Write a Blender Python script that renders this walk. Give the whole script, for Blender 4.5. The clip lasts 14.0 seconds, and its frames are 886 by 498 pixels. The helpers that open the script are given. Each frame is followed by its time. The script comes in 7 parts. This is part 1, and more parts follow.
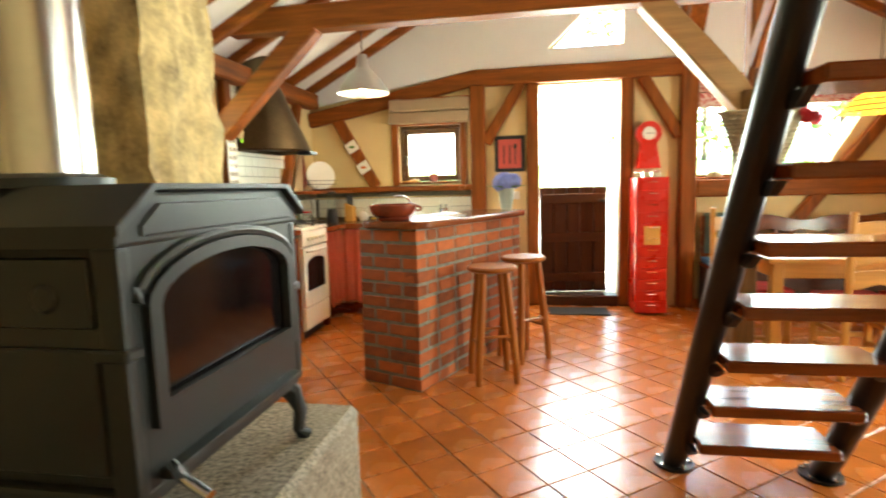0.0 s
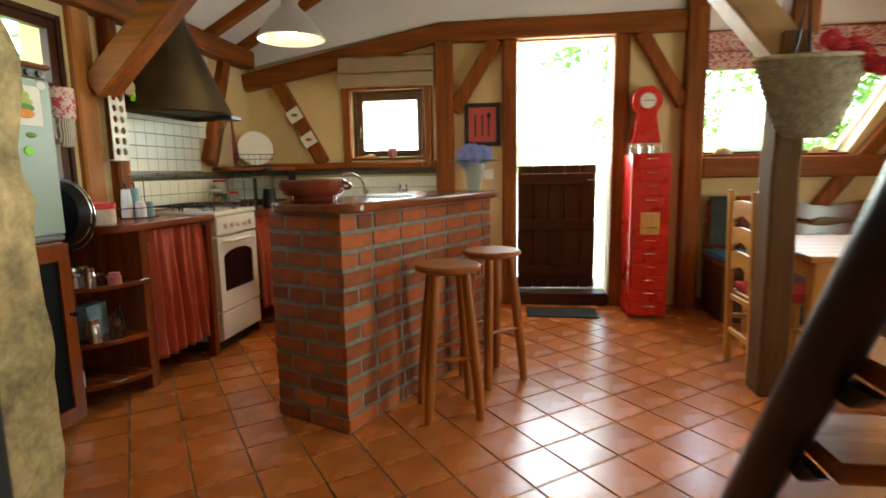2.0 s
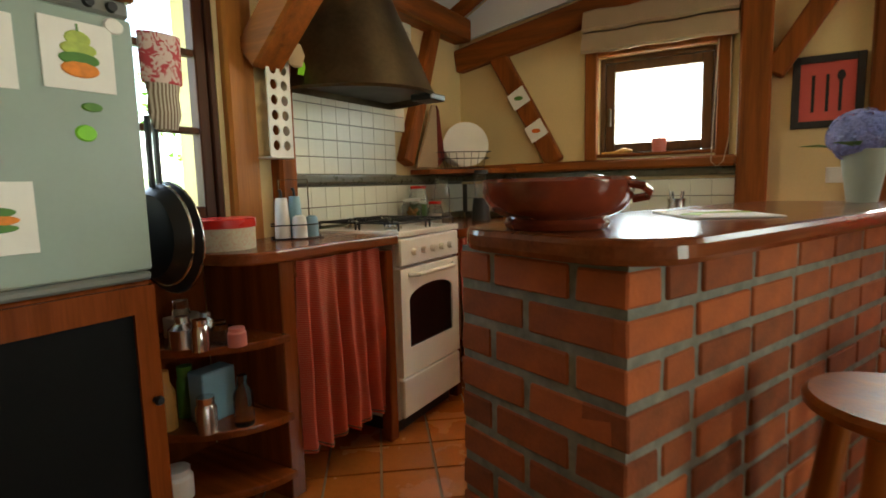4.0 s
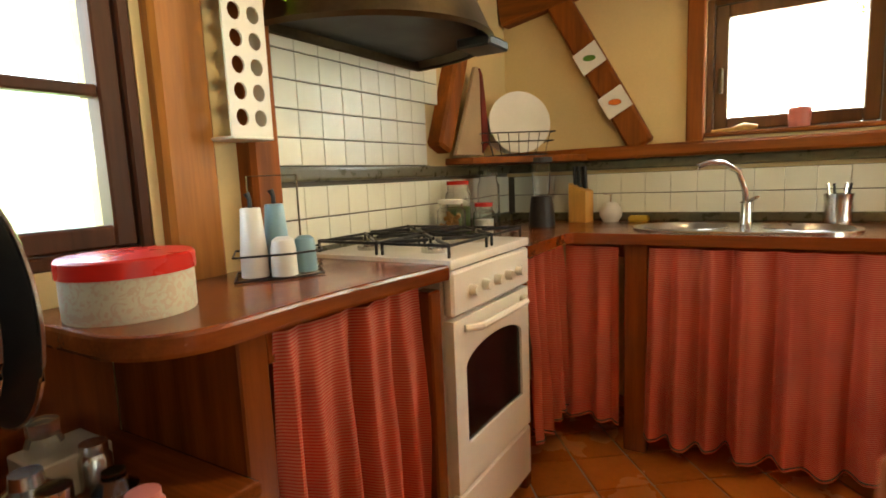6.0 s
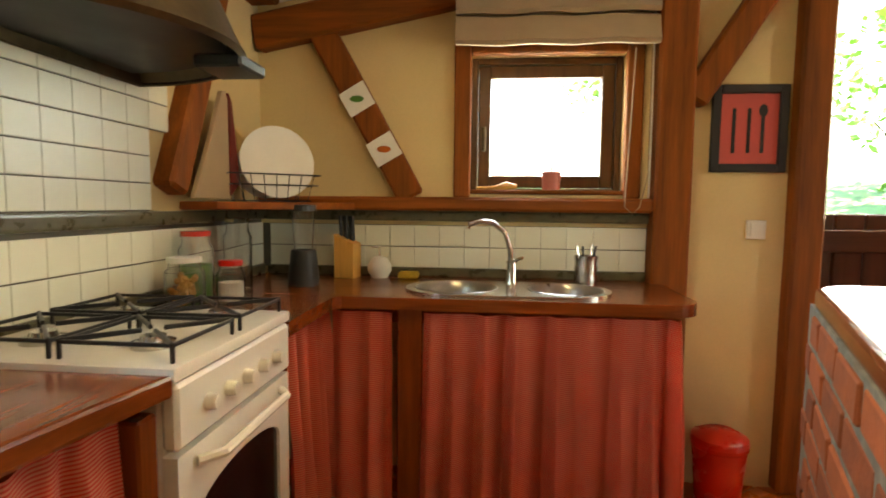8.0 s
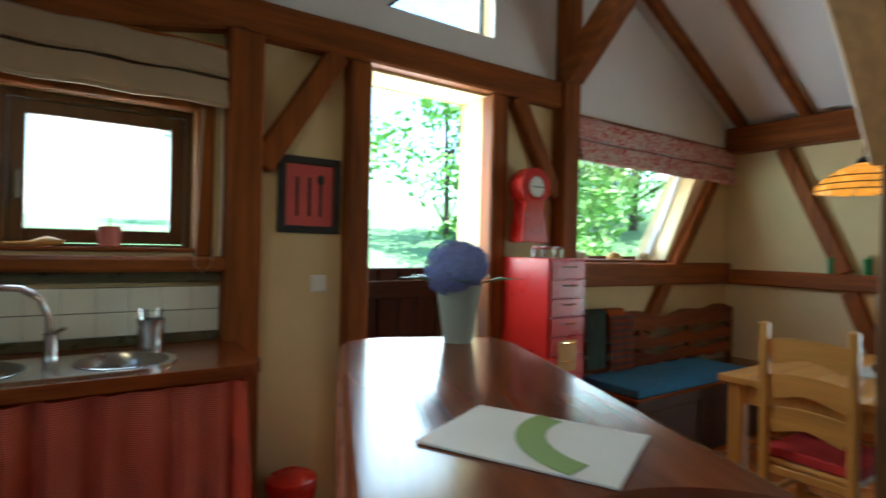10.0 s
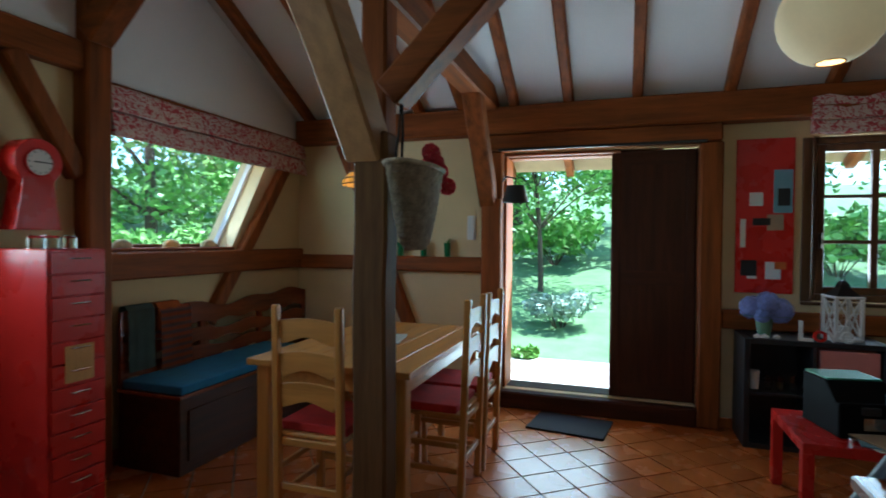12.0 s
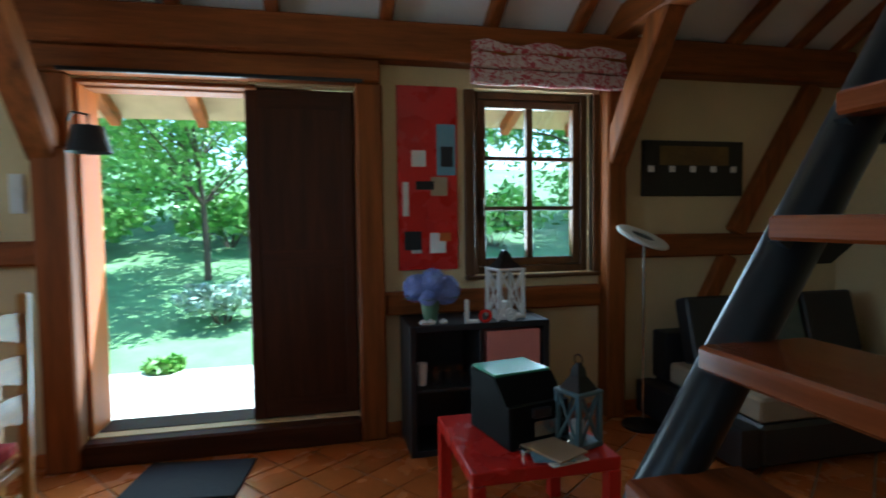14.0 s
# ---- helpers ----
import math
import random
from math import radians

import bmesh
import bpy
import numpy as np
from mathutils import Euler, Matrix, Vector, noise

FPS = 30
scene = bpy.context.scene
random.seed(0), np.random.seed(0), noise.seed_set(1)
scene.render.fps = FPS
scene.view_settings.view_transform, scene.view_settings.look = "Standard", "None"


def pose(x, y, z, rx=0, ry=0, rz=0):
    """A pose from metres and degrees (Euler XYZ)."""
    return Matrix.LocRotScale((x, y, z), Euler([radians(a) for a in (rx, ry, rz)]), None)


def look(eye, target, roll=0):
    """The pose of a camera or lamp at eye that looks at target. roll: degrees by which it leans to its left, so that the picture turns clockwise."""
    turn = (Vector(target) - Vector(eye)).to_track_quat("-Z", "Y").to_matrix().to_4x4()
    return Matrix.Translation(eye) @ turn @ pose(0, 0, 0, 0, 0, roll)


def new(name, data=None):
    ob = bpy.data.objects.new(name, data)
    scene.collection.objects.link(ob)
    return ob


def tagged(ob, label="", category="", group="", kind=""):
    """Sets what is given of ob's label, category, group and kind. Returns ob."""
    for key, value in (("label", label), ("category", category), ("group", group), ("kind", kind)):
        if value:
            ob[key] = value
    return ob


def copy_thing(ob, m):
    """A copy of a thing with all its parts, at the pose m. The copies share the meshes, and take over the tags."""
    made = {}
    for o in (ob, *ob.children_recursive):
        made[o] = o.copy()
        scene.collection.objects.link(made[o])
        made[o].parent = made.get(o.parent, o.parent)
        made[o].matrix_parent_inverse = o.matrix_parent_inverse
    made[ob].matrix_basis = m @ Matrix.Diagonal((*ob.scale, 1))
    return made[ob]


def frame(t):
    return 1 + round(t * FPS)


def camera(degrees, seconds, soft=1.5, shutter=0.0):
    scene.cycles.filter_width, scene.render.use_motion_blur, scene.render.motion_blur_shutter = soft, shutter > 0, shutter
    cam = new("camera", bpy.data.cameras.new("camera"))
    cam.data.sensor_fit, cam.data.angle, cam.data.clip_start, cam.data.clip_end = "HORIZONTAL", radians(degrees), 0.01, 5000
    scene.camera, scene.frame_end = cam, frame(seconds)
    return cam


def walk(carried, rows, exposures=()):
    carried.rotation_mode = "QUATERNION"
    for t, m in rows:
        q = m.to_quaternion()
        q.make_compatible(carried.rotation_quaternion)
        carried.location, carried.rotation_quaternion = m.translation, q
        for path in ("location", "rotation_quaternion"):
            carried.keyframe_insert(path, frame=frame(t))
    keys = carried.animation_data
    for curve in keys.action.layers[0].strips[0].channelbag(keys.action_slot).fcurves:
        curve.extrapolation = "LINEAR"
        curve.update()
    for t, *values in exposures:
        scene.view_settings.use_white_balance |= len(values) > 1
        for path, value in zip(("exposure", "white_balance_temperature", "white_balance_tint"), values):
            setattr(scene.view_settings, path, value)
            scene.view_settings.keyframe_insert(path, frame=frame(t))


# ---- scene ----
cam = camera(79.0, 14.0, soft=1.7, shutter=0.35)
PATH = [
    (0.0, (0.691, -3.061, 1.235), (0.349, -1.104, 1.005), -1.5),
    (0.5, (0.762, -2.951, 1.190), (0.737, -0.970, 0.914), -0.8),
    (1.0, (0.793, -2.824, 1.177), (0.816, -0.847, 0.877), -0.7),
    (1.5, (0.785, -2.604, 1.165), (0.701, -0.628, 0.868), -0.7),
    (2.0, (0.750, -2.181, 1.165), (0.468, -0.222, 0.878), -1.0),
    (2.5, (0.671, -1.789, 1.157), (0.146, 0.123, 0.895), -0.4),
    (3.0, (0.520, -1.392, 1.142), (-0.265, 0.432, 0.902), -0.8),
    (3.5, (0.353, -1.119, 1.127), (-0.651, 0.596, 0.901), -0.8),
    (6.0, (-0.467, -0.187, 1.145), (-1.500, 1.505, 0.880), -2.4),
    (6.5, (-0.600, -0.084, 1.143), (-1.369, 1.747, 0.904), -1.0),
    (7.0, (-0.659, 0.012, 1.153), (-1.167, 1.935, 0.941), -0.3),
    (9.5, (-0.503, 0.150, 1.314), (0.131, 2.046, 1.261), 1.6),
    (10.0, (-0.484, 0.042, 1.315), (0.646, 1.691, 1.311), 1.3),
    (10.5, (-0.370, -0.056, 1.329), (1.141, 1.254, 1.332), 1.5),
    (11.0, (-0.274, -0.155, 1.342), (1.461, 0.839, 1.334), 1.0),
    (11.5, (-0.215, -0.243, 1.342), (1.610, 0.576, 1.327), 0.6),
    (12.0, (-0.093, -0.325, 1.329), (1.803, 0.310, 1.295), 0.5),
    (12.5, (0.161, -0.386, 1.328), (2.109, 0.063, 1.262), 0.1),
    (13.0, (0.451, -0.450, 1.297), (2.438, -0.236, 1.220), -0.1),
    (13.5, (0.744, -0.490, 1.282), (2.741, -0.566, 1.184), -0.3),
    (14.0, (1.047, -0.646, 1.271), (2.996, -1.081, 1.163), -0.7),
]
EXPOSURES = [(0.0, 4.7, 7200, 0), (0.5, 4.4, 7100, 0), (1.0, 4.1, 7000, 0), (1.5, 3.9, 7000, 0), (2.0, 3.65, 6800, 0), (3.0, 3.2, 6700, -1), (3.5, 3.15, 6900, 0), (6.0, 4.0, 7900, 4), (7.0, 4.0, 8400, 5), (9.5, 3.05, 5900, -3), (10.0, 2.65, 5400, -5), (11.0, 2.1, 4900, -6), (12.0, 1.95, 4850, -5), (14.0, 2.1, 4800, -7)]
walk(cam, [(t, look(eye, target, roll)) for t, eye, target, roll in PATH], EXPOSURES)

# ---- light ----
world = bpy.data.worlds.new("sky")
scene.world = world
world.use_nodes = True
wn = world.node_tree.nodes
sky = wn.new("ShaderNodeTexSky")
sky.sky_type = "NISHITA"
sky.sun_disc = False
sky.sun_elevation = radians(65)
sky.sun_rotation = radians(133)
wn["Background"].inputs["Strength"].default_value = 0.15
world.node_tree.links.new(sky.outputs[0], wn["Background"].inputs["Color"])
sun = new("sun", bpy.data.lights.new("sun", "SUN"))
sun.data.energy, sun.data.angle, sun.data.color = 5.0, radians(0.6), (1.0, 0.95, 0.86)
sun.matrix_world = look((0, 0, 0), (-0.32, 0.28, -0.905))


def window_light(name, eye, target, w, h, power, colour=(0.92, 0.97, 1.0)):
    """Sky light entering by an opening."""
    data = bpy.data.lights.new(name, "AREA")
    data.shape, data.size, data.size_y, data.energy, data.color = "RECTANGLE", w, h, power, colour
    ob = new(name, data)
    ob.matrix_world = look(eye, target)
    return ob


window_light("daylight_door_north", (1.11, 2.78, 1.70), (1.11, 0.0, 1.5), 0.72, 1.0, 3.4)
window_light("daylight_window_kitchen", (-0.40, 2.75, 1.57), (-0.40, 0.0, 1.2), 0.45, 0.43, 0.95)
window_light("daylight_window_dining", (2.85, 2.78, 1.62), (2.6, 0.8, 2.4), 1.2, 0.6, 3.0, (0.80, 0.88, 1.0))
window_light("daylight_window_gable", (1.33, 2.78, 2.78), (1.2, 0.0, 1.5), 0.5, 0.4, 1.2)
window_light("daylight_door_east", (4.5, 0.18, 1.1), (1.2, 0.18, 2.7), 0.78, 1.8, 6.4)
window_light("daylight_window_east", (4.5, -1.92, 1.52), (2.0, -1.9, 2.6), 0.58, 0.98, 4.6)
window_light("daylight_window_west", (-2.02, -0.05, 1.55), (1.0, -0.05, 1.0), 0.95, 1.0, 0.72)


def bulb(name, at, power, colour, radius=0.03):
    data = bpy.data.lights.new(name, "POINT")
    data.energy, data.color, data.shadow_soft_size = power, colour, radius
    ob = new(name, data)
    ob.location = at
    return ob


WARM = (1.0, 0.72, 0.42)
bulb("bulb_kitchen", (-0.63, 1.08, 1.975), 0.9, WARM, 0.04)
bulb("bulb_dining", (3.0, 1.15, 1.69), 0.16, WARM, 0.03)
bulb("bulb_paper_lantern", (2.475, -1.11, 2.245), 0.55, (1.0, 0.82, 0.58), 0.06)

# ---- materials ----


def mat(name, base, rough=0.5, metal=0.0, var=0.25, scale=6.0, bump=0.15, fine=60.0, stretch=(1, 1, 1), spec=0.5,
        coat=0.0, dark=None, per_object=0.0, island=0.0, transmission=0.0, emission=None, strength=0.0, alpha=1.0, rough_var=0.12):
    """A node material: base colour with coarse and fine variation, roughness variation and fine relief."""
    m = bpy.data.materials.new(name)
    m.use_nodes = True
    nt = m.node_tree
    n, l = nt.nodes, nt.links
    b = n["Principled BSDF"]
    co = n.new("ShaderNodeTexCoord")
    mp = n.new("ShaderNodeMapping")
    mp.inputs["Scale"].default_value = stretch
    l.new(co.outputs["Object"], mp.inputs["Vector"])
    big = n.new("ShaderNodeTexNoise")
    big.inputs["Scale"].default_value, big.inputs["Detail"].default_value = scale, 5.0
    small = n.new("ShaderNodeTexNoise")
    small.inputs["Scale"].default_value, small.inputs["Detail"].default_value = fine, 3.0
    l.new(mp.outputs[0], big.inputs["Vector"])
    l.new(mp.outputs[0], small.inputs["Vector"])
    add = n.new("ShaderNodeMath")
    add.operation = "MULTIPLY_ADD"
    add.inputs[1].default_value = 0.35
    l.new(small.outputs[0], add.inputs[0])
    l.new(big.outputs[0], add.inputs[2])
    last = add.outputs[0]
    if per_object or island:
        info = n.new("ShaderNodeObjectInfo" if per_object else "ShaderNodeNewGeometry")
        k = n.new("ShaderNodeMath")
        k.operation = "MULTIPLY_ADD"
        k.inputs[1].default_value = per_object or island
        l.new(info.outputs["Random" if per_object else "Random Per Island"], k.inputs[0])
        l.new(last, k.inputs[2])
        last = k.outputs[0]
        lo, hi = 0.35, 1.0 + (per_object or island)
    else:
        lo, hi = 0.40, 0.95
    ramp = n.new("ShaderNodeMapRange")
    ramp.inputs["From Min"].default_value, ramp.inputs["From Max"].default_value = lo, hi
    l.new(last, ramp.inputs["Value"])
    mix = n.new("ShaderNodeMix")
    mix.data_type = "RGBA"
    d = dark or tuple(c * (1 - var) for c in base)
    u = tuple(min(1.0, c * (1 + var * 0.6)) for c in base)
    mix.inputs[6].default_value, mix.inputs[7].default_value = (*d, 1), (*u, 1)
    l.new(ramp.outputs[0], mix.inputs[0])
    l.new(mix.outputs[2], b.inputs["Base Color"])
    rr = n.new("ShaderNodeMapRange")
    rr.inputs["To Min"].default_value = max(0.02, rough - rough_var)
    rr.inputs["To Max"].default_value = min(1.0, rough + rough_var)
    l.new(big.outputs[0], rr.inputs["Value"])
    l.new(rr.outputs[0], b.inputs["Roughness"])
    b.inputs["Metallic"].default_value = metal
    b.inputs["Specular IOR Level"].default_value = spec
    b.inputs["Coat Weight"].default_value = coat
    b.inputs["Coat Roughness"].default_value = 0.12
    b.inputs["Transmission Weight"].default_value = transmission
    b.inputs["Alpha"].default_value = alpha
    if emission:
        b.inputs["Emission Color"].default_value = (*emission, 1)
        b.inputs["Emission Strength"].default_value = strength
    if bump:
        bp = n.new("ShaderNodeBump")
        bp.inputs["Strength"].default_value = bump
        bp.inputs["Distance"].default_value = 0.004
        l.new(last, bp.inputs["Height"])
        l.new(bp.outputs[0], b.inputs["Normal"])
    return m


def wood(name, base, axis, rough=0.45, var=0.5, coat=0.0, per_object=0.0, spec=0.5):
    """Wood with its grain along one axis."""
    st = {"x": (0.6, 9, 9), "y": (9, 0.6, 9), "z": (9, 9, 0.6)}[axis]
    return mat(name, base, rough, var=var, scale=2.2, fine=14, stretch=st, bump=0.22, coat=coat, per_object=per_object, spec=spec)


TIMBER = (0.245, 0.068, 0.010)
M = {}
for ax in "xyz":
    M["timber_" + ax] = wood("timber_" + ax, TIMBER, ax, 0.6, 0.55, spec=0.22)
    M["dark_" + ax] = wood("dark_wood_" + ax, (0.062, 0.018, 0.006), ax, 0.5, 0.5, spec=0.22)
    M["pine_" + ax] = wood("pine_" + ax, (0.52, 0.235, 0.04), ax, 0.42, 0.3)
    M["red_wood_" + ax] = wood("red_wood_" + ax, (0.20, 0.044, 0.009), ax, 0.22, 0.5, coat=0.12, spec=0.4)
M["stool_wood"] = wood("orange_pine", (0.32, 0.095, 0.014), "z", 0.42, 0.45, spec=0.28)
M["bar_wood"] = mat("polished_bar_wood", (0.20, 0.055, 0.018), 0.17, var=0.5, scale=2.2, fine=14, stretch=(0.6, 9, 9), bump=0.05, rough_var=0.05, spec=0.27)
M["window_brown"] = wood("dark_window_wood", (0.115, 0.050, 0.016), "z", 0.4, 0.4, spec=0.3)
# garden door jamb and lining: orange sun glow mixed into the wood colour
M["jamb_sun_glow"] = wood("varnished_wood_sun_tinted", (0.42, 0.10, 0.010), "z", 0.55, 0.3, spec=0.15)
M["honey_z"] = wood("honey_pine", (0.40, 0.145, 0.028), "z", 0.45, 0.4, spec=0.3)
M["oak_light"] = wood("light_oak", (0.40, 0.22, 0.085), "x", 0.55, 0.3)
M["post_grey"] = wood("weathered_post", (0.14, 0.068, 0.022), "z", 0.75, 0.5, spec=0.15)
M["plaster"] = mat("cream_plaster", (0.67, 0.515, 0.265), 0.85, var=0.10, scale=2.5, fine=90, bump=0.12)
M["white"] = mat("white_plaster", (0.80, 0.78, 0.76), 0.85, var=0.06, scale=2.0, fine=80, bump=0.08)
M["terracotta"] = mat("glazed_terracotta", (0.48, 0.142, 0.028), 0.26, var=0.38, scale=5, fine=40, bump=0.10, per_object=0.35, spec=0.5, rough_var=0.10)
M["terracotta_joined"] = mat("glazed_terracotta_rest", (0.48, 0.142, 0.028), 0.26, var=0.38, scale=5, fine=40, bump=0.10, island=0.35, spec=0.5, rough_var=0.10)
M["grout"] = mat("floor_grout", (0.30, 0.21, 0.13), 0.8, var=0.3, scale=8)
M["brick"] = mat("red_brick", (0.36, 0.088, 0.022), 0.9, var=0.75, scale=14, fine=90, bump=0.6, per_object=0.75)
M["mortar"] = mat("grey_mortar", (0.215, 0.21, 0.17), 0.95, var=0.45, scale=20, bump=0.6)
M["granite"] = mat("granite", (0.34, 0.30, 0.23), 0.8, var=0.85, scale=70, fine=150, bump=0.5)
M["black_matte"] = mat("black_matte", (0.006, 0.006, 0.006), 0.6, var=0.3, bump=0.03, spec=0.08)
M["stone"] = mat("rough_stone", (0.54, 0.41, 0.19), 0.9, var=0.75, scale=7, fine=45, bump=0.9)
M["iron"] = mat("cast_iron_green_black", (0.014, 0.018, 0.0165), 0.42, metal=0.2, var=0.3, scale=5, fine=120, bump=0.06)
M["black"] = mat("black_steel", (0.014, 0.014, 0.015), 0.35, metal=0.3, var=0.3, scale=8, bump=0.03)
M["black_plastic"] = mat("black_plastic", (0.016, 0.016, 0.017), 0.45, var=0.2, bump=0.03)
M["steel"] = mat("brushed_steel", (0.62, 0.61, 0.58), 0.22, metal=1.0, var=0.15, scale=4, fine=100, bump=0.03)
M["chrome"] = mat("chrome", (0.75, 0.75, 0.75), 0.08, metal=1.0, var=0.05, bump=0, rough_var=0.03)
M["brass_dark"] = mat("aged_bronze", (0.115, 0.085, 0.048), 0.33, metal=0.85, var=0.45, scale=5, fine=50, bump=0.08)
M["enamel"] = mat("white_enamel", (0.78, 0.74, 0.64), 0.22, var=0.05, bump=0.01)
M["soot"] = mat("fire_glass", (0.006, 0.005, 0.005), 0.12, var=0.5, scale=3, bump=0.0)
M["fridge"] = mat("fridge_grey", (0.30, 0.37, 0.315), 0.35, var=0.06, bump=0.02)
M["fridge_trim"] = mat("fridge_trim", (0.17, 0.175, 0.155), 0.4, var=0.1, bump=0.02)
M["tile_white"] = mat("glazed_white_tile", (0.74, 0.745, 0.63), 0.33, var=0.06, scale=5, bump=0.03, per_object=0.2)
M["tile_joint"] = mat("dark_tile_joint", (0.12, 0.11, 0.085), 0.8, var=0.2)
M["olive"] = mat("olive_border", (0.095, 0.085, 0.045), 0.3, var=0.4, scale=25, fine=120, bump=0.05)
M["red_paint"] = mat("red_paint", (0.56, 0.018, 0.012), 0.28, var=0.08, bump=0.02)
M["red_cloth"] = mat("red_cushion", (0.48, 0.02, 0.015), 0.9, var=0.3, scale=12, fine=200, bump=0.2)
M["blue_cloth"] = mat("blue_cushion", (0.035, 0.17, 0.33), 0.9, var=0.2, scale=12, fine=200, bump=0.2)
M["green_cloth"] = mat("grey_green_cloth", (0.10, 0.13, 0.10), 0.95, var=0.25, scale=12, fine=200, bump=0.2)
M["orange_cloth"] = mat("orange_cloth", (0.62, 0.15, 0.02), 0.95, var=0.25, scale=12, fine=200, bump=0.2)
M["linen"] = mat("beige_linen", (0.40, 0.285, 0.175), 0.95, var=0.12, scale=8, fine=250, bump=0.2)
M["mat_dark"] = mat("dark_doormat", (0.014, 0.013, 0.013), 0.95, var=0.4, scale=40, fine=200, bump=0.6)
M["paper"] = mat("white_paper", (0.80, 0.78, 0.72), 0.7, var=0.05, bump=0.02)
M["lettering"] = mat("grey_lettering", (0.25, 0.24, 0.22), 0.7, var=0.1, bump=0)
M["glass"] = mat("clear_glass", (0.95, 0.97, 0.96), 0.02, var=0.01, bump=0, transmission=1.0, rough_var=0.01)
M["wicker"] = mat("woven_wicker", (0.42, 0.34, 0.21), 0.85, var=0.5, scale=30, fine=120, bump=0.6)
M["blue_flower"] = mat("blue_hydrangea", (0.29, 0.34, 0.68), 0.8, var=0.35, scale=30, island=0.5, bump=0.05)
M["leaf"] = mat("leaf_green", (0.085, 0.24, 0.028), 0.5, var=0.4, scale=20, island=0.5, bump=0.05)
M["vase"] = mat("grey_green_vase", (0.36, 0.41, 0.33), 0.4, var=0.08, bump=0.03)
M["clay"] = mat("glazed_red_clay", (0.19, 0.035, 0.016), 0.14, var=0.4, scale=10, bump=0.03, coat=0.5)
M["pink"] = mat("pink_ceramic", (0.55, 0.17, 0.14), 0.4, var=0.1, bump=0.03)
M["green_plastic"] = mat("green_plastic", (0.22, 0.62, 0.03), 0.4, var=0.1, bump=0.02)
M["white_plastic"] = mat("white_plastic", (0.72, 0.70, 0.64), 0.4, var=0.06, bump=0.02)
M["pale_blue"] = mat("pale_blue_ceramic", (0.20, 0.36, 0.44), 0.3, var=0.1, bump=0.02)
M["beech"] = mat("pale_wood", (0.62, 0.33, 0.08), 0.5, var=0.2, scale=6, stretch=(8, 8, 1), bump=0.05)


def cloth_pattern(name, light, dark, freq, axis=2):
    """Fine woven stripes."""
    m = mat(name, light, 0.95, var=0.2, scale=9, fine=200, bump=0.2)
    nt = m.node_tree
    n, l = nt.nodes, nt.links
    b = n["Principled BSDF"]
    link = b.inputs["Base Color"].links[0]
    src = link.from_socket
    co = n.new("ShaderNodeTexCoord")
    wv = n.new("ShaderNodeTexWave")
    wv.bands_direction = "XYZ"[axis]
    wv.inputs["Scale"].default_value = freq
    wv.inputs["Distortion"].default_value = 0.05
    l.new(co.outputs["Object"], wv.inputs["Vector"])
    mx = n.new("ShaderNodeMix")
    mx.data_type = "RGBA"
    mx.inputs[7].default_value = (*dark, 1)
    l.new(wv.outputs[1], mx.inputs[0])
    l.new(src, mx.inputs[6])
    l.new(mx.outputs[2], b.inputs["Base Color"])
    return m


M["gingham"] = cloth_pattern("red_gingham", (0.92, 0.36, 0.23), (0.80, 0.055, 0.030), 46.0)


def floral(name, ground, figure, scale):
    m = mat(name, ground, 0.95, var=0.12, scale=9, fine=200, bump=0.2)
    nt = m.node_tree
    n, l = nt.nodes, nt.links
    b = n["Principled BSDF"]
    src = b.inputs["Base Color"].links[0].from_socket
    co = n.new("ShaderNodeTexCoord")
    ns = n.new("ShaderNodeTexNoise")
    ns.inputs["Scale"].default_value, ns.inputs["Distortion"].default_value = scale, 2.2
    ns.inputs["Detail"].default_value = 2.0
    l.new(co.outputs["Object"], ns.inputs["Vector"])
    mr = n.new("ShaderNodeMapRange")
    mr.inputs["From Min"].default_value, mr.inputs["From Max"].default_value = 0.50, 0.55
    l.new(ns.outputs[0], mr.inputs["Value"])
    mx = n.new("ShaderNodeMix")
    mx.data_type = "RGBA"
    mx.inputs[7].default_value = (*figure, 1)
    l.new(mr.outputs[0], mx.inputs[0])
    l.new(src, mx.inputs[6])
    l.new(mx.outputs[2], b.inputs["Base Color"])
    return m


M["floral"] = floral("floral_print", (0.66, 0.50, 0.44), (0.46, 0.06, 0.07), 24)



def thin_glass(name):
    """Window glass: clear, with a faint reflection."""
    m = bpy.data.materials.new(name)
    m.use_nodes = True
    n, l = m.node_tree.nodes, m.node_tree.links
    n.remove(n["Principled BSDF"])
    tr, gl, mx = n.new("ShaderNodeBsdfTransparent"), n.new("ShaderNodeBsdfGlossy"), n.new("ShaderNodeMixShader")
    gl.inputs["Roughness"].default_value = 0.01
    mx.inputs[0].default_value = 0.06
    l.new(tr.outputs[0], mx.inputs[1])
    l.new(gl.outputs[0], mx.inputs[2])
    l.new(mx.outputs[0], n["Material Output"].inputs["Surface"])
    return m


M["pane"] = thin_glass("window_glass")

# ---- building helpers ----


def part(name, bm, material, parent=None, label="", smooth=False):
    """Links a bmesh as one mesh object, under a thing or part where one is given."""
    me = bpy.data.meshes.new(name)
    bm.normal_update()
    bm.to_mesh(me)
    bm.free()
    me.materials.append(M[material] if isinstance(material, str) else material)
    if smooth:
        me.shade_smooth()
        me.set_sharp_from_angle(angle=radians(35))
    ob = new(name, me)
    if parent:
        ob.parent = parent
    if label:
        ob["label"] = label
    return ob


def thing(name, at, label, category, group="", rz=0.0, kind=""):
    """An empty at a thing's base."""
    ob = new(name)
    ob.empty_display_size = 0.05
    ob.matrix_basis = pose(*at, 0, 0, rz)
    return tagged(ob, label, category, group, kind)


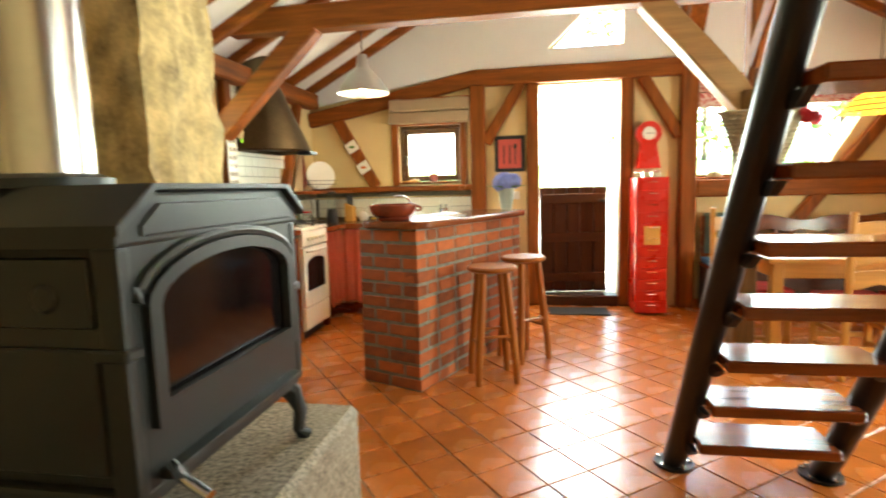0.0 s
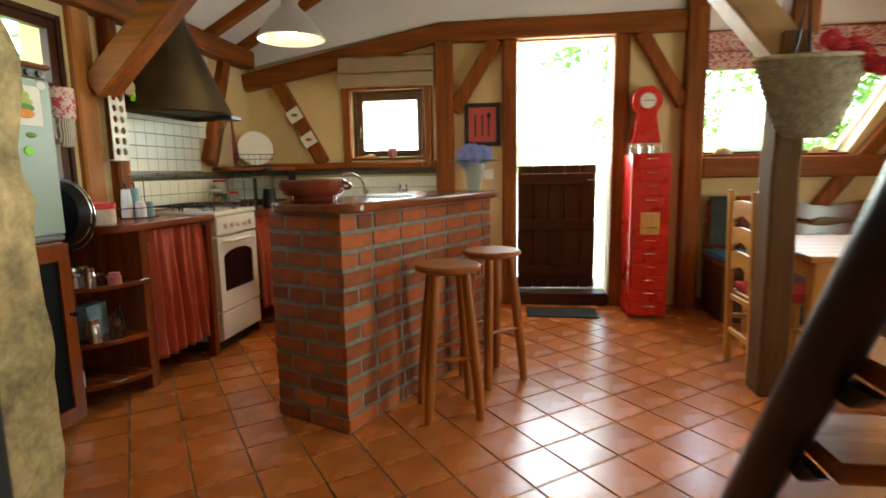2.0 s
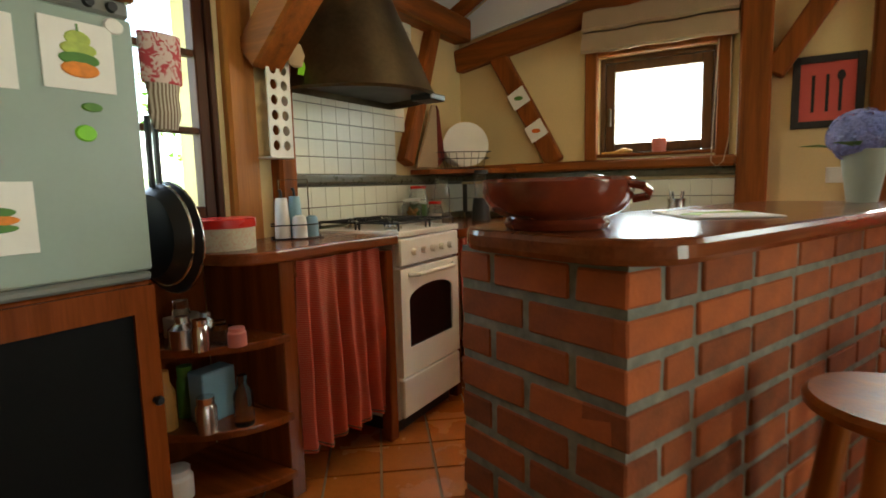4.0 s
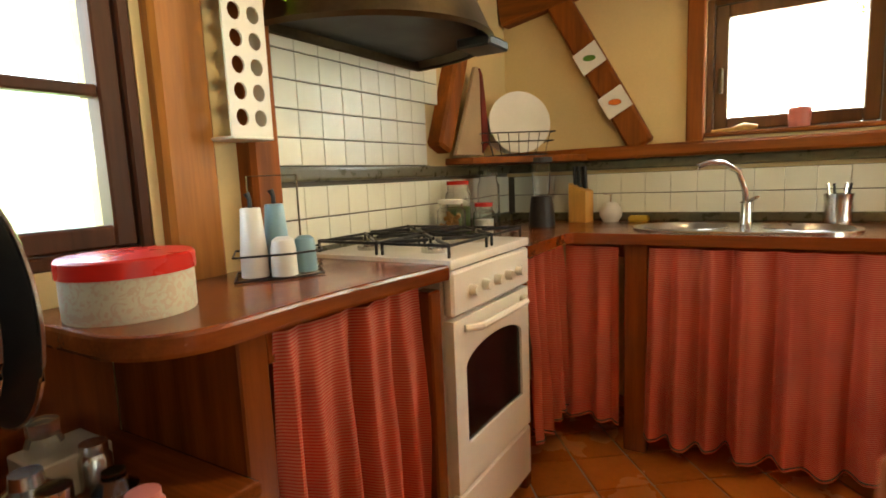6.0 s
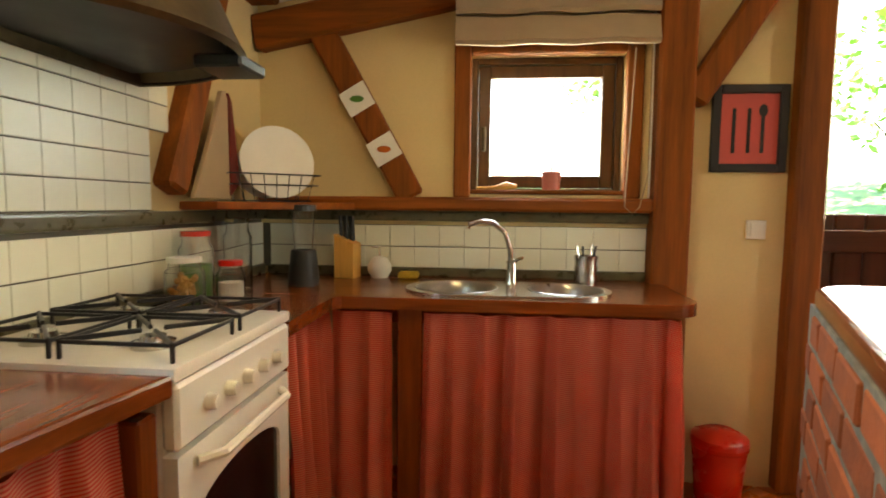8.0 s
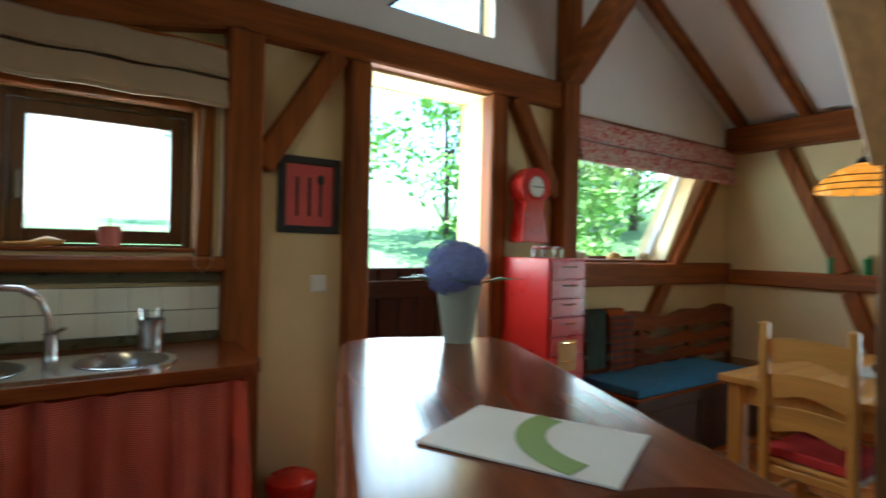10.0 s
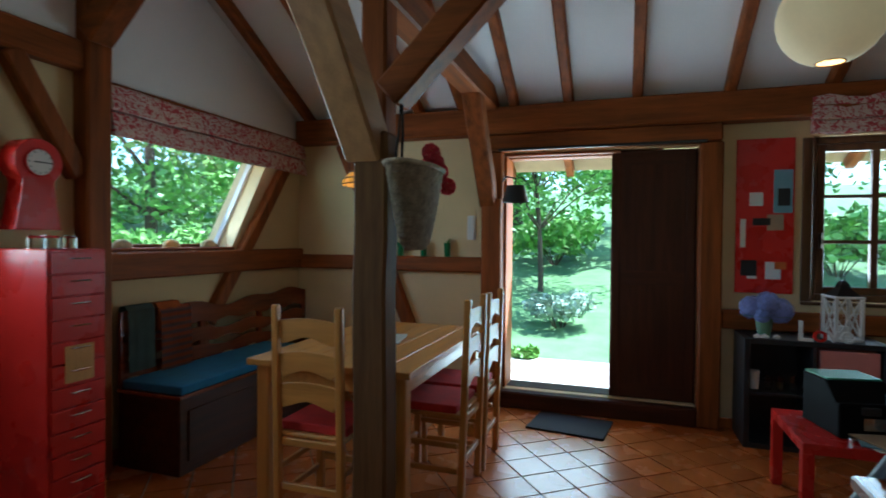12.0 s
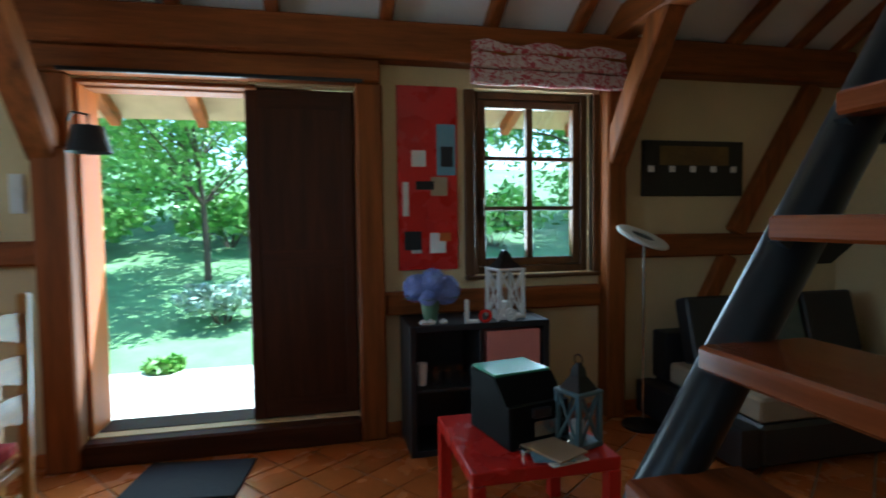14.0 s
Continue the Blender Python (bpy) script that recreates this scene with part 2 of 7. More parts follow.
def box(a, b, bevel=0.004, bm=None, seg=1):
    """An upright box from corner a to corner b, with rounded edges."""
    bm = bm or bmesh.new()
    c = [(p + q) / 2 for p, q in zip(a, b)]
    s = [abs(q - p) for p, q in zip(a, b)]
    r = bmesh.ops.create_cube(bm, size=1, matrix=Matrix.LocRotScale(c, None, s))
    if bevel:
        es = list({e for v in r["verts"] for e in v.link_edges})
        bmesh.ops.bevel(bm, geom=es, offset=min(bevel, min(s) * 0.3), segments=seg, affect="EDGES", profile=0.7)
    return bm


def beam(p, q, w, h, up=(0, 0, 1), bevel=0.012, bm=None, wobble=0.0):
    """A timber from p to q, w wide and h deep along up, with worn edges."""
    bm = bm or bmesh.new()
    p, q = Vector(p), Vector(q)
    d = q - p
    z = d.normalized()
    y = Vector(up)
    y = (y - z * y.dot(z)).normalized()
    x = y.cross(z)
    m = Matrix((x, y, z)).transposed().to_4x4()
    m.translation = (p + q) / 2
    r = bmesh.ops.create_cube(bm, size=1, matrix=m @ Matrix.Diagonal((w, h, d.length, 1)))
    es = list({e for v in r["verts"] for e in v.link_edges})
    out = bmesh.ops.bevel(bm, geom=es, offset=min(bevel, w * 0.25, h * 0.25), segments=1, affect="EDGES", profile=0.6)
    if wobble:
        long = [e for e in bm.edges if e.calc_length() > d.length * 0.8]
        bmesh.ops.subdivide_edges(bm, edges=long, cuts=max(3, int(d.length / 0.25)), use_grid_fill=True)
        for v in bm.verts:
            v.co += noise.noise_vector(v.co * 2.3) * wobble
    return bm


def tube(path, r, seg=12, bm=None, caps=True):
    """A round bar along a list of points; r is a number or a list."""
    bm = bm or bmesh.new()
    pts = [Vector(p) for p in path]
    rings = []
    for i, p in enumerate(pts):
        d = (pts[min(i + 1, len(pts) - 1)] - pts[max(i - 1, 0)]).normalized()
        ref = Vector((0, 0, 1)) if abs(d.z) < 0.9 else Vector((1, 0, 0))
        x = d.cross(ref).normalized()
        y = d.cross(x)
        rad = r[i] if isinstance(r, (list, tuple)) else r
        rings.append([bm.verts.new(p + (x * math.cos(a) + y * math.sin(a)) * rad) for a in [2 * math.pi * k / seg for k in range(seg)]])
    for a, b in zip(rings, rings[1:]):
        for k in range(seg):
            bm.faces.new((a[k], a[(k + 1) % seg], b[(k + 1) % seg], b[k]))
    if caps:
        bm.faces.new(rings[0][::-1])
        bm.faces.new(rings[-1])
    bmesh.ops.recalc_face_normals(bm, faces=bm.faces[:])
    return bm


def lathe(profile, at=(0, 0, 0), seg=28, bm=None, squash=(1, 1)):
    """A turned shape from a list of (radius, height)."""
    bm = bm or bmesh.new()
    rings = []
    for r, z in profile:
        if r < 1e-5:
            rings.append([bm.verts.new((at[0], at[1], at[2] + z))])
        else:
            rings.append([bm.verts.new((at[0] + r * math.cos(a) * squash[0], at[1] + r * math.sin(a) * squash[1], at[2] + z)) for a in [2 * math.pi * k / seg for k in range(seg)]])
    for a, b in zip(rings, rings[1:]):
        for k in range(seg):
            j = (k + 1) % seg
            if len(a) == 1 and len(b) > 1:
                bm.faces.new((a[0], b[j], b[k]))
            elif len(b) == 1 and len(a) > 1:
                bm.faces.new((a[k], a[j], b[0]))
            elif len(a) > 1:
                bm.faces.new((a[k], a[j], b[j], b[k]))
    bmesh.ops.recalc_face_normals(bm, faces=bm.faces[:])
    return bm


def prism(outline, z0, z1, bevel=0.0, bm=None, m=None):
    """A flat outline of (x, y) drawn up from z0 to z1; m places it."""
    own = bmesh.new()
    lo = [own.verts.new((x, y, z0)) for x, y in outline]
    hi = [own.verts.new((x, y, z1)) for x, y in outline]
    own.faces.new(lo[::-1])
    own.faces.new(hi)
    for i in range(len(lo)):
        j = (i + 1) % len(lo)
        own.faces.new((lo[i], lo[j], hi[j], hi[i]))
    bmesh.ops.recalc_face_normals(own, faces=own.faces[:])
    if bevel:
        es = [e for e in own.edges if abs(e.verts[0].co.z - e.verts[1].co.z) < 1e-6]
        bmesh.ops.bevel(own, geom=es, offset=bevel, segments=2, affect="EDGES", profile=0.6)
    if m is not None:
        bmesh.ops.transform(own, matrix=m, verts=own.verts[:])
    if bm is None:
        return own
    me = bpy.data.meshes.new("tmp")
    own.to_mesh(me)
    own.free()
    bm.from_mesh(me)
    bpy.data.meshes.remove(me)
    return bm


UP_N = pose(0, 0, 0, 90)      # outline x, y -> x, z ; depth along -y
UP_E = pose(0, 0, 0, 90, 0, 90)  # outline x, y -> y, z ; depth along +x


def wall_with_holes(name, outline, holes, place, depth, material, label):
    """A wall of that outline with openings through it: a grid of boxes is avoided by filling the outline with its holes."""
    bm = bmesh.new()
    loops = []
    for loop in [outline] + holes:
        vs = [bm.verts.new((x, y, 0)) for x, y in loop]
        loops += [bm.edges.new((vs[i], vs[(i + 1) % len(vs)])) for i in range(len(vs))]
    bmesh.ops.triangle_fill(bm, use_beauty=True, use_dissolve=False, edges=loops)
    r = bmesh.ops.extrude_face_region(bm, geom=bm.faces[:])
    for v in [g for g in r["geom"] if isinstance(g, bmesh.types.BMVert)]:
        v.co.z += depth
    bmesh.ops.recalc_face_normals(bm, faces=bm.faces[:])
    bmesh.ops.transform(bm, matrix=place, verts=bm.verts[:])
    return tagged(part(name, bm, material), label, "wall", kind="structure")


def rect(a, b, c, d):
    return [(a, c), (b, c), (b, d), (a, d)]


# ---- the house: floor, walls, ceiling ----
XW, XE, YN, YS = -1.69, 4.2, 2.52, -4.25
EAVE_E, EAVE_W, PITCH = 2.38, 2.242, 0.545
XR = (EAVE_E - EAVE_W + PITCH * (XE + XW)) / (2 * PITCH)
ZR = EAVE_E + PITCH * (XE - XR)


def roof_z(x):
    return EAVE_E + PITCH * (XE - x) if x > XR else EAVE_W + PITCH * (x - XW)


floor = tagged(part("floor", box((XW - 0.2, YS - 0.2, -0.2), (XE + 0.2, YN + 0.2, -0.006), 0), "grout"),
               "glazed terracotta tile floor laid diagonally, with pale joints", "floor", kind="structure")

gable = [(XW - 0.2, -0.1), (XE + 0.2, -0.1), (XE + 0.2, roof_z(XE) - 0.1), (XE, roof_z(XE)), (XR, ZR), (XW, roof_z(XW)), (XW - 0.2, roof_z(XW) - 0.1)]
DOOR_N = rect(0.725, 1.50, 0.10, 2.21)
WIN_K = rect(-0.73, -0.065, 1.27, 1.878)
WIN_D = [(2.20, 1.26), (3.30, 1.26), (3.76, 2.02), (2.20, 2.02)]
WIN_G = [(0.81, 2.55), (1.525, 2.55), (1.525, 3.20)]
wall_n = wall_with_holes("wall_north", gable, [DOOR_N, WIN_K, WIN_D, WIN_G], pose(0, YN + 0.26, 0, 90), 0.26, "plaster",
                         "cream plastered gable wall between brown timbers")
wall_s = wall_with_holes("wall_south", gable, [], pose(0, YS, 0, 90), 0.26, "plaster", "plain cream plastered gable wall")
DOOR_E = rect(-0.84, 0.595, 0.13, 2.03)
WIN_E = rect(-2.33, -1.55, 0.93, 2.06)
wall_e = wall_with_holes("wall_east", rect(YS - 0.2, YN, -0.1, EAVE_E + 0.05), [DOOR_E, WIN_E], Matrix.Translation((XE, 0, 0)) @ UP_E, 0.26, "plaster",
                         "cream plastered long wall between brown timbers")
WIN_W = rect(-0.62, 0.53, 0.99, 2.02)
wall_w = wall_with_holes("wall_west", rect(YS - 0.2, YN, -0.1, EAVE_W + 0.05), [WIN_W], Matrix.Translation((XW - 0.26, 0, 0)) @ UP_E, 0.26, "plaster",
                         "cream plastered kitchen wall between brown timbers")

# white boarded lining of the gable, above the timber
lining = [(-1.67, 2.10), (0.04, 2.39), (2.04, 2.39), (2.04, roof_z(2.04) - 0.03), (XR, ZR - 0.03), (XW + 0.02, roof_z(XW + 0.02) - 0.03)]
wall_with_holes("wall_gable_lining", lining, [WIN_G], pose(0, YN, 0, 90), 0.03, "white", "smooth white lining of the gable above the timbers")
lining2 = [(2.21, 2.02), (4.18, 2.02), (4.18, EAVE_E), (2.21, roof_z(2.21) - 0.03)]
wall_with_holes("wall_gable_lining_dining", lining2, [], pose(0, YN, 0, 90), 0.03, "white", "smooth white lining of the gable above the valance")

for nm, x0, x1 in (("ceiling_east", XE, XR), ("ceiling_west", XW, XR)):
    s = 1 if x0 > x1 else -1
    z0 = roof_z(x0)
    bm = bmesh.new()
    pr = [(x0 + s * 0.3, z0 - 0.3 * PITCH), (x1, ZR), (x1, ZR + 0.2), (x0 + s * 0.3, z0 - 0.3 * PITCH + 0.2)]
    prism(pr, YS - 0.3, YN + 0.3, bm=bm, m=Matrix(((1, 0, 0, 0), (0, 0, 1, 0), (0, 1, 0, 0), (0, 0, 0, 1))))
    bmesh.ops.recalc_face_normals(bm, faces=bm.faces[:])
    tagged(part(nm, bm, "white"), "white painted sloping ceiling between brown rafters", "ceiling", kind="structure")


def timber(name, p, q, w, h, up=(0, 0, 1), label="reddish brown structural timber", wobble=0.004, material=None, category="beam"):
    d = Vector(q) - Vector(p)
    ax = "xyz"[max(range(3), key=lambda i: abs(d[i]))]
    return tagged(part(name, beam(p, q, w, h, up, wobble=wobble), material or "timber_" + ax), label, category, kind="structure")


# rafters
for y in (2.35, 1.87, 1.30, 0.92, 0.50, 0.08, -0.41, -1.02, -1.63, -2.16, -2.72, -3.28, -3.75, -4.12):
    timber("rafter", (XE - 0.02, y, roof_z(XE - 0.02) - 0.035), (XR + 0.02, y, ZR - 0.05), 0.075, 0.085, (0, 0, 1), "slim brown rafter under the white ceiling")
    timber("rafter", (XW + 0.02, y, roof_z(XW + 0.02) - 0.035), (XR - 0.02, y, ZR - 0.05), 0.075, 0.085, (0, 0, 1), "slim brown rafter under the white ceiling")
timber("ridge_beam", (XR, YS, ZR - 0.16), (XR, YN - 0.05, ZR - 0.16), 0.14, 0.18, label="brown ridge beam")
# plates on the long walls
timber("wall_plate_east", (XE - 0.045, YS + 0.02, 2.275), (XE - 0.045, YN - 0.05, 2.275), 0.20, 0.21, label="brown wall plate along the eaves")
timber("wall_plate_west", (XW + 0.045, YS + 0.02, 2.155), (XW + 0.045, YN - 0.05, 2.155), 0.16, 0.15, label="brown wall plate along the eaves")
# east wall framing
timber("door_lintel_east", (XE - 0.03, 0.74, 2.105), (XE - 0.03, -0.98, 2.105), 0.15, 0.13, label="brown lintel over the garden door")
timber("door_post_east", (XE - 0.045, 0.675, 0.0), (XE - 0.045, 0.675, 1.66), 0.15, 0.16, (0, 1, 0), "brown door post with a brace on it")
timber("door_post_east", (XE - 0.02, 0.665, 1.66), (XE - 0.02, 0.665, 2.04), 0.10, 0.14, (0, 1, 0), "brown door post")
timber("door_post_east", (XE - 0.03, -0.915, 0.0), (XE - 0.03, -0.915, 2.04), 0.13, 0.15, (0, 1, 0), "brown door post")
timber("threshold_east", (XE - 0.01, 0.60, 0.06), (XE - 0.01, -0.84, 0.06), 0.16, 0.13, label="worn dark wooden threshold", material="dark_y")
timber("rail_east", (XE - 0.02, 0.755, 1.125), (XE - 0.02, YN - 0.02, 1.125), 0.09, 0.125, label="brown rail across the plaster")
timber("rail_east", (XE - 0.02, -0.99, 0.785), (XE - 0.02, -2.37, 0.785), 0.09, 0.135, label="brown rail under the window")
timber("rail_east", (XE - 0.02, -2.51, 1.085), (XE - 0.02, YS, 1.085), 0.09, 0.15, label="brown rail across the plaster")
timber("brace_east", (XE - 0.025, 2.06, 2.17), (XE - 0.025, 1.62, 1.19), 0.11, 0.08, (1, 0, 0), "slanting brown brace")
timber("brace_east", (XE - 0.025, 1.59, 1.06), (XE - 0.025, 1.20, 0.10), 0.11, 0.08, (1, 0, 0), "slanting brown brace")
timber("brace_east", (XE - 0.025, -3.98, 2.17), (XE - 0.025, -3.37, 1.16), 0.12, 0.08, (1, 0, 0), "slanting brown brace")
timber("brace_east", (XE - 0.025, -3.32, 1.01), (XE - 0.025, -2.85, 0.12), 0.12, 0.08, (1, 0, 0), "slanting brown brace")
timber("wall_post_east", (XE - 0.045, -2.44, 0.0), (XE - 0.045, -2.44, 2.17), 0.15, 0.13, (0, 1, 0), "brown wall post beside the window")
# north wall framing
timber("beam_north", (0.10, YN - 0.02, 2.305), (2.06, YN - 0.02, 2.305), 0.12, 0.16, label="brown beam over the door")
timber("beam_north_sloping", (-1.69, YN - 0.02, 1.965), (0.12, YN - 0.02, 2.315), 0.12, 0.15, label="sloping brown beam under the white gable")
timber("post_north", (0.115, YN - 0.03, 0.0), (0.115, YN - 0.03, 2.235), 0.15, 0.13, (0, 1, 0), "brown post at the end of the worktop")
timber("post_north", (2.125, YN - 0.035, 0.0), (2.125, YN - 0.035, 3.40), 0.15, 0.15, (0, 1, 0), "tall brown post rising into the roof")
timber("door_jamb_north", (0.665, YN - 0.01, 0.0), (0.665, YN - 0.01, 2.225), 0.125, 0.12, (0, 1, 0), "brown door jamb")
timber("door_jamb_north", (1.56, YN - 0.01, 0.0), (1.56, YN - 0.01, 2.225), 0.125, 0.12, (0, 1, 0), "brown door jamb")
timber("threshold_north", (0.73, YN + 0.03, 0.05), (1.50, YN + 0.03, 0.05), 0.20, 0.11, label="worn dark wooden threshold", material="dark_x")
timber("brace_north", (0.19, YN - 0.03, 1.66), (0.55, YN - 0.03, 2.235), 0.11, 0.09, (0, 1, 0), "slanting brown brace")
timber("brace_north", (2.05, YN - 0.03, 1.66), (1.70, YN - 0.03, 2.235), 0.11, 0.09, (0, 1, 0), "slanting brown brace")
timber("brace_north", (-1.40, YN - 0.02, 2.0), (-0.985, YN - 0.02, 1.25), 0.12, 0.07, (0, 1, 0), "slanting brown brace with two pictures pinned to it")
timber("brace_north", (2.70, YN - 0.02, 0.10), (3.02, YN - 0.02, 0.72), 0.11, 0.08, (0, 1, 0), "slanting brown brace behind the bench")
timber("brace_north", (3.02, YN - 0.02, 0.72), (3.95, YN - 0.02, 1.95), 0.11, 0.085, (0, 1, 0), "slanting brown brace beside the window")
timber("rail_north", (2.21, YN - 0.02, 1.155), (4.18, YN - 0.02, 1.155), 0.10, 0.17, label="brown rail under the window")
timber("rail_north_kitchen", (-1.67, YN - 0.03, 1.225), (0.04, YN - 0.03, 1.225), 0.13, 0.06, label="brown wooden ledge above the tiles")
# west wall framing
timber("post_west", (XW + 0.0, 0.83, 0.0), (XW + 0.0, 0.83, 2.10), 0.12, 0.10, (0, 1, 0), "brown wall post beside the tiles")
timber("post_west", (XW - 0.025, 0.622, 0.0), (XW - 0.025, 0.622, 2.10), 0.13, 0.14, (0, 1, 0), "honey brown knotty window post", material="honey_z")
timber("post_west", (XW + 0.03, -0.72, 0.0), (XW + 0.03, -0.72, 2.10), 0.16, 0.13, (0, 1, 0), "brown window post")
timber("brace_west", (XW + 0.03, 1.77, 1.26), (XW + 0.03, 2.12, 2.10), 0.10, 0.08, (1, 0, 0), "slanting brown brace")
# trusses
for y in (0.70, -2.45):
    timber("tie_beam", (XW + 0.02, y, 2.44), (XE - 0.02, y, 2.44), 0.15, 0.17, label="brown tie beam across the room")
    timber("knee_brace", (XW + 0.05, y, 1.66), (-0.86, y, 2.40), 0.15, 0.15, (0, 1, 0), "stout brown knee brace under the tie beam")
    timber("knee_brace", (XE - 0.05, y, 1.62), (XE - 0.62, y, 2.40), 0.14, 0.13, (0, 1, 0), "stout brown knee brace under the tie beam", wobble=0.012)
timber("room_post", (2.015, 0.69, 0.0), (2.015, 0.69, 1.78), 0.13, 0.155, (0, 1, 0), "weathered freestanding wooden post", 0.010, "post_grey", "post")
timber("room_post", (2.06, 0.70, 1.76), (2.06, 0.70, 2.38), 0.13, 0.12, (0, 1, 0), "brown upper end of the freestanding post", 0.006, None, "post")
timber("knee_brace", (2.01, 0.72, 1.70), (1.40, 0.72, 2.40), 0.16, 0.16, (0, 1, 0), "pale stout knee brace on the freestanding post", 0.008, "oak_light")
timber("knee_brace", (2.06, 0.64, 1.94), (2.06, -0.42, 2.98), 0.14, 0.15, (1, 0, 0), "dark knee brace under the purlin", 0.008)
timber("knee_brace", (2.10, 2.43, 2.42), (2.06, 1.78, 3.0), 0.14, 0.15, (1, 0, 0), "dark knee brace from the tall post to the purlin", 0.008)
timber("purlin", (2.06, YS, 3.06), (2.06, YN - 0.12, 3.06), 0.16, 0.18, label="brown purlin along the room")


# skirting
def skirting(p, q):
    tagged(part("baseboard", beam(p, q, 0.02, 0.07, bevel=0.004), "terracotta_joined"), "terracotta tile skirting", "skirting", kind="structure")


skirting((XE - 0.01, -0.99, 0.035), (XE - 0.01, YS, 0.035))
skirting((XE - 0.01, 0.755, 0.035), (XE - 0.01, YN, 0.035))
skirting((2.2, YN - 0.01, 0.035), (XE - 0.02, YN - 0.01, 0.035))

# ---- windows and doors ----


def casement(name, at, wd, ht, place, cols, rows, frame_w, label, sash=0.045, material="timber_z"):
    """A casement window, drawn in x, z from its lower left corner; y is depth."""
    w = tagged(new(name), label, "window", kind="structure")
    w.matrix_basis = place @ Matrix.Translation(at)

    def ring(nm, x0, x1, z0, z1, t, y0, y1, mt):
        for a, b in (((x0, y0, z0), (x0 + t, y1, z1)), ((x1 - t, y0, z0), (x1, y1, z1)), ((x0 + t, y0, z0), (x1 - t, y1, z0 + t)), ((x0 + t, y0, z1 - t), (x1 - t, y1, z1))):
            part(nm, box(a, b, 0.005), mt, w)

    ring("window_frame", 0, wd, 0, ht, frame_w, 0.02, 0.10, material)
    ring("sash", frame_w + 0.002, wd - frame_w - 0.002, frame_w + 0.002, ht - frame_w - 0.002, sash, 0.03, 0.085, material)
    x0, x1, z0, z1 = frame_w + sash, wd - frame_w - sash, frame_w + sash, ht - frame_w - sash
    for i in range(1, cols):
        x = x0 + (x1 - x0) * i / cols
        part("glazing_bar", box((x - 0.022, 0.035, z0), (x + 0.022, 0.08, z1), 0.004), material, w)
    for j in range(1, rows):
        z = z0 + (z1 - z0) * j / rows
        part("glazing_bar", box((x0, 0.037, z - 0.013), (x1, 0.078, z + 0.013), 0.004), material, w)
    for i in range(cols):
        for j in range(rows):
            pane = part("pane", box((x0 + (x1 - x0) * i / cols, 0.056, z0 + (z1 - z0) * j / rows), (x0 + (x1 - x0) * (i + 1) / cols, 0.060, z0 + (z1 - z0) * (j + 1) / rows), 0), "pane", w)
            pane.visible_shadow = False
    part("handle", box((x0 - 0.034, -0.005, ht * 0.32), (x0 - 0.016, 0.03, ht * 0.32 + 0.11), 0.006), "brass_dark", w, "brass window handle")
    return w


casement("window_1", (-0.73, 0.06, 1.27), 0.665, 0.608, pose(0, YN, 0), 1, 1, 0.03, "small dark brown wooden kitchen window, closed", 0.055, "window_brown")
casement("window_2", (1.55, 0.05, 0.93), 0.78, 1.13, pose(XE, 0, 0, 0, 0, -90), 2, 3, 0.045, "dark brown wooden window of six panes, closed", 0.05, "window_brown")
casement("window_3", (-0.62, -0.02, 0.99), 1.15, 1.03, pose(XW, 0, 0, 0, 0, 90), 2, 3, 0.03, "dark brown wooden window beside the fridge, closed", 0.048, "dark_z")

# casing round the kitchen window
for a, b in (((-0.80, YN - 0.025, 1.255), (-0.727, YN + 0.03, 1.93)), ((-0.068, YN - 0.025, 1.255), (0.0, YN + 0.03, 1.93)), ((-0.727, YN - 0.02, 1.873), (-0.068, YN + 0.03, 1.93))):
    tagged(part("trim", box(a, b, 0.006), "timber_z"), "brown wooden window casing", "trim", kind="structure")

dining_window = tagged(new("window_4"), "wide fixed window with one slanting side", "window", kind="structure")
bars = [(2.20, 1.26), (3.30, 1.26), (3.76, 2.02), (2.20, 2.02)]
for i in range(4):
    a, b = bars[i], bars[(i + 1) % 4]
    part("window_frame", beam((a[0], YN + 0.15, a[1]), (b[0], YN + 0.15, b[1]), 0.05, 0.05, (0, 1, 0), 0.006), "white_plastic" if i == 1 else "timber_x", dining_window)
pane = part("pane", prism(bars, 0, 0.004, m=pose(0, YN + 0.152, 0, 90)), "pane", dining_window)
pane.visible_shadow = False
part("window_sill", box((2.205, YN - 0.03, 1.242), (3.30, YN + 0.13, 1.262), 0.006), "timber_x", dining_window)
gable_window = tagged(new("window_5"), "three-cornered fixed window high in the gable", "window", kind="structure")
for i in range(3):
    a, b = WIN_G[i], WIN_G[(i + 1) % 3]
    part("window_frame", beam((a[0], YN + 0.1, a[1]), (b[0], YN + 0.1, b[1]), 0.03, 0.04, (0, 1, 0), 0.005), "iron", gable_window)
pane = part("pane", prism(WIN_G, 0, 0.004, m=pose(0, YN + 0.11, 0, 90)), "pane", gable_window)
pane.visible_shadow = False

# stable door to the north, its lower leaf standing a little open
half_door = thing("door_1", (0.73, YN + 0.10, 0.11), "dark stained lower half of a stable door, ajar", "door", rz=6.0, kind="structure")
for i in range(5):
    part("plank", box((0.005 + i * 0.137, 0, 0), (0.137 + i * 0.137, 0.045, 1.09), 0.006), "dark_z", half_door)
for z in (0.10, 0.52, 0.92):
    part("ledge", box((0.02, -0.018, z), (0.67, -0.001, z + 0.10), 0.005), "dark_x", half_door)
part("backing_board", box((0.006, 0.046, 0.005), (0.685, 0.056, 1.085), 0), "dark_z", half_door)
part("latch", box((0.60, -0.035, 0.93), (0.66, -0.019, 0.96), 0.004), "black", half_door)

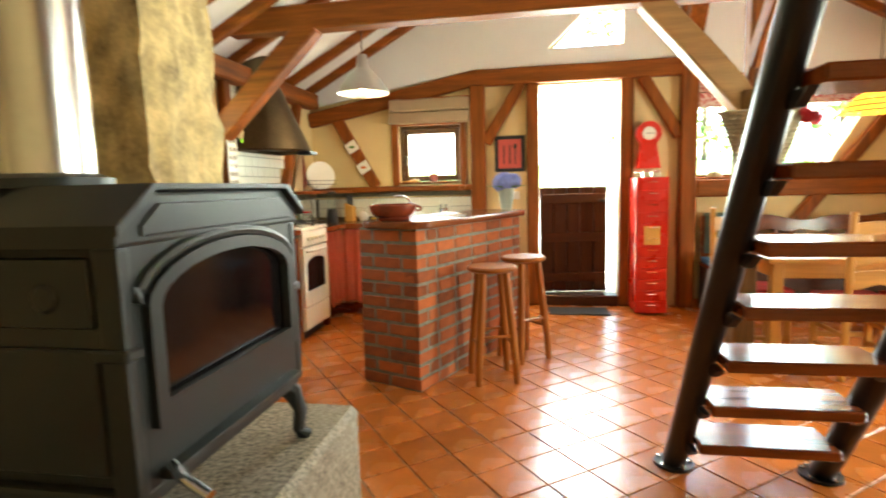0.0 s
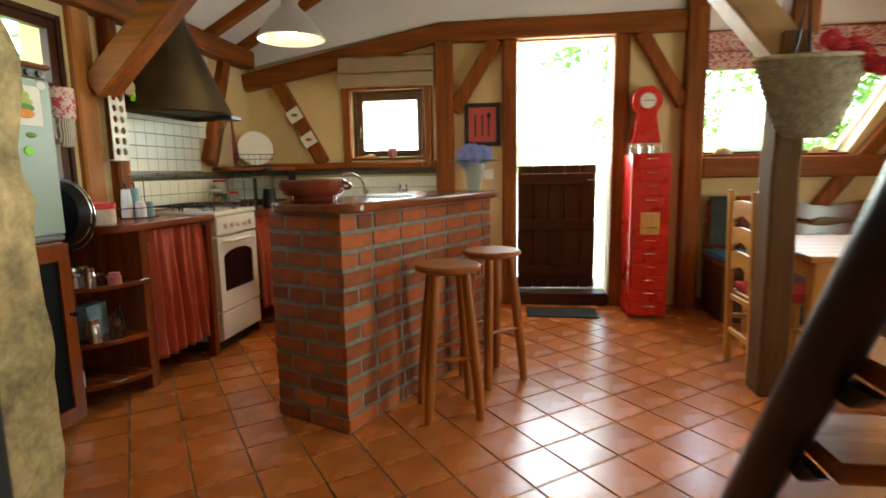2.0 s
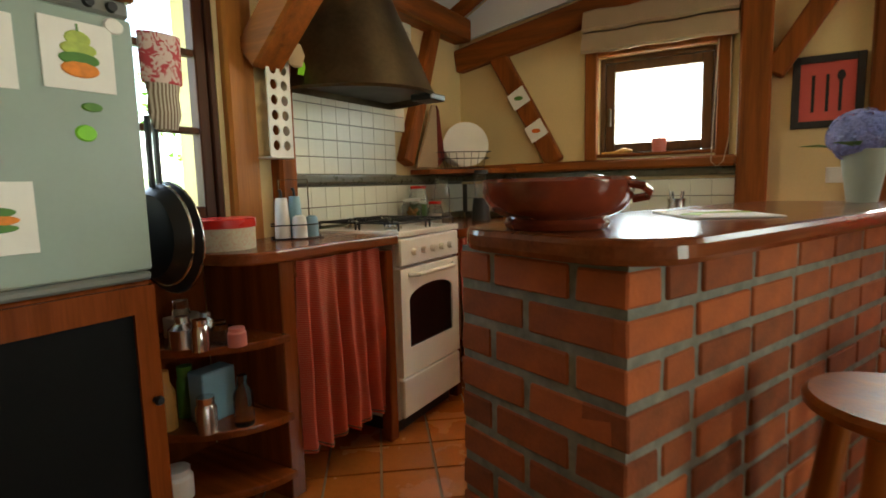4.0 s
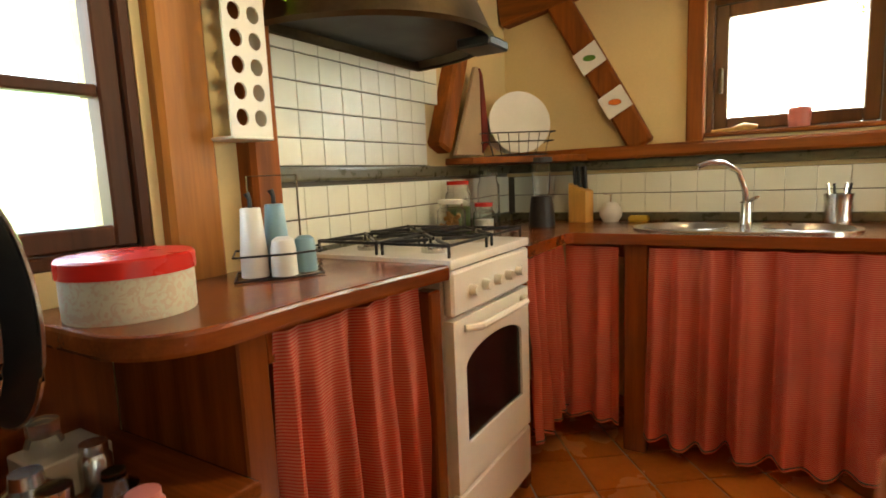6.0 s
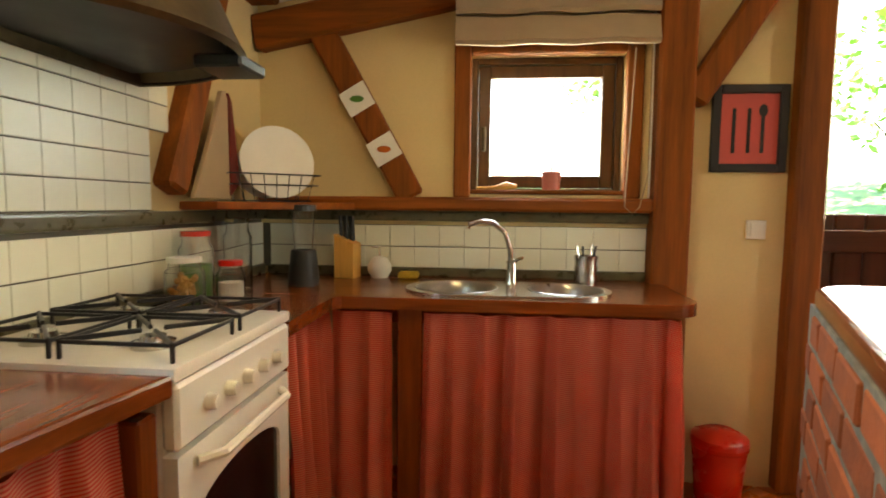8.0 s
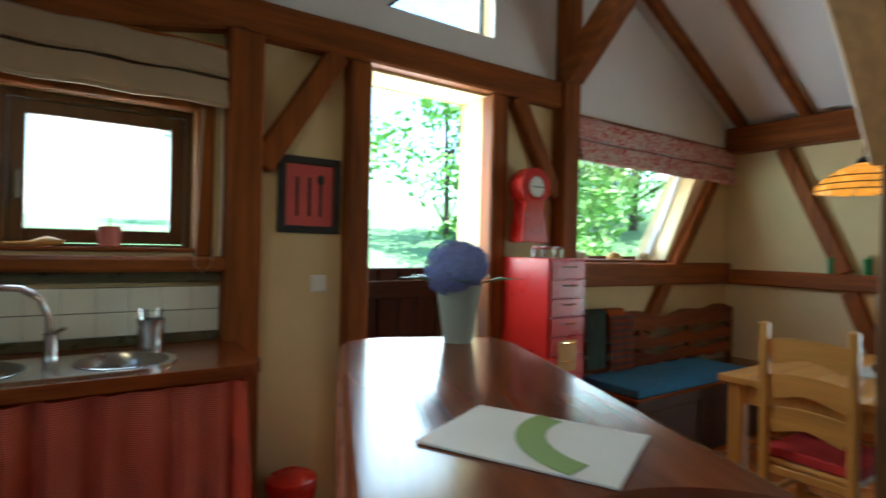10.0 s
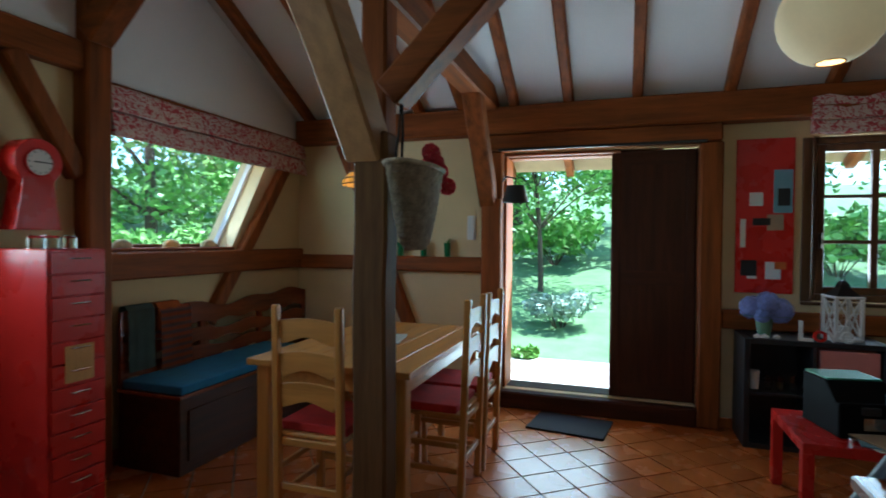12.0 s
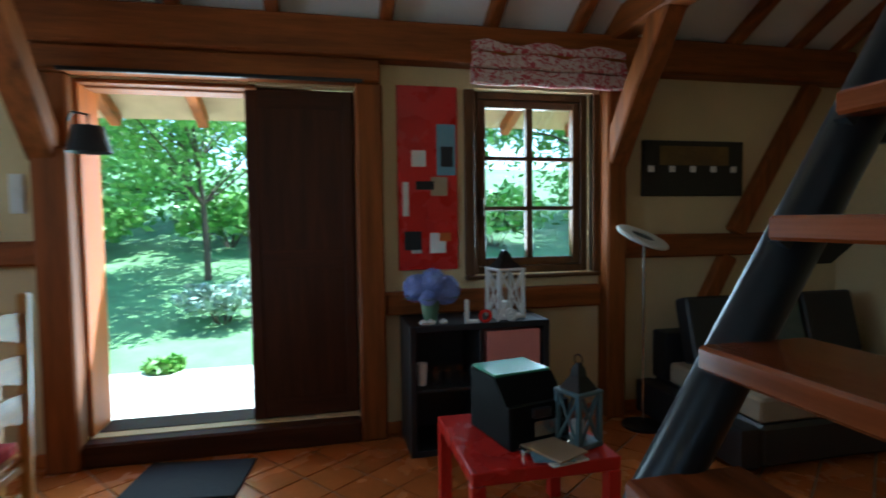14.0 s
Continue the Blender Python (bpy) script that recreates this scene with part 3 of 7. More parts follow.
# garden door to the east: one leaf open and out of the way, one closed
tagged(part("door_track", box((XE - 0.128, -0.88, 2.032), (XE - 0.104, 0.62, 2.052), 0.004), "black"), "black steel track above the garden door", "door track", kind="structure")
for a, b in (((XE + 0.004, -0.8385, 0.135), (XE + 0.098, -0.8365, 2.026)), ((XE + 0.072, -0.835, 0.1305), (XE + 0.262, 0.572, 0.134))):
    tagged(part("door_lining", box(a, b, 0), "dark_z"), "dark wooden lining of the garden door", "door frame", kind="structure")
for a, b in (((XE - 0.012, -1.55, 0.93), (XE + 0.048, -1.485, 2.05)), ((XE - 0.012, -2.375, 0.93), (XE + 0.048, -2.33, 2.05)), ((XE - 0.03, -2.375, 0.905), (XE + 0.048, -1.485, 0.929))):
    tagged(part("trim", box(a, b, 0.005), "window_brown"), "dark brown casing of the six-pane window", "trim", kind="structure")
leaf = thing("door_2", (XE + 0.10, -0.835, 0.135), "dark wooden boarded door leaf, closed", "door", rz=90, kind="structure")
part("frame", box((0.0, 0, 0), (0.07, 0.05, 1.885), 0.006), "dark_z", leaf)
part("frame", box((0.53, 0, 0), (0.60, 0.05, 1.885), 0.006), "dark_z", leaf)
for z0, z1 in ((0, 0.12), (0.86, 0.98), (1.77, 1.885)):
    part("rail", box((0.07, 0.002, z0), (0.53, 0.048, z1), 0.006), "dark_x", leaf)
for i in range(4):
    for z0, z1 in ((0.12, 0.86), (0.98, 1.77)):
        part("plank", box((0.072 + i * 0.1145, 0.012, z0), (0.184 + i * 0.1145, 0.038, z1), 0.006), "dark_z", leaf)
part("backing_board", box((0.03, 0.039, 0.03), (0.57, 0.047, 1.86), 0), "dark_z", leaf)
# sun-facing jamb, its warm sunlight carried by a stronger orange base colour
jamb = tagged(part("door_jamb", box((XE + 0.08, 0.575, 0.13), (XE + 0.24, 0.62, 2.03), 0.006), "jamb_sun_glow"), "varnished wooden door jamb, orange sun glow in its colour", "trim", kind="structure")
tagged(part("door_jamb", box((XE + 0.08, -0.60, 1.995), (XE + 0.22, 0.575, 2.03), 0.006), "timber_y"), "brown door head", "trim", kind="structure")
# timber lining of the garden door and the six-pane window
tagged(part("door_lining", box((XE + 0.004, 0.573, 0.135), (XE + 0.262, 0.592, 2.005), 0.003), "jamb_sun_glow"), "brown timber lining of the garden door, orange sun glow in its colour", "door frame", kind="structure")
tagged(part("door_lining", box((XE + 0.004, -0.30, 2.006), (XE + 0.262, 0.592, 2.026), 0.003), "timber_y"), "orange brown timber head of the garden door", "door frame", kind="structure")
# ---- outdoors ----
M["grass"] = mat("grass", (0.12, 0.22, 0.075), 0.9, var=0.45, scale=2.5, fine=60, bump=0.9)
M["paving"] = mat("pale_paving", (0.55, 0.52, 0.46), 0.85, var=0.15, scale=5, bump=0.3)
M["bark"] = mat("bark", (0.07, 0.05, 0.03), 0.9, var=0.4, scale=12, stretch=(4, 4, 1), bump=0.8)
M["tree_leaf"] = mat("tree_leaf", (0.19, 0.36, 0.06), 0.5, var=0.5, scale=3, island=0.8, bump=0.05)
ground_bm = bmesh.new()
N = 60
grid = {}
for i in range(N + 1):
    for j in range(N + 1):
        u, v = (i / N - 0.5) * 2, (j / N - 0.5) * 2
        x, y = 1.3 + math.copysign(abs(u) ** 2.2, u) * 400, math.copysign(abs(v) ** 2.2, v) * 400
        d = max(0.0, x - 7.0)
        rise = 0.16 * min(d, 30) + noise.noise((x * 0.3, y * 0.3, 0)) * min(0.25, d * 0.08)
        e = max(0.0, y - 6.0)
        rise += 0.16 * min(max(0.0, y - 5.0), 14)
        grid[i, j] = ground_bm.verts.new((x, y, -0.12 + rise))
for i in range(N):
    for j in range(N):
        ground_bm.faces.new((grid[i, j], grid[i + 1, j], grid[i + 1, j + 1], grid[i, j + 1]))
tagged(part("ground", ground_bm, "grass", smooth=True), "sloping garden lawn in dappled light", "ground", kind="structure")
tagged(part("pavement", box((XE + 0.27, -2.5, -0.14), (XE + 2.0, 3.5, -0.04), 0.01), "paving"), "pale sunlit terrace outside the door", "pavement", kind="structure")
yard = bmesh.new()
prism([(-0.05, 2.79), (5.2, 2.79), (5.2, 5.0), (-0.05, 5.0)], -0.14, -0.05, bm=yard)
bank = bmesh.new()
for i in range(13):
    for j in range(9):
        bank.verts.new((-3.5 + i * 0.62, 4.9 + j * 0.9, -0.09 + 0.16 * max(0, 4.9 + j * 0.9 - 5) + noise.noise((i * 0.7, j * 0.7, 3)) * 0.03))
bank.verts.ensure_lookup_table()
for i in range(12):
    for j in range(8):
        bank.faces.new([bank.verts[k] for k in (i * 9 + j, (i + 1) * 9 + j, (i + 1) * 9 + j + 1, i * 9 + j + 1)])
tagged(part("pavement", bank, "paving", smooth=True), "pale gravel drive rising from the house", "pavement", kind="structure")
tagged(part("pavement", yard, "paving"), "pale sunlit path outside the door", "pavement", kind="structure")
# eaves of the east side
eaves = thing("eaves", (XE + 0.26, 0, 2.3), "pinkish wooden eaves outside the garden door", "eaves", kind="structure")
for i in range(11):
    part("rafter_tail", beam((0.0, 2.4 - 0.56 * i, -0.05), (0.72, 2.4 - 0.56 * i, -0.32), 0.07, 0.09, bevel=0.006), "timber_x", eaves)
part("eaves_board", beam((0.0, 2.5, 0.015), (0.0, -4.2, 0.015), 0.02, 0.02, bevel=0), "timber_y", eaves)
bmr = bmesh.new()
prism([(0.0, 0.01), (0.80, -0.29), (0.80, -0.26), (0.0, 0.04)], -4.3, 2.6, bm=bmr, m=Matrix(((1, 0, 0, 0), (0, 0, 1, 0), (0, 1, 0, 0), (0, 0, 0, 1))))
bmesh.ops.recalc_face_normals(bmr, faces=bmr.faces[:])
part("roof_boards", bmr, "linen", eaves)


def leaves(bm, centre, radius, count, size, rng):
    """A ragged clump of single leaves."""
    for _ in range(count):
        v = Vector((rng.gauss(0, 1), rng.gauss(0, 1), rng.gauss(0, 1)))
        v = v.normalized() * radius * (rng.random() ** 0.45)
        c = Vector(centre) + Vector((v.x, v.y, v.z * 0.75))
        a = Vector((rng.gauss(0, 1), rng.gauss(0, 1), rng.gauss(0, 0.6))).normalized()
        b = a.cross(Vector((rng.gauss(0, 1), rng.gauss(0, 1), rng.gauss(0, 1)))).normalized()
        s = size * rng.uniform(0.6, 1.4)
        vs = [bm.verts.new(c + a * s), bm.verts.new(c + b * s * 0.45), bm.verts.new(c - a * s * 0.9), bm.verts.new(c - b * s * 0.45)]
        bm.faces.new(vs)


def tree(at, height, spread, clumps, per, size, seed, label, trunk=0.09, low=0.35):
    rng = random.Random(seed)
    t = thing("tree", at, label, "tree")
    lean = Vector((rng.uniform(-0.3, 0.3), rng.uniform(-0.3, 0.3), 0))
    path = [Vector((0, 0, -0.3)) + lean * (k / 5) ** 2 + Vector((0, 0, height * 0.8 * k / 5)) for k in range(6)]
    bmt = tube(path, [trunk * (1 - 0.14 * k) for k in range(6)], 8)
    crown = bmesh.new()
    for c in range(clumps):
        ang, h = rng.uniform(0, 6.28), rng.uniform(low, 1.0)
        r = spread * rng.uniform(0.25, 1.0) * math.sin(math.pi * min(0.95, max(0.15, (h - low) / (1.05 - low) * 0.85 + 0.15)))
        p = Vector((math.cos(ang) * r, math.sin(ang) * r, height * h))
        base = path[min(5, max(1, int(h * 5)))]
        if c % 3 == 0:
            tube([base, (base + p) / 2 + Vector((0, 0, 0.15)), p], [trunk * 0.35, trunk * 0.22, 0.01], 5, bmt)
        leaves(crown, p, spread * rng.uniform(0.25, 0.42), per, size, rng)
    part("trunk", bmt, "bark", t)
    part("crown", crown, "tree_leaf", t)
    return t


tree((10.2, 1.15, 0.5), 4.2, 2.2, 50, 230, 0.065, 1, "young leafy tree on the lawn", 0.06, 0.38)
for k, (x, y, h, s) in enumerate([(15.5, -3.0, 7, 3.2), (15, 2.5, 7.5, 3.4), (16.5, 7.0, 8, 3.6), (13.5, -7.5, 7, 3.2), (19, -0.5, 9, 4.2), (14.5, 11, 8, 3.8), (18, -9, 9, 4.0),
                                  (10, 10.5, 6, 2.6), (17, 14, 7, 3.2), (-16, 12, 7, 3)]):
    tree((x, y, 0.16 * max(0, min(x - 7, 30)) + 0.16 * max(0, min(y - 5, 14)) - 0.2), h, s, 34, 190, 0.12, 10 + k, "leafy broadleaved tree at the edge of the garden", 0.16, 0.10)


def shrub(at, r, label, seed, size=0.06, material="tree_leaf", n=900):
    rng = random.Random(seed)
    s = thing("shrub", at, label, "shrub")
    bmt, crown = bmesh.new(), bmesh.new()
    for i in range(7):
        a = i * 0.9
        p = Vector((math.cos(a) * r * 0.55, math.sin(a) * r * 0.55, r * rng.uniform(0.5, 1.0)))
        tube([(0, 0, -0.1), p * 0.5, p], [0.015, 0.01, 0.004], 5, bmt)
        leaves(crown, p, r * 0.5, n // 7, size, rng)
    part("stems", bmt, "bark", s)
    part("leaves", crown, material, s)


for k, (x, y, h, sp) in enumerate([(9.2, 14.0, 6.5, 2.6), (4.4, 18.0, 7.0, 2.8), (7.0, 19.0, 7.5, 3.0)]):
    tree((x, y, 0.16 * max(0, min(y - 5, 14)) - 0.2), h, sp, 24, 70, 0.15, 80 + k, "leafy tree beyond the sunlit drive", 0.12, 0.06)


M["pale_leaf"] = mat("pale_leaf", (0.30, 0.38, 0.28), 0.6, var=0.4, scale=4, island=0.6, bump=0)
shrub((7.9, 0.55, 0.0), 0.50, "pale silvery shrub on the lawn", 3, 0.06, "pale_leaf")
shrub((6.2, 0.75, -0.12), 0.15, "small shrub beside the terrace", 4)
for k, (x, y) in enumerate([(12.5, -1.6), (12.8, 1.2), (12.2, 3.6), (12.0, -4.2)]):
    shrub((x, y, 0.16 * (x - 7) - 0.15), 1.1, "dense green shrub at the edge of the wood", 30 + k, 0.11, n=1400)
for k, (x, y) in enumerate([(2.5, 4.4), (6.4, 7.4), (5.6, 6.8), (7.0, 6.5), (8.2, 8.0), (6.5, 8.5)]):
    shrub((x, y, -0.1 + 0.16 * max(0, y - 5)), 0.45 if k == 0 else 0.95, "leafy garden shrub outside the window", 50 + k, 0.08, n=1000)

# ---- the brick bar ----
ISL = pose(0, 0, 0, 0, 0, 67.0)   # x along the bar, y to the kitchen side
LEN, WID, BH = 1.44, 0.445, 0.992
bar = tagged(new("brick_bar"), "breakfast bar of red bricks with grey joints", "bar")
bar.matrix_basis = ISL
part("core", box((0.004, 0.004, 0), (LEN - 0.004, WID - 0.004, BH), 0), "mortar", bar, "grey mortar joints")
top = tagged(new("wooden_worktop"), "polished reddish brown wooden bar top with rounded corners", "worktop")
top.matrix_basis = ISL


def rounded(x0, x1, y0, y1, r, seg=6):
    out = []
    for cx, cy, a0 in ((x1 - r, y1 - r, 0), (x0 + r, y1 - r, 90), (x0 + r, y0 + r, 180), (x1 - r, y0 + r, 270)):
        out += [(cx + r * math.cos(radians(a0 + 90 * k / seg)), cy + r * math.sin(radians(a0 + 90 * k / seg))) for k in range(seg + 1)]
    return out


part("slab", prism(rounded(-0.06, LEN + 0.06, -0.075, WID - 0.004, 0.15, 12), BH + 0.001, BH + 0.046, 0.012), "bar_wood", top)

# ---- stair ----
stair = thing("staircase", (1.565, -0.69, 0), "open steel stair with thick reddish wooden treads", "staircase")
RUN, RISE, STEPS = 0.132, 0.212, 11
for sx in (-0.285, 0.285):
    y0 = 0.0 if sx < 0 else -0.03
    top_k = 11.6
    part("stringer", tube([(sx, y0, 0.01), (sx, y0 - RUN * top_k * 0.985, RISE * top_k)], 0.048, 18), "black", stair, "round black steel stringer", True)
    part("foot_plate", lathe([(0.0, 0), (0.082, 0), (0.082, 0.012), (0.0, 0.012)], (sx, y0, 0.0), 24), "black", stair)
    for k in range(5):
        a = k * 1.2566
        part("bolt", lathe([(0.0, 0), (0.011, 0), (0.011, 0.008), (0, 0.010)], (sx + 0.066 * math.cos(a), y0 + 0.066 * math.sin(a), 0.012), 6), "steel", stair)
for k in range(1, STEPS + 1):
    z, y = RISE * k, -RUN * k
    tread = part("tread", box((-0.25, y - 0.115, z - 0.042), (0.25, y + 0.105, z), 0.006), "red_wood_x", stair)
    for sx in (-0.26, 0.26):
        part("bracket", prism([(y - 0.09, z - 0.044), (y + 0.08, z - 0.044), (y + 0.02, z - 0.085), (y - 0.03, z - 0.085)], sx - 0.012, sx + 0.012, m=UP_E), "black", stair)

# ---- hearth, chimney, stove ----
tagged(part("hearth", box((-1.15, -2.75, 0.0), (0.035, -1.22, 0.44), 0.02), "granite"), "raised rough granite hearth block", "hearth")


def rough_block(a, b, cell, amp, seed):
    bm = box(a, b, 0)
    n = max(2, int(max(abs(q - p) for p, q in zip(a, b)) / cell))
    bmesh.ops.subdivide_edges(bm, edges=bm.edges[:], cuts=min(n, 40), use_grid_fill=True)
    for v in bm.verts:
        v.co += noise.noise_vector(v.co * 6 + Vector((seed, 0, 0))) * amp + noise.noise_vector(v.co * 17) * amp * 0.45
    return bm


chim = tagged(part("chimney_breast", rough_block((-1.24, -1.15, 0.0), (-0.79, -0.67, 3.2), 0.085, 0.03, 1), "stone", smooth=True), "rough yellowish granite chimney pillar", "chimney", kind="structure")
tagged(part("chimney_back", rough_block((-1.60, -2.9, 0.0), (-1.20, -1.75, 3.0), 0.10, 0.03, 5), "stone", smooth=True), "rough yellowish stone wall behind the stove", "chimney", kind="structure")

# ---- wood stove ----
SY0, SY1, SX = -2.21, -1.49, -0.06
stove = thing("wood_stove", (0, 0, 0.44), "dark green-black cast iron wood stove with an arched glass door", "stove")
part("body", box((-0.54, SY0 + 0.03, 0.185), (SX - 0.02, SY1 - 0.03, 0.70), 0.02, seg=2), "iron", stove)
for sx, sy in ((SX - 0.05, SY0 + 0.05), (SX - 0.05, SY1 - 0.05), (-0.50, SY0 + 0.05), (-0.50, SY1 - 0.05)):
    ox, oy = (0.045 if sx > -0.3 else -0.045), (0.045 if sy > -1.8 else -0.045)
    part("leg", tube([(sx, sy, 0.20), (sx + ox * 0.6, sy + oy * 0.6, 0.16), (sx + ox, sy + oy, 0.09), (sx + ox * 0.85, sy + oy * 0.85, 0.03), (sx + ox * 1.2, sy + oy * 1.2, 0.0)], [0.034, 0.032, 0.023, 0.020, 0.026], 10), "iron", stove, smooth=True)
part("base_moulding", prism([(SX - 0.005, SY0 + 0.005), (SX - 0.005, SY1 - 0.005), (-0.55, SY1 - 0.005), (-0.55, SY0 + 0.005)], 0.175, 0.215, 0.012), "iron", stove)
prof = [(SY0 - 0.01, 0.70), (SY1 + 0.01, 0.70), (SY1 + 0.01, 0.735), (SY1 - 0.085, 0.80), (SY0 + 0.085, 0.80), (SY0 - 0.01, 0.735)]
part("crown", prism(prof, -0.56, SX + 0.012, 0.008, m=UP_E), "iron", stove)
prof2 = [(SY0 - 0.025, 0.722), (SY0 - 0.025, 0.742), (SY0 + 0.075, 0.817), (SY1 - 0.075, 0.817), (SY1 + 0.025, 0.742), (SY1 + 0.025, 0.722), (SY1 - 0.085, 0.802), (SY0 + 0.085, 0.802)]
part("top_plate", prism(prof2, -0.57, SX + 0.03, 0.004, m=UP_E), "iron", stove, "moulded top plate")


def arch(y0, y1, z0, spring, rise, n=14):
    pts = [(y0, z0), (y1, z0)]
    for k in range(n + 1):
        a = math.pi * k / n
        pts.append(((y0 + y1) / 2 + (y1 - y0) / 2 * math.cos(a), spring + rise * math.sin(a)))
    return pts


def plate_with_hole(outline, hole, depth, place):
    bm = bmesh.new()
    loops = []
    for loop in (outline, hole):
        vs = [bm.verts.new((x, y, 0)) for x, y in loop]
        loops += [bm.edges.new((vs[i], vs[(i + 1) % len(vs)])) for i in range(len(vs))]
    bmesh.ops.triangle_fill(bm, use_beauty=True, use_dissolve=False, edges=loops)
    r = bmesh.ops.extrude_face_region(bm, geom=bm.faces[:])
    for v in [g for g in r["geom"] if isinstance(g, bmesh.types.BMVert)]:
        v.co.z += depth
    bmesh.ops.recalc_face_normals(bm, faces=bm.faces[:])
    bmesh.ops.transform(bm, matrix=place, verts=bm.verts[:])
    return bm


front_place = Matrix.Translation((SX - 0.02, 0, 0)) @ UP_E
gl = arch(SY0 + 0.08, SY1 - 0.08, 0.38, 0.575, 0.088)
part("front_plate", plate_with_hole(rect(SY0 + 0.015, SY1 - 0.015, 0.215, 0.70), gl, 0.022, front_place), "iron", stove)
door = part("door", plate_with_hole(arch(SY0 + 0.05, SY1 - 0.05, 0.335, 0.580, 0.108), arch(SY0 + 0.085, SY1 - 0.085, 0.385, 0.575, 0.083), 0.018, Matrix.Translation((0.022, 0, 0)) @ front_place), "iron", stove, "arched cast iron door")
part("door_glass", prism(arch(SY0 + 0.079, SY1 - 0.079, 0.379, 0.575, 0.089), 0.0, 0.006, m=Matrix.Translation((0.006, 0, 0)) @ front_place), "soot", door, "sooty dark door glass")
part("arch_moulding", tube([(SX + 0.004, y, z) for y, z in arch(SY0 + 0.035, SY1 - 0.035, 0.42, 0.59, 0.112)[2:]], 0.014, 8), "iron", stove, smooth=True)
part("front_panel", prism([(SY0 + 0.05, 0.716), (SY1 - 0.05, 0.716), (SY1 - 0.05, 0.736), (SY1 - 0.105, 0.778), (SY0 + 0.105, 0.778), (SY0 + 0.05, 0.736)], 0.0, 0.012, 0.004, m=Matrix.Translation((SX + 0.006, 0, 0)) @ UP_E), "iron", stove, "raised panel under the top")
part("ash_lip", box((SX - 0.02, SY0 + 0.06, 0.222), (SX + 0.035, SY1 - 0.06, 0.245), 0.008, seg=2), "iron", stove)
for y0, y1 in ((SY0 - 0.004, SY0 + 0.028), (SY1 - 0.028, SY1 + 0.004)):
    part("corner_column", box((SX - 0.05, y0, 0.21), (SX + 0.006, y1, 0.70), 0.008, seg=2), "iron", stove)
    part("column_band", box((SX - 0.06, y0 - 0.008, 0.485), (SX + 0.014, y1 + 0.008, 0.51), 0.005), "iron", stove)
for z0, z1 in ((0.24, 0.50), (0.54, 0.68)):
    part("side_panel", box((-0.47, SY0 + 0.018, z0), (-0.14, SY0 + 0.032, z1), 0.006), "iron", stove)
for k in range(2):
    part("rosette", lathe([(0, 0.008), (0.022, 0.006), (0.030, 0.0), (0, 0)], (0, 0, 0), 12), "iron", stove).matrix_basis = pose(-0.40 + k * 0.16, SY0 + 0.016, 0.60, 90)
part("handle", tube([(SX + 0.02, SY0 + 0.07, 0.25), (SX + 0.06, SY0 + 0.05, 0.235), (SX + 0.13, SY0 + 0.03, 0.215)], 0.012, 12), "chrome", stove, "coiled steel spring handle", True)
pipe = thing("stove_pipe", (-0.38, -2.02, 1.255), "shiny steel flue pipe rising from the stove", "flue pipe")
part("collar", lathe([(0.0, 0), (0.13, 0), (0.13, 0.02), (0.10, 0.03), (0.0, 0.03)], seg=28), "iron", pipe, smooth=True)
part("pipe", lathe([(0.096, 0.02), (0.096, 0.9), (0.100, 0.905), (0.100, 0.93), (0.096, 0.935), (0.096, 2.25)], seg=32), "steel", pipe, smooth=True)

# ---- fridge and its cupboard ----
FX, FY0, FY1 = -1.27, -0.60, -0.035
cup = thing("fridge_cupboard", (0, 0, 0), "reddish brown cupboard with a dark panelled door under the fridge", "cupboard")
part("body", box((-1.67, FY0, 0.03), (FX - 0.022, FY1, 0.885), 0.005), "red_wood_z", cup)
cd = part("door", plate_with_hole(rect(FY0 + 0.004, FY1 - 0.004, 0.05, 0.875), rect(FY0 + 0.065, FY1 - 0.065, 0.12, 0.80), 0.022, Matrix.Translation((FX - 0.02, 0, 0)) @ UP_E), "red_wood_z", cup)
part("panel", box((FX - 0.018, FY0 + 0.065, 0.12), (FX - 0.008, FY1 - 0.065, 0.80), 0), "black_matte", cd, "dark smoked glass panel")
part("knob", lathe([(0, 0), (0.008, 0.0), (0.006, 0.012), (0.014, 0.02), (0.010, 0.03), (0, 0.032)], seg=12), "black", cd).matrix_basis = pose(FX + 0.002, FY1 - 0.03, 0.55, 0, 90, 0)
fridge = thing("fridge", (0, 0, 0.888), "small grey-green fridge with food magnets on its door", "fridge")
part("body", box((-1.67, FY0, 0.0), (FX - 0.055, FY1, 0.735), 0.01, seg=2), "fridge_trim", fridge)
fd = part("door", box((FX - 0.052, FY0, 0.028), (FX, FY1, 0.69), 0.016, seg=3), "fridge", fridge, "pale grey-green door", True)
part("bottom_trim", box((FX - 0.05, FY0 + 0.002, 0.0), (FX - 0.003, FY1 - 0.002, 0.026), 0.008), "fridge_trim", fridge)
part("control_panel", box((FX - 0.05, FY0 + 0.002, 0.692), (FX - 0.004, FY1 - 0.002, 0.735), 0.008), "fridge_trim", fridge, "darker control strip")
part("wooden_top", box((-1.675, FY0 - 0.01, 0.737), (FX + 0.004, FY1 + 0.012, 0.757), 0.005), "timber_y", fridge, "thin wooden board edge")
for k in range(2):
    part("dial", lathe([(0, 0), (0.014, 0), (0.012, 0.012), (0, 0.012)], seg=16), "black_plastic", fridge).matrix_basis = pose(FX - 0.003, FY1 - 0.05 - 0.055 * k, 0.713, 0, 90, 0)
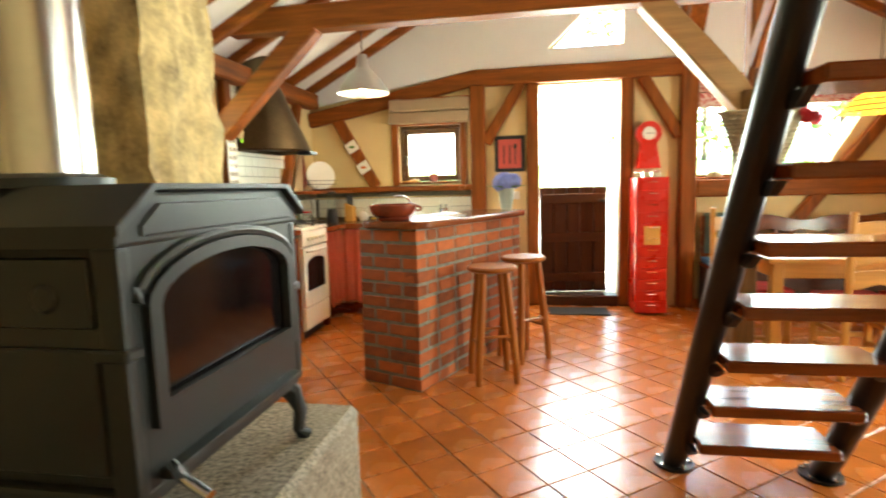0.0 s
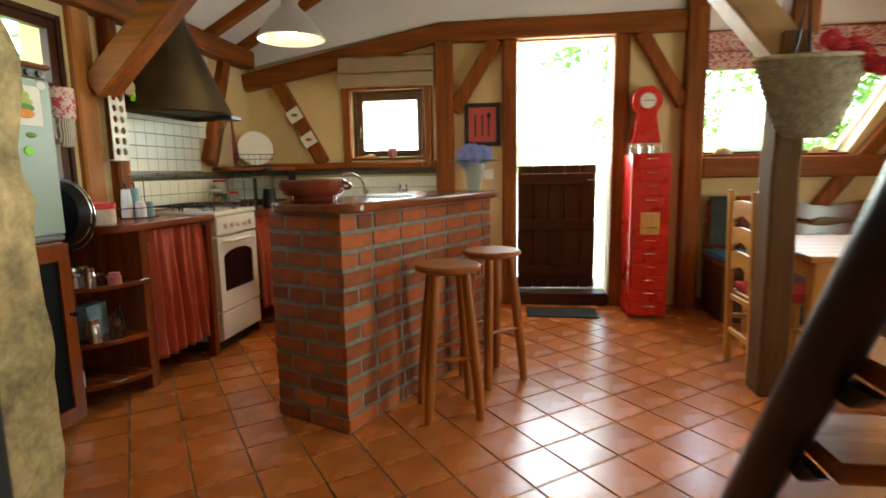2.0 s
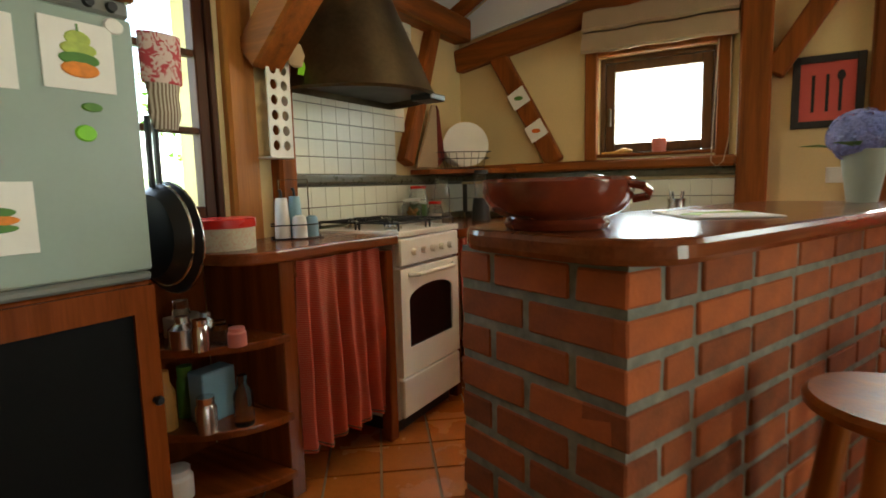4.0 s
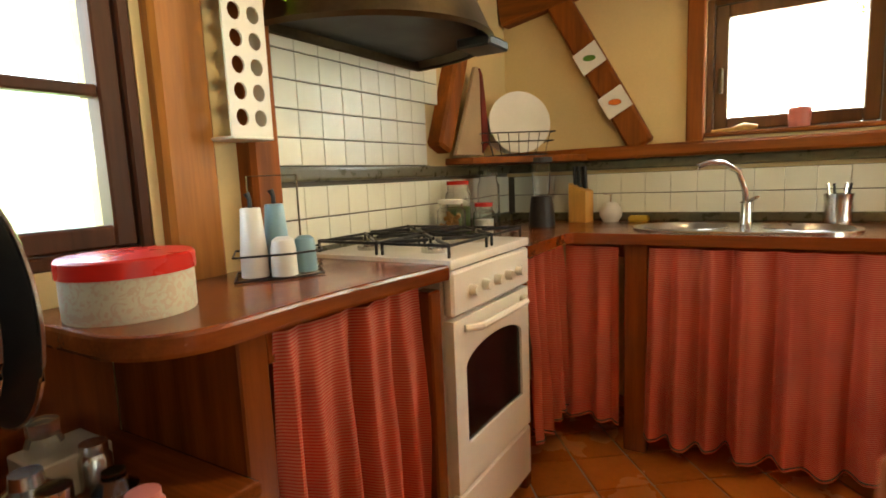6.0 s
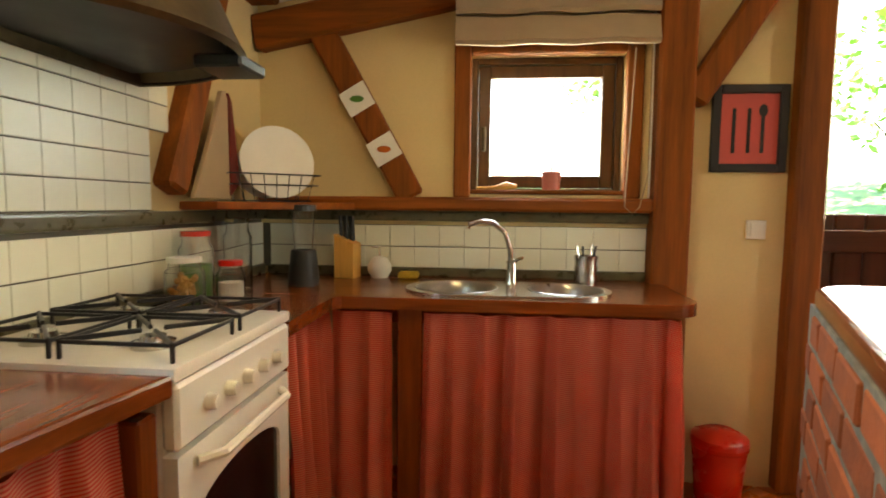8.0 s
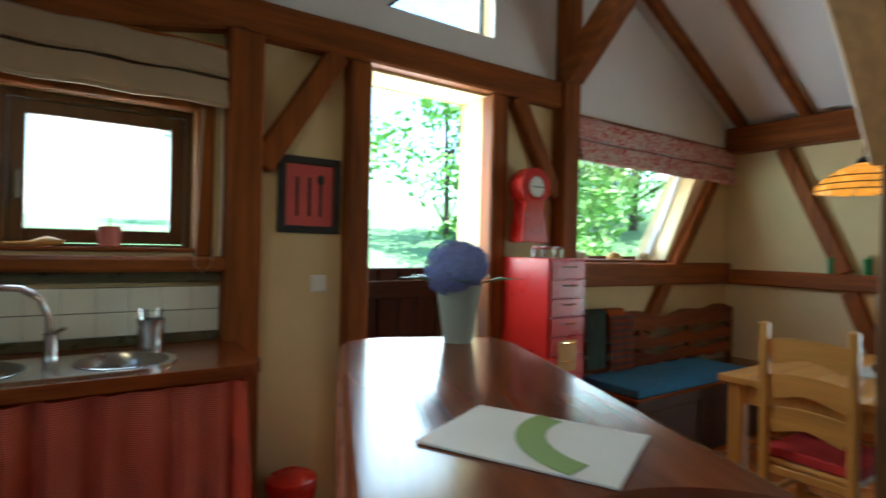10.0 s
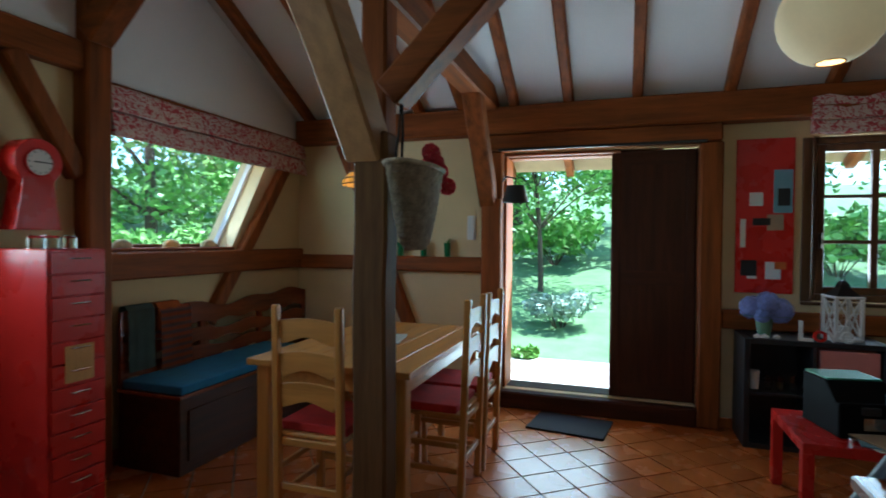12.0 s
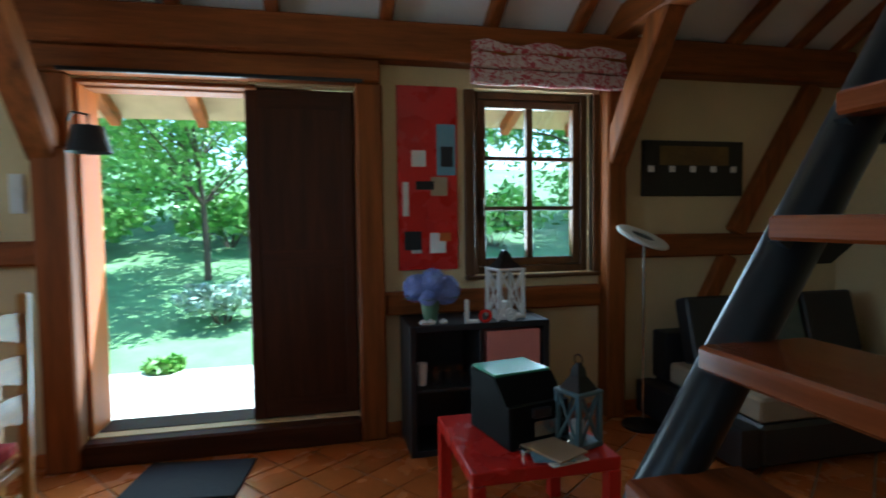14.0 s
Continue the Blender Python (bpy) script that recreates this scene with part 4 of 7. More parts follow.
MAG = (("burger_magnet", -0.39, 0.56, 0.165, "orange_cloth", "white paper magnet with a burger-shaped fruit picture"),
       ("apple_magnet", -0.175, 0.575, 0.165, "leaf", "white paper magnet with a sliced apple picture"),
       ("sandwich_magnet", -0.385, 0.19, 0.165, "orange_cloth", "white paper magnet with a sandwich picture"))
SLICES = {"burger_magnet": ((0.026, 0.050, 0.034, "orange_cloth"), (0.0, 0.046, 0.010, "leaf"), (-0.022, 0.047, 0.024, "peach_print")),
          "apple_magnet": ((0.040, 0.030, 0.020, "pear_print"), (0.016, 0.042, 0.018, "pear_print"), (-0.008, 0.047, 0.018, "leaf"), (-0.032, 0.044, 0.020, "peach_print")),
          "sandwich_magnet": ((0.014, 0.044, 0.012, "leaf"), (-0.004, 0.050, 0.012, "peach_print"), (-0.022, 0.046, 0.010, "leaf"))}
M["peach_print"] = mat("peach_print", (0.78, 0.24, 0.02), 0.6, var=0.25, scale=30, bump=0)
M["pear_print"] = mat("pear_print", (0.42, 0.52, 0.10), 0.6, var=0.25, scale=30, bump=0)
for nm, y, z, sz, mt, lab in MAG:
    g = thing(nm, (FX + 0.001, y, 0.888 + z), lab, "magnet")
    part("card", box((0, -sz / 2, -sz / 2), (0.003, sz / 2, sz / 2), 0.001), "paper", g)
    for j, (dz, ry, rz_, m2) in enumerate(SLICES[nm]):
        part("picture", lathe([(0, 0.0022), (0.9, 0.0016), (1.0, 0)], seg=20, squash=(rz_, ry)), m2, g).matrix_basis = pose(0.0032 + 0.0003 * j, 0, dz, 0, 90, 0)
    if nm == "apple_magnet":
        part("stalk", box((0.0032, -0.002, 0.058), (0.0045, 0.003, 0.075), 0), "leaf", g)
fm = thing("figure_magnet", (FX + 0.003, -0.50, 0.735), "small painted figure magnet on the cupboard door", "magnet")
part("figure", lathe([(0, 0.0), (0.020, 0.004), (0.022, 0.018), (0.014, 0.036), (0.013, 0.050), (0, 0.058)], seg=14, squash=(0.25, 1.0)), "white_plastic", fm, smooth=True)
part("cap", lathe([(0.014, 0.046), (0.010, 0.060), (0, 0.066)], seg=12, squash=(0.3, 1.0)), "red_paint", fm, smooth=True)
for nm, y, z, mt, lab in (("clip_magnet", -0.155, 0.455, "leaf", "small green clip magnet"), ("round_magnet", -0.085, 0.665, "paper", "small round white magnet"), ("leaf_magnet", -0.175, 0.39, "green_plastic", "small bright green magnet")):
    tagged(part(nm, lathe([(0, 0.006), (0.022, 0.005), (0.026, 0)], seg=16, squash=(0.45 if nm == "clip_magnet" else 0.8, 1)), mt), lab, "magnet").matrix_basis = pose(FX + 0.001, y, 0.888 + z, 0, 90, 0)
# things on the fridge
for k, (y, r, h, mt) in enumerate(((-0.48, 0.045, 0.14, "pink"), (-0.36, 0.04, 0.11, "orange_cloth"), (-0.25, 0.05, 0.09, "white_plastic"))):
    tagged(part("storage_jar", lathe([(0, 0), (r, 0), (r, h * 0.8), (r * 0.8, h * 0.86), (r * 0.82, h), (0, h)], (-1.42, y, 1.646), 20), mt, smooth=True), "small coloured jar on top of the fridge", "jar")
# pans and oven glove hanging beside the fridge
for k, (z, r, y) in enumerate(((1.00, 0.15, 0.022), (0.985, 0.172, 0.075))):
    p = thing("frying_pan", (-1.37 - 0.05 * k, y, z), "black frying pan hanging beside the fridge", "pan", "hanging pans")
    part("bowl", lathe([(0, 0), (r * 0.8, 0), (r, 0.035), (r * 1.02, 0.035), (r * 0.82, -0.004), (0, -0.004)], seg=40), "black", p, smooth=True).matrix_basis = pose(0, 0, 0, -90)
    part("rim", tube([(r * 1.01 * math.cos(math.pi * a / 20), 0.036, r * 1.01 * math.sin(math.pi * a / 20)) for a in range(41)], 0.004, 6), "steel", p, "worn steel rim", True)
    part("handle", beam((0, 0.02, r * 0.95), (0.01, 0.015, r + 0.20), 0.022, 0.012, (0, 1, 0), 0.004), "black_plastic", p)
glove = thing("oven_glove", (-1.29, 0.05, 1.30), "striped and flowered oven glove hanging from a hook", "oven glove")
gb = lathe([(0, 0.0), (0.035, 0.005), (0.05, 0.05), (0.045, 0.10), (0.05, 0.12), (0.055, 0.26), (0.0, 0.262)], seg=18, squash=(0.45, 1.0))
part("glove", gb, cloth_pattern("striped_cotton", (0.62, 0.55, 0.42), (0.12, 0.07, 0.04), 30.0, 1), glove, smooth=True)
part("cuff", lathe([(0.056, 0.13), (0.060, 0.135), (0.062, 0.265), (0.056, 0.265)], seg=18, squash=(0.46, 1.0)), "floral", glove, "red and white printed cuff", True)

# ---- kitchen worktops ----
WZ = 0.90
unit = thing("corner_shelf", (0, 0, 0), "reddish wooden end unit with open rounded shelves", "shelf unit")
part("side_panel", box((-1.67, 0.395, 0.0), (-1.25, 0.462, WZ - 0.021), 0.004), "red_wood_z", unit)
part("back_panel", box((-1.685, 0.04, 0.08), (-1.67, 0.395, WZ - 0.045), 0.002), "red_wood_z", unit)


def quarter(cx, cy, rx, ry, n=10):
    return [(cx, cy)] + [(cx + rx * math.sin(math.pi / 2 * k / n), cy - ry * math.cos(math.pi / 2 * k / n)) for k in range(n + 1)]


for z in (0.10, 0.315, 0.60):
    part("shelf", prism(quarter(-1.668, 0.395, 0.45, 0.37), z, z + 0.028, 0.006), "red_wood_x", unit)
west_top = thing("worktop", (0, 0, 0), "polished reddish brown wooden worktop with a rounded end", "worktop")
out = [(-1.67, 0.983), (-1.165, 0.983), (-1.19, 0.83), (-1.213, 0.66), (-1.222, 0.52)] + [(-1.37 + 0.148 * math.cos(radians(a)), 0.37 - 0.148 * math.sin(radians(a))) for a in range(0, 91, 6)] + [(-1.67, 0.222)]
WW = WZ + 0.022
part("slab", prism(out, WW - 0.042, WW, 0.008), "red_wood_y", west_top)


def slab_with_holes(outline, holes, z0, z1):
    """A flat slab of that outline with openings cut down through it."""
    bm = bmesh.new()
    loops = []
    for loop in [outline] + holes:
        vs = [bm.verts.new((x, y, z0)) for x, y in loop]
        loops += [bm.edges.new((vs[i], vs[(i + 1) % len(vs)])) for i in range(len(vs))]
    bmesh.ops.triangle_fill(bm, use_beauty=True, use_dissolve=False, edges=loops)
    ex = bmesh.ops.extrude_face_region(bm, geom=bm.faces[:])
    for v in [g for g in ex["geom"] if isinstance(g, bmesh.types.BMVert)]:
        v.co.z = z1
    bmesh.ops.recalc_face_normals(bm, faces=bm.faces[:])
    return bm


north_top = thing("worktop", (0, 0, 0), "polished reddish brown wooden worktop round the corner with the sink", "worktop")
out = [(-1.67, 1.512), (-1.165, 1.512), (-1.165, 1.90), (-1.14, 1.93), (-0.02, 1.93)] + [(-0.02 + 0.10 * math.sin(radians(a)), 2.03 - 0.10 * math.cos(radians(a))) for a in range(15, 91, 15)] + [(0.08, 2.44), (0.038, 2.44), (0.038, 2.50), (-1.67, 2.50)]
part("slab", slab_with_holes(out, [rounded(-0.935, -0.195, 1.99, 2.315, 0.16, 8)], WZ - 0.042, WZ), "red_wood_x", north_top)
for nm, a, b in (("post", (-0.95, 1.965, 0.0), (-0.86, 2.03, WZ - 0.043)), ("post", (-1.245, 1.514, 0.0), (-1.19, 1.564, WZ - 0.043)), ("post", (-1.245, 0.925, 0.0), (-1.19, 0.978, WZ - 0.043))):
    tagged(part("cabinet_post", box(a, b, 0.005), "red_wood_z"), "dark red wooden post carrying the worktop", "post")
for a, b in (((-1.60, 0.463, WZ - 0.09), (-1.255, 0.924, WZ - 0.021)), ((-1.16, 1.99, WZ - 0.10), (0.02, 2.01, WZ - 0.043))):
    tagged(part("trim", box((a[0] if a[1] > 1 else -1.268, a[1], a[2]), (b[0], b[1], b[2]), 0.003), "red_wood_y"), "dark wooden apron under the worktop", "trim", kind="structure")


def curtain(name, p, q, z0, z1, folds, depth, label, flare=0.03):
    """A gathered cloth hanging from p to q, swelling into folds downwards."""
    p, q = Vector(p), Vector(q)
    d = q - p
    nrm = Vector((d.y, -d.x)).normalized()
    rng = random.Random(len(name) + int(folds * 7) + int(p.x * 100))
    ph = [rng.uniform(-1.6, 1.6) for _ in range(int(folds) + 3)]
    am = [rng.uniform(0.35, 1.5) for _ in range(int(folds) + 3)]
    nu, nv = int(folds * 16), 16
    bm = bmesh.new()
    rows = []
    for j in range(nv + 1):
        v = j / nv
        row = []
        for i in range(nu + 1):
            u = i / nu
            k = u * folds
            f = k % 1
            f = f * f * (3 - 2 * f)
            shift = ph[int(k)] * (1 - f) + ph[int(k) + 1] * f
            amp = depth * (0.25 + 0.95 * v ** 0.7) * (am[int(k)] * (1 - f) + am[int(k) + 1] * f)
            w = math.sin(2 * math.pi * k + shift) * amp + math.sin(4 * math.pi * k + 2 * shift + v) * amp * 0.22 + noise.noise((k * 1.3, v * 2.6, ph[0])) * depth * 0.5
            c = p + d * (u + (u - 0.5) * flare * v) + nrm * (w + 0.02 * v)
            sag = (0.006 * shift + 0.012 * math.sin(math.pi * k + ph[1])) * v
            row.append(bm.verts.new((c.x, c.y, z1 + (z0 - z1) * v + sag)))
        rows.append(row)
    for a, b in zip(rows, rows[1:]):
        for i in range(nu):
            bm.faces.new((a[i], a[i + 1], b[i + 1], b[i]))
    bmesh.ops.solidify(bm, geom=bm.faces[:], thickness=0.003)
    hem = [v.co + Vector((nrm.x, nrm.y, 0)) * 0.002 + Vector((0, 0, 0.012)) for v in rows[-1]]
    t = thing(name, (0, 0, 0), label, "curtain")
    part("cloth", bm, "gingham", t, smooth=True)
    part("hem", tube(hem, 0.0028, 5), "olive", t, "stitched green hem")
    part("curtain_rail", tube([(p.x - nrm.x * 0.012, p.y - nrm.y * 0.012, z1 + 0.004), (q.x - nrm.x * 0.012, q.y - nrm.y * 0.012, z1 + 0.004)], 0.005, 6), "red_wood_x", t)
    return t


curtain("cupboard_curtain", (-1.245, 0.475), (-1.225, 0.915), 0.155, WZ - 0.03, 6, 0.028, "red and white gingham curtain gathered under the worktop", 0.10)
curtain("cupboard_curtain", (-1.195, 1.575), (-1.195, 1.94), 0.155, WZ - 0.055, 4, 0.022, "red and white gingham curtain beside the cooker")
curtain("cupboard_curtain", (-1.18, 1.950), (-0.965, 1.955), 0.125, WZ - 0.055, 2, 0.020, "red and white gingham curtain in the corner under the worktop", 0.06)
curtain("cupboard_curtain", (-0.855, 1.955), (0.0, 1.955), 0.075, WZ - 0.055, 8, 0.046, "wide red and white gingham curtain under the sink")
curtain("cupboard_curtain", (0.01, 1.965), (0.07, 2.40), 0.08, WZ - 0.06, 6, 0.016, "red and white gingham curtain round the end of the worktop")

# ---- cooker ----
CX, CY0, CY1 = -1.165, 0.990, 1.505
cook = thing("gas_cooker", (0, 0, 0), "white enamelled gas cooker with an oven", "cooker")
part("body", box((-1.655, CY0, 0.07), (CX - 0.03, CY1, 0.905), 0.006), "enamel", cook)
part("plinth", box((-1.62, CY0 + 0.02, 0.0), (CX - 0.06, CY1 - 0.02, 0.07), 0.003), "black_plastic", cook)
part("hob", box((-1.66, CY0 - 0.006, 0.905), (CX + 0.004, CY1 + 0.006, 0.932), 0.012, seg=2), "enamel", cook, smooth=True)
od = part("oven_door", plate_with_hole(rect(CY0 + 0.003, CY1 - 0.003, 0.275, 0.765), arch(CY0 + 0.065, CY1 - 0.065, 0.40, 0.62, 0.055), 0.03, Matrix.Translation((CX - 0.03, 0, 0)) @ UP_E), "enamel", cook)
part("oven_glass", prism(arch(CY0 + 0.064, CY1 - 0.064, 0.399, 0.62, 0.056), 0, 0.02, m=Matrix.Translation((CX - 0.028, 0, 0)) @ UP_E), "soot", od, "dark oven window")
part("handle", tube([(CX + 0.002, CY0 + 0.06, 0.735), (CX + 0.035, CY0 + 0.10, 0.735), (CX + 0.035, CY1 - 0.10, 0.735), (CX + 0.002, CY1 - 0.06, 0.735)], 0.011, 8), "enamel", od, smooth=True)
part("drawer", box((CX - 0.03, CY0 + 0.003, 0.085), (CX, CY1 - 0.003, 0.265), 0.006), "enamel", cook)
part("control_panel", box((CX - 0.03, CY0, 0.775), (CX + 0.004, CY1, 0.90), 0.008), "enamel", cook)
for k in range(5):
    part("knob", lathe([(0, 0), (0.017, 0), (0.014, 0.022), (0, 0.024)], seg=16), "enamel", cook, smooth=True).matrix_basis = pose(CX + 0.004, CY0 + 0.10 + 0.079 * k, 0.835, 0, 90, 0)
for bx in (-1.53, -1.29):
    for by in (CY0 + 0.13, CY1 - 0.13):
        part("burner", lathe([(0, 0), (0.042, 0), (0.042, 0.012), (0.026, 0.014), (0.024, 0.024), (0, 0.024)], (bx, by, 0.932), 20), "steel", cook, smooth=True)
        for a in range(4):
            c, s = math.cos(a * math.pi / 2 + 0.785), math.sin(a * math.pi / 2 + 0.785)
            part("grid_bar", beam((bx + c * 0.02, by + s * 0.02, 0.968), (bx + c * 0.155, by + s * 0.155, 0.968), 0.008, 0.010, bevel=0.002), "black", cook)
            part("grid_foot", beam((bx + c * 0.155, by + s * 0.155, 0.972), (bx + c * 0.155, by + s * 0.155, 0.933), 0.008, 0.008, (1, 0, 0), bevel=0.002), "black", cook)
            c2, s2 = math.cos(a * math.pi / 2 + 2.356), math.sin(a * math.pi / 2 + 2.356)
            part("grid_bar", beam((bx + c * 0.155, by + s * 0.155, 0.966), (bx + c2 * 0.155, by + s2 * 0.155, 0.966), 0.007, 0.008, bevel=0.002), "black", cook)

# ---- hood ----
hood = thing("cooker_hood", (-1.668, 1.25, 1.56), "dark bronze cone-shaped cooker hood on the wall", "cooker hood")


def half_cone(levels, n=28):
    bm = bmesh.new()
    rings = []
    for rx, ry, z in levels:
        rings.append([bm.verts.new((rx * math.sin(math.pi * k / n), -ry * math.cos(math.pi * k / n), z)) for k in range(n + 1)])
    for a, b in zip(rings, rings[1:]):
        for k in range(n):
            bm.faces.new((a[k], a[k + 1], b[k + 1], b[k]))
        bm.faces.new((a[n], a[0], b[0], b[n]))
    bmesh.ops.recalc_face_normals(bm, faces=bm.faces[:])
    return bm


hb = half_cone([(0.475, 0.40, 0.0), (0.485, 0.41, 0.012), (0.475, 0.40, 0.028), (0.36, 0.31, 0.28), (0.24, 0.20, 0.56), (0.15, 0.13, 0.85), (0.14, 0.12, 0.95), (0.13, 0.11, 1.05)])
bmesh.ops.solidify(hb, geom=hb.faces[:], thickness=0.006)
part("cone", hb, "brass_dark", hood, smooth=True)
part("filter", prism([(0.44 * math.sin(math.pi * k / 16), -0.36 * math.cos(math.pi * k / 16)) for k in range(17)], 0.03, 0.04), "black_plastic", hood, "dark greasy filter")
part("light_bezel", box((0.34, 0.10, -0.02), (0.46, 0.24, 0.012), 0.006), "black", hood)

# ---- pendant lamps ----


def cord(parent, z0, z1, mt="black"):
    part("cord", tube([(0, 0, z0), (0, 0, z1)], 0.004, 6), mt, parent)


lamp = thing("pendant_lamp", (-0.63, 1.08, 1.97), "brushed metal cone pendant lamp, lit", "lamp")
sh = lathe([(0.200, 0.0), (0.203, 0.006), (0.175, 0.055), (0.115, 0.135), (0.062, 0.185), (0.050, 0.20), (0.038, 0.295), (0.0, 0.30), (0.0, 0.295), (0.040, 0.20), (0.105, 0.13), (0.168, 0.05), (0.197, 0.0)], seg=36)
part("shade", sh, mat("brushed_aluminium", (0.55, 0.54, 0.50), 0.35, metal=0.8, var=0.1, scale=6, bump=0.02), lamp, smooth=True)
part("bulb", lathe([(0, 0.02), (0.035, 0.04), (0.045, 0.07), (0.03, 0.11), (0.0, 0.13)], seg=18), mat("lit_bulb", (1, 0.9, 0.7), 0.5, emission=(1.0, 0.85, 0.6), strength=2.5, bump=0), lamp, "glowing bulb", True).visible_shadow = False
cord(lamp, 0.295, roof_z(-0.63) - 1.97)
M["amber_glass"] = mat("amber_glass", (0.85, 0.40, 0.05), 0.25, var=0.45, scale=14, bump=0.08, emission=(1.0, 0.48, 0.07), strength=0.07)
tl = thing("stained_glass_lamp", (3.0, 1.15, 1.665), "amber stained glass pendant lamp over the table, lit", "lamp")
prof_t = [(0.225, 0.0), (0.215, 0.035), (0.18, 0.075), (0.11, 0.125), (0.035, 0.155)]
for k in range(12):
    a0, a1 = 2 * math.pi * k / 12 + 0.008, 2 * math.pi * (k + 1) / 12 - 0.008
    bm = bmesh.new()
    rows = [[bm.verts.new((r * math.cos(a), r * math.sin(a), z)) for a in (a0, a1)] for r, z in prof_t]
    for a, b in zip(rows, rows[1:]):
        bm.faces.new((a[0], a[1], b[1], b[0]))
    bmesh.ops.solidify(bm, geom=bm.faces[:], thickness=0.004)
    part("glass_panel", bm, "amber_glass", tl)
part("cap", lathe([(0.04, 0.15), (0.03, 0.175), (0.012, 0.19), (0, 0.19)], seg=16), "black", tl)
for r, z in prof_t[:3]:
    part("lead_ring", tube([(1.005 * r * math.cos(2 * math.pi * k / 24), 1.005 * r * math.sin(2 * math.pi * k / 24), z + 0.003) for k in range(25)], 0.0035, 5), "black", tl)
cord(tl, 0.19, roof_z(3.0) - 1.665)
M["rice_paper"] = mat("rice_paper", (0.85, 0.68, 0.40), 0.8, var=0.08, scale=5, bump=0.05, emission=(1.0, 0.72, 0.35), strength=0.05)
pl = thing("paper_lantern", (2.475, -1.11, 2.245), "round yellowish rice paper lantern, faintly lit", "lamp")
part("shade", lathe([(0.05, -0.185)] + [(0.195 * math.sin(radians(a)) * (1.0 + 0.012 * (k % 2)), -0.195 * math.cos(radians(a))) for k, a in enumerate(range(18, 163, 6))] + [(0.05, 0.185)], seg=32), "rice_paper", pl, smooth=True).visible_shadow = False
part("ring", tube([(0.052 * math.cos(2 * math.pi * k / 20), 0.052 * math.sin(2 * math.pi * k / 20), -0.186) for k in range(21)], 0.003, 5), "timber_x", pl)
cord(pl, 0.185, roof_z(2.475) - 2.245, "white_plastic")
bl = thing("wall_lamp", (4.04, 0.47, 1.625), "small wall lamp with a black shade on the door post", "lamp")
bl.matrix_basis = bl.matrix_basis @ Matrix.Scale(1.16, 4)
part("shade", lathe([(0.088, 0), (0.060, 0.11), (0.056, 0.11), (0.084, 0.0)], seg=28), "black_plastic", bl, smooth=True)
part("lining", lathe([(0.0835, 0.003), (0.056, 0.108)], seg=28), "paper", bl, "white lining", True)
part("arm", tube([(0, 0, 0.05), (0, 0, 0.16), (0.05, 0.08, 0.18), (0.10, 0.12, 0.14)], 0.006, 8), "black", bl)

# ---- bar stools ----
stool = thing("bar_stool", (0.415, 0.295, 0), "round pine bar stool with turned legs", "stool", "bar stools", rz=18)
SH = 0.735
part("seat", lathe([(0, SH - 0.035), (0.135, SH - 0.035), (0.156, SH - 0.024), (0.158, SH - 0.010), (0.148, SH), (0, SH - 0.003)], seg=36), "stool_wood", stool, smooth=True)
for k in range(4):
    a = math.pi / 4 + k * math.pi / 2
    c, s = math.cos(a), math.sin(a)
    part("leg", tube([(0.10 * c, 0.10 * s, SH - 0.036), (0.13 * c, 0.13 * s, 0.45), (0.165 * c, 0.165 * s, 0.14), (0.175 * c, 0.175 * s, 0.0)], [0.022, 0.026, 0.024, 0.019], 12), "stool_wood", stool, smooth=True)
for k in range(4):
    a, b = math.pi / 4 + k * math.pi / 2, math.pi / 4 + (k + 1) * math.pi / 2
    z = 0.24 if k % 2 else 0.30
    r = 0.152
    part("stretcher", tube([(r * math.cos(a), r * math.sin(a), z), (r * math.cos(b), r * math.sin(b), z)], 0.010, 8), "stool_wood", stool, smooth=True)
copy_thing(stool, pose(0.60, 0.745, 0, 0, 0, 40))

# ---- red drawer tower and clock ----
RX0, RX1, RY0, RY1, RZ = 1.59, 1.872, 2.06, 2.44, 1.272
tower = thing("drawer_tower", (0, 0, 0), "tall narrow red metal cabinet of twelve drawers", "cabinet")
part("body", box((RX0, RY0 + 0.012, 0.02), (RX1, RY1, RZ), 0.004), "red_paint", tower)
for k in range(12):
    z0, z1 = 0.035 + k * 0.1025, 0.035 + (k + 1) * 0.1025 - 0.006
    d = part("drawer", box((RX0 + 0.010, RY0, z0), (RX1 - 0.010, RY0 + 0.012, z1), 0.003), "red_paint", tower)
    part("handle", tube([(1.685, RY0 - 0.002, z1 - 0.03), (1.69, RY0 - 0.016, z1 - 0.03), (1.772, RY0 - 0.016, z1 - 0.03), (1.777, RY0 - 0.002, z1 - 0.03)], 0.004, 6), "chrome", d, "chrome handle")
part("sticker", box((1.66, RY0 - 0.003, 0.66), (1.80, RY0 - 0.001, 0.83), 0), "beech", tower, "faded yellow sticker")
for k, (x, w) in enumerate(((1.63, 0.035), (1.70, 0.04), (1.79, 0.03))):
    tagged(part("glass_jar", lathe([(0, 0), (w, 0), (w, 0.05), (w * 0.7, 0.06), (w * 0.7, 0.065), (0.0, 0.065)], (x, 2.20, RZ), 18), "glass", smooth=True), "small clear glass jar on the red cabinet", "jar")
clock = thing("wall_clock", (1.745, 2.40, 1.36), "red wall clock shaped like an old long-case clock", "clock")
half = [(0.115, 0.0), (0.105, 0.02), (0.098, 0.06), (0.082, 0.16), (0.074, 0.22)] + [(0.115 * math.sin(radians(a)), 0.325 - 0.115 * math.cos(radians(a))) for a in range(42, 181, 12)]
outl = [(x, z) for x, z in half] + [(-x, z) for x, z in half[::-1][1:]]
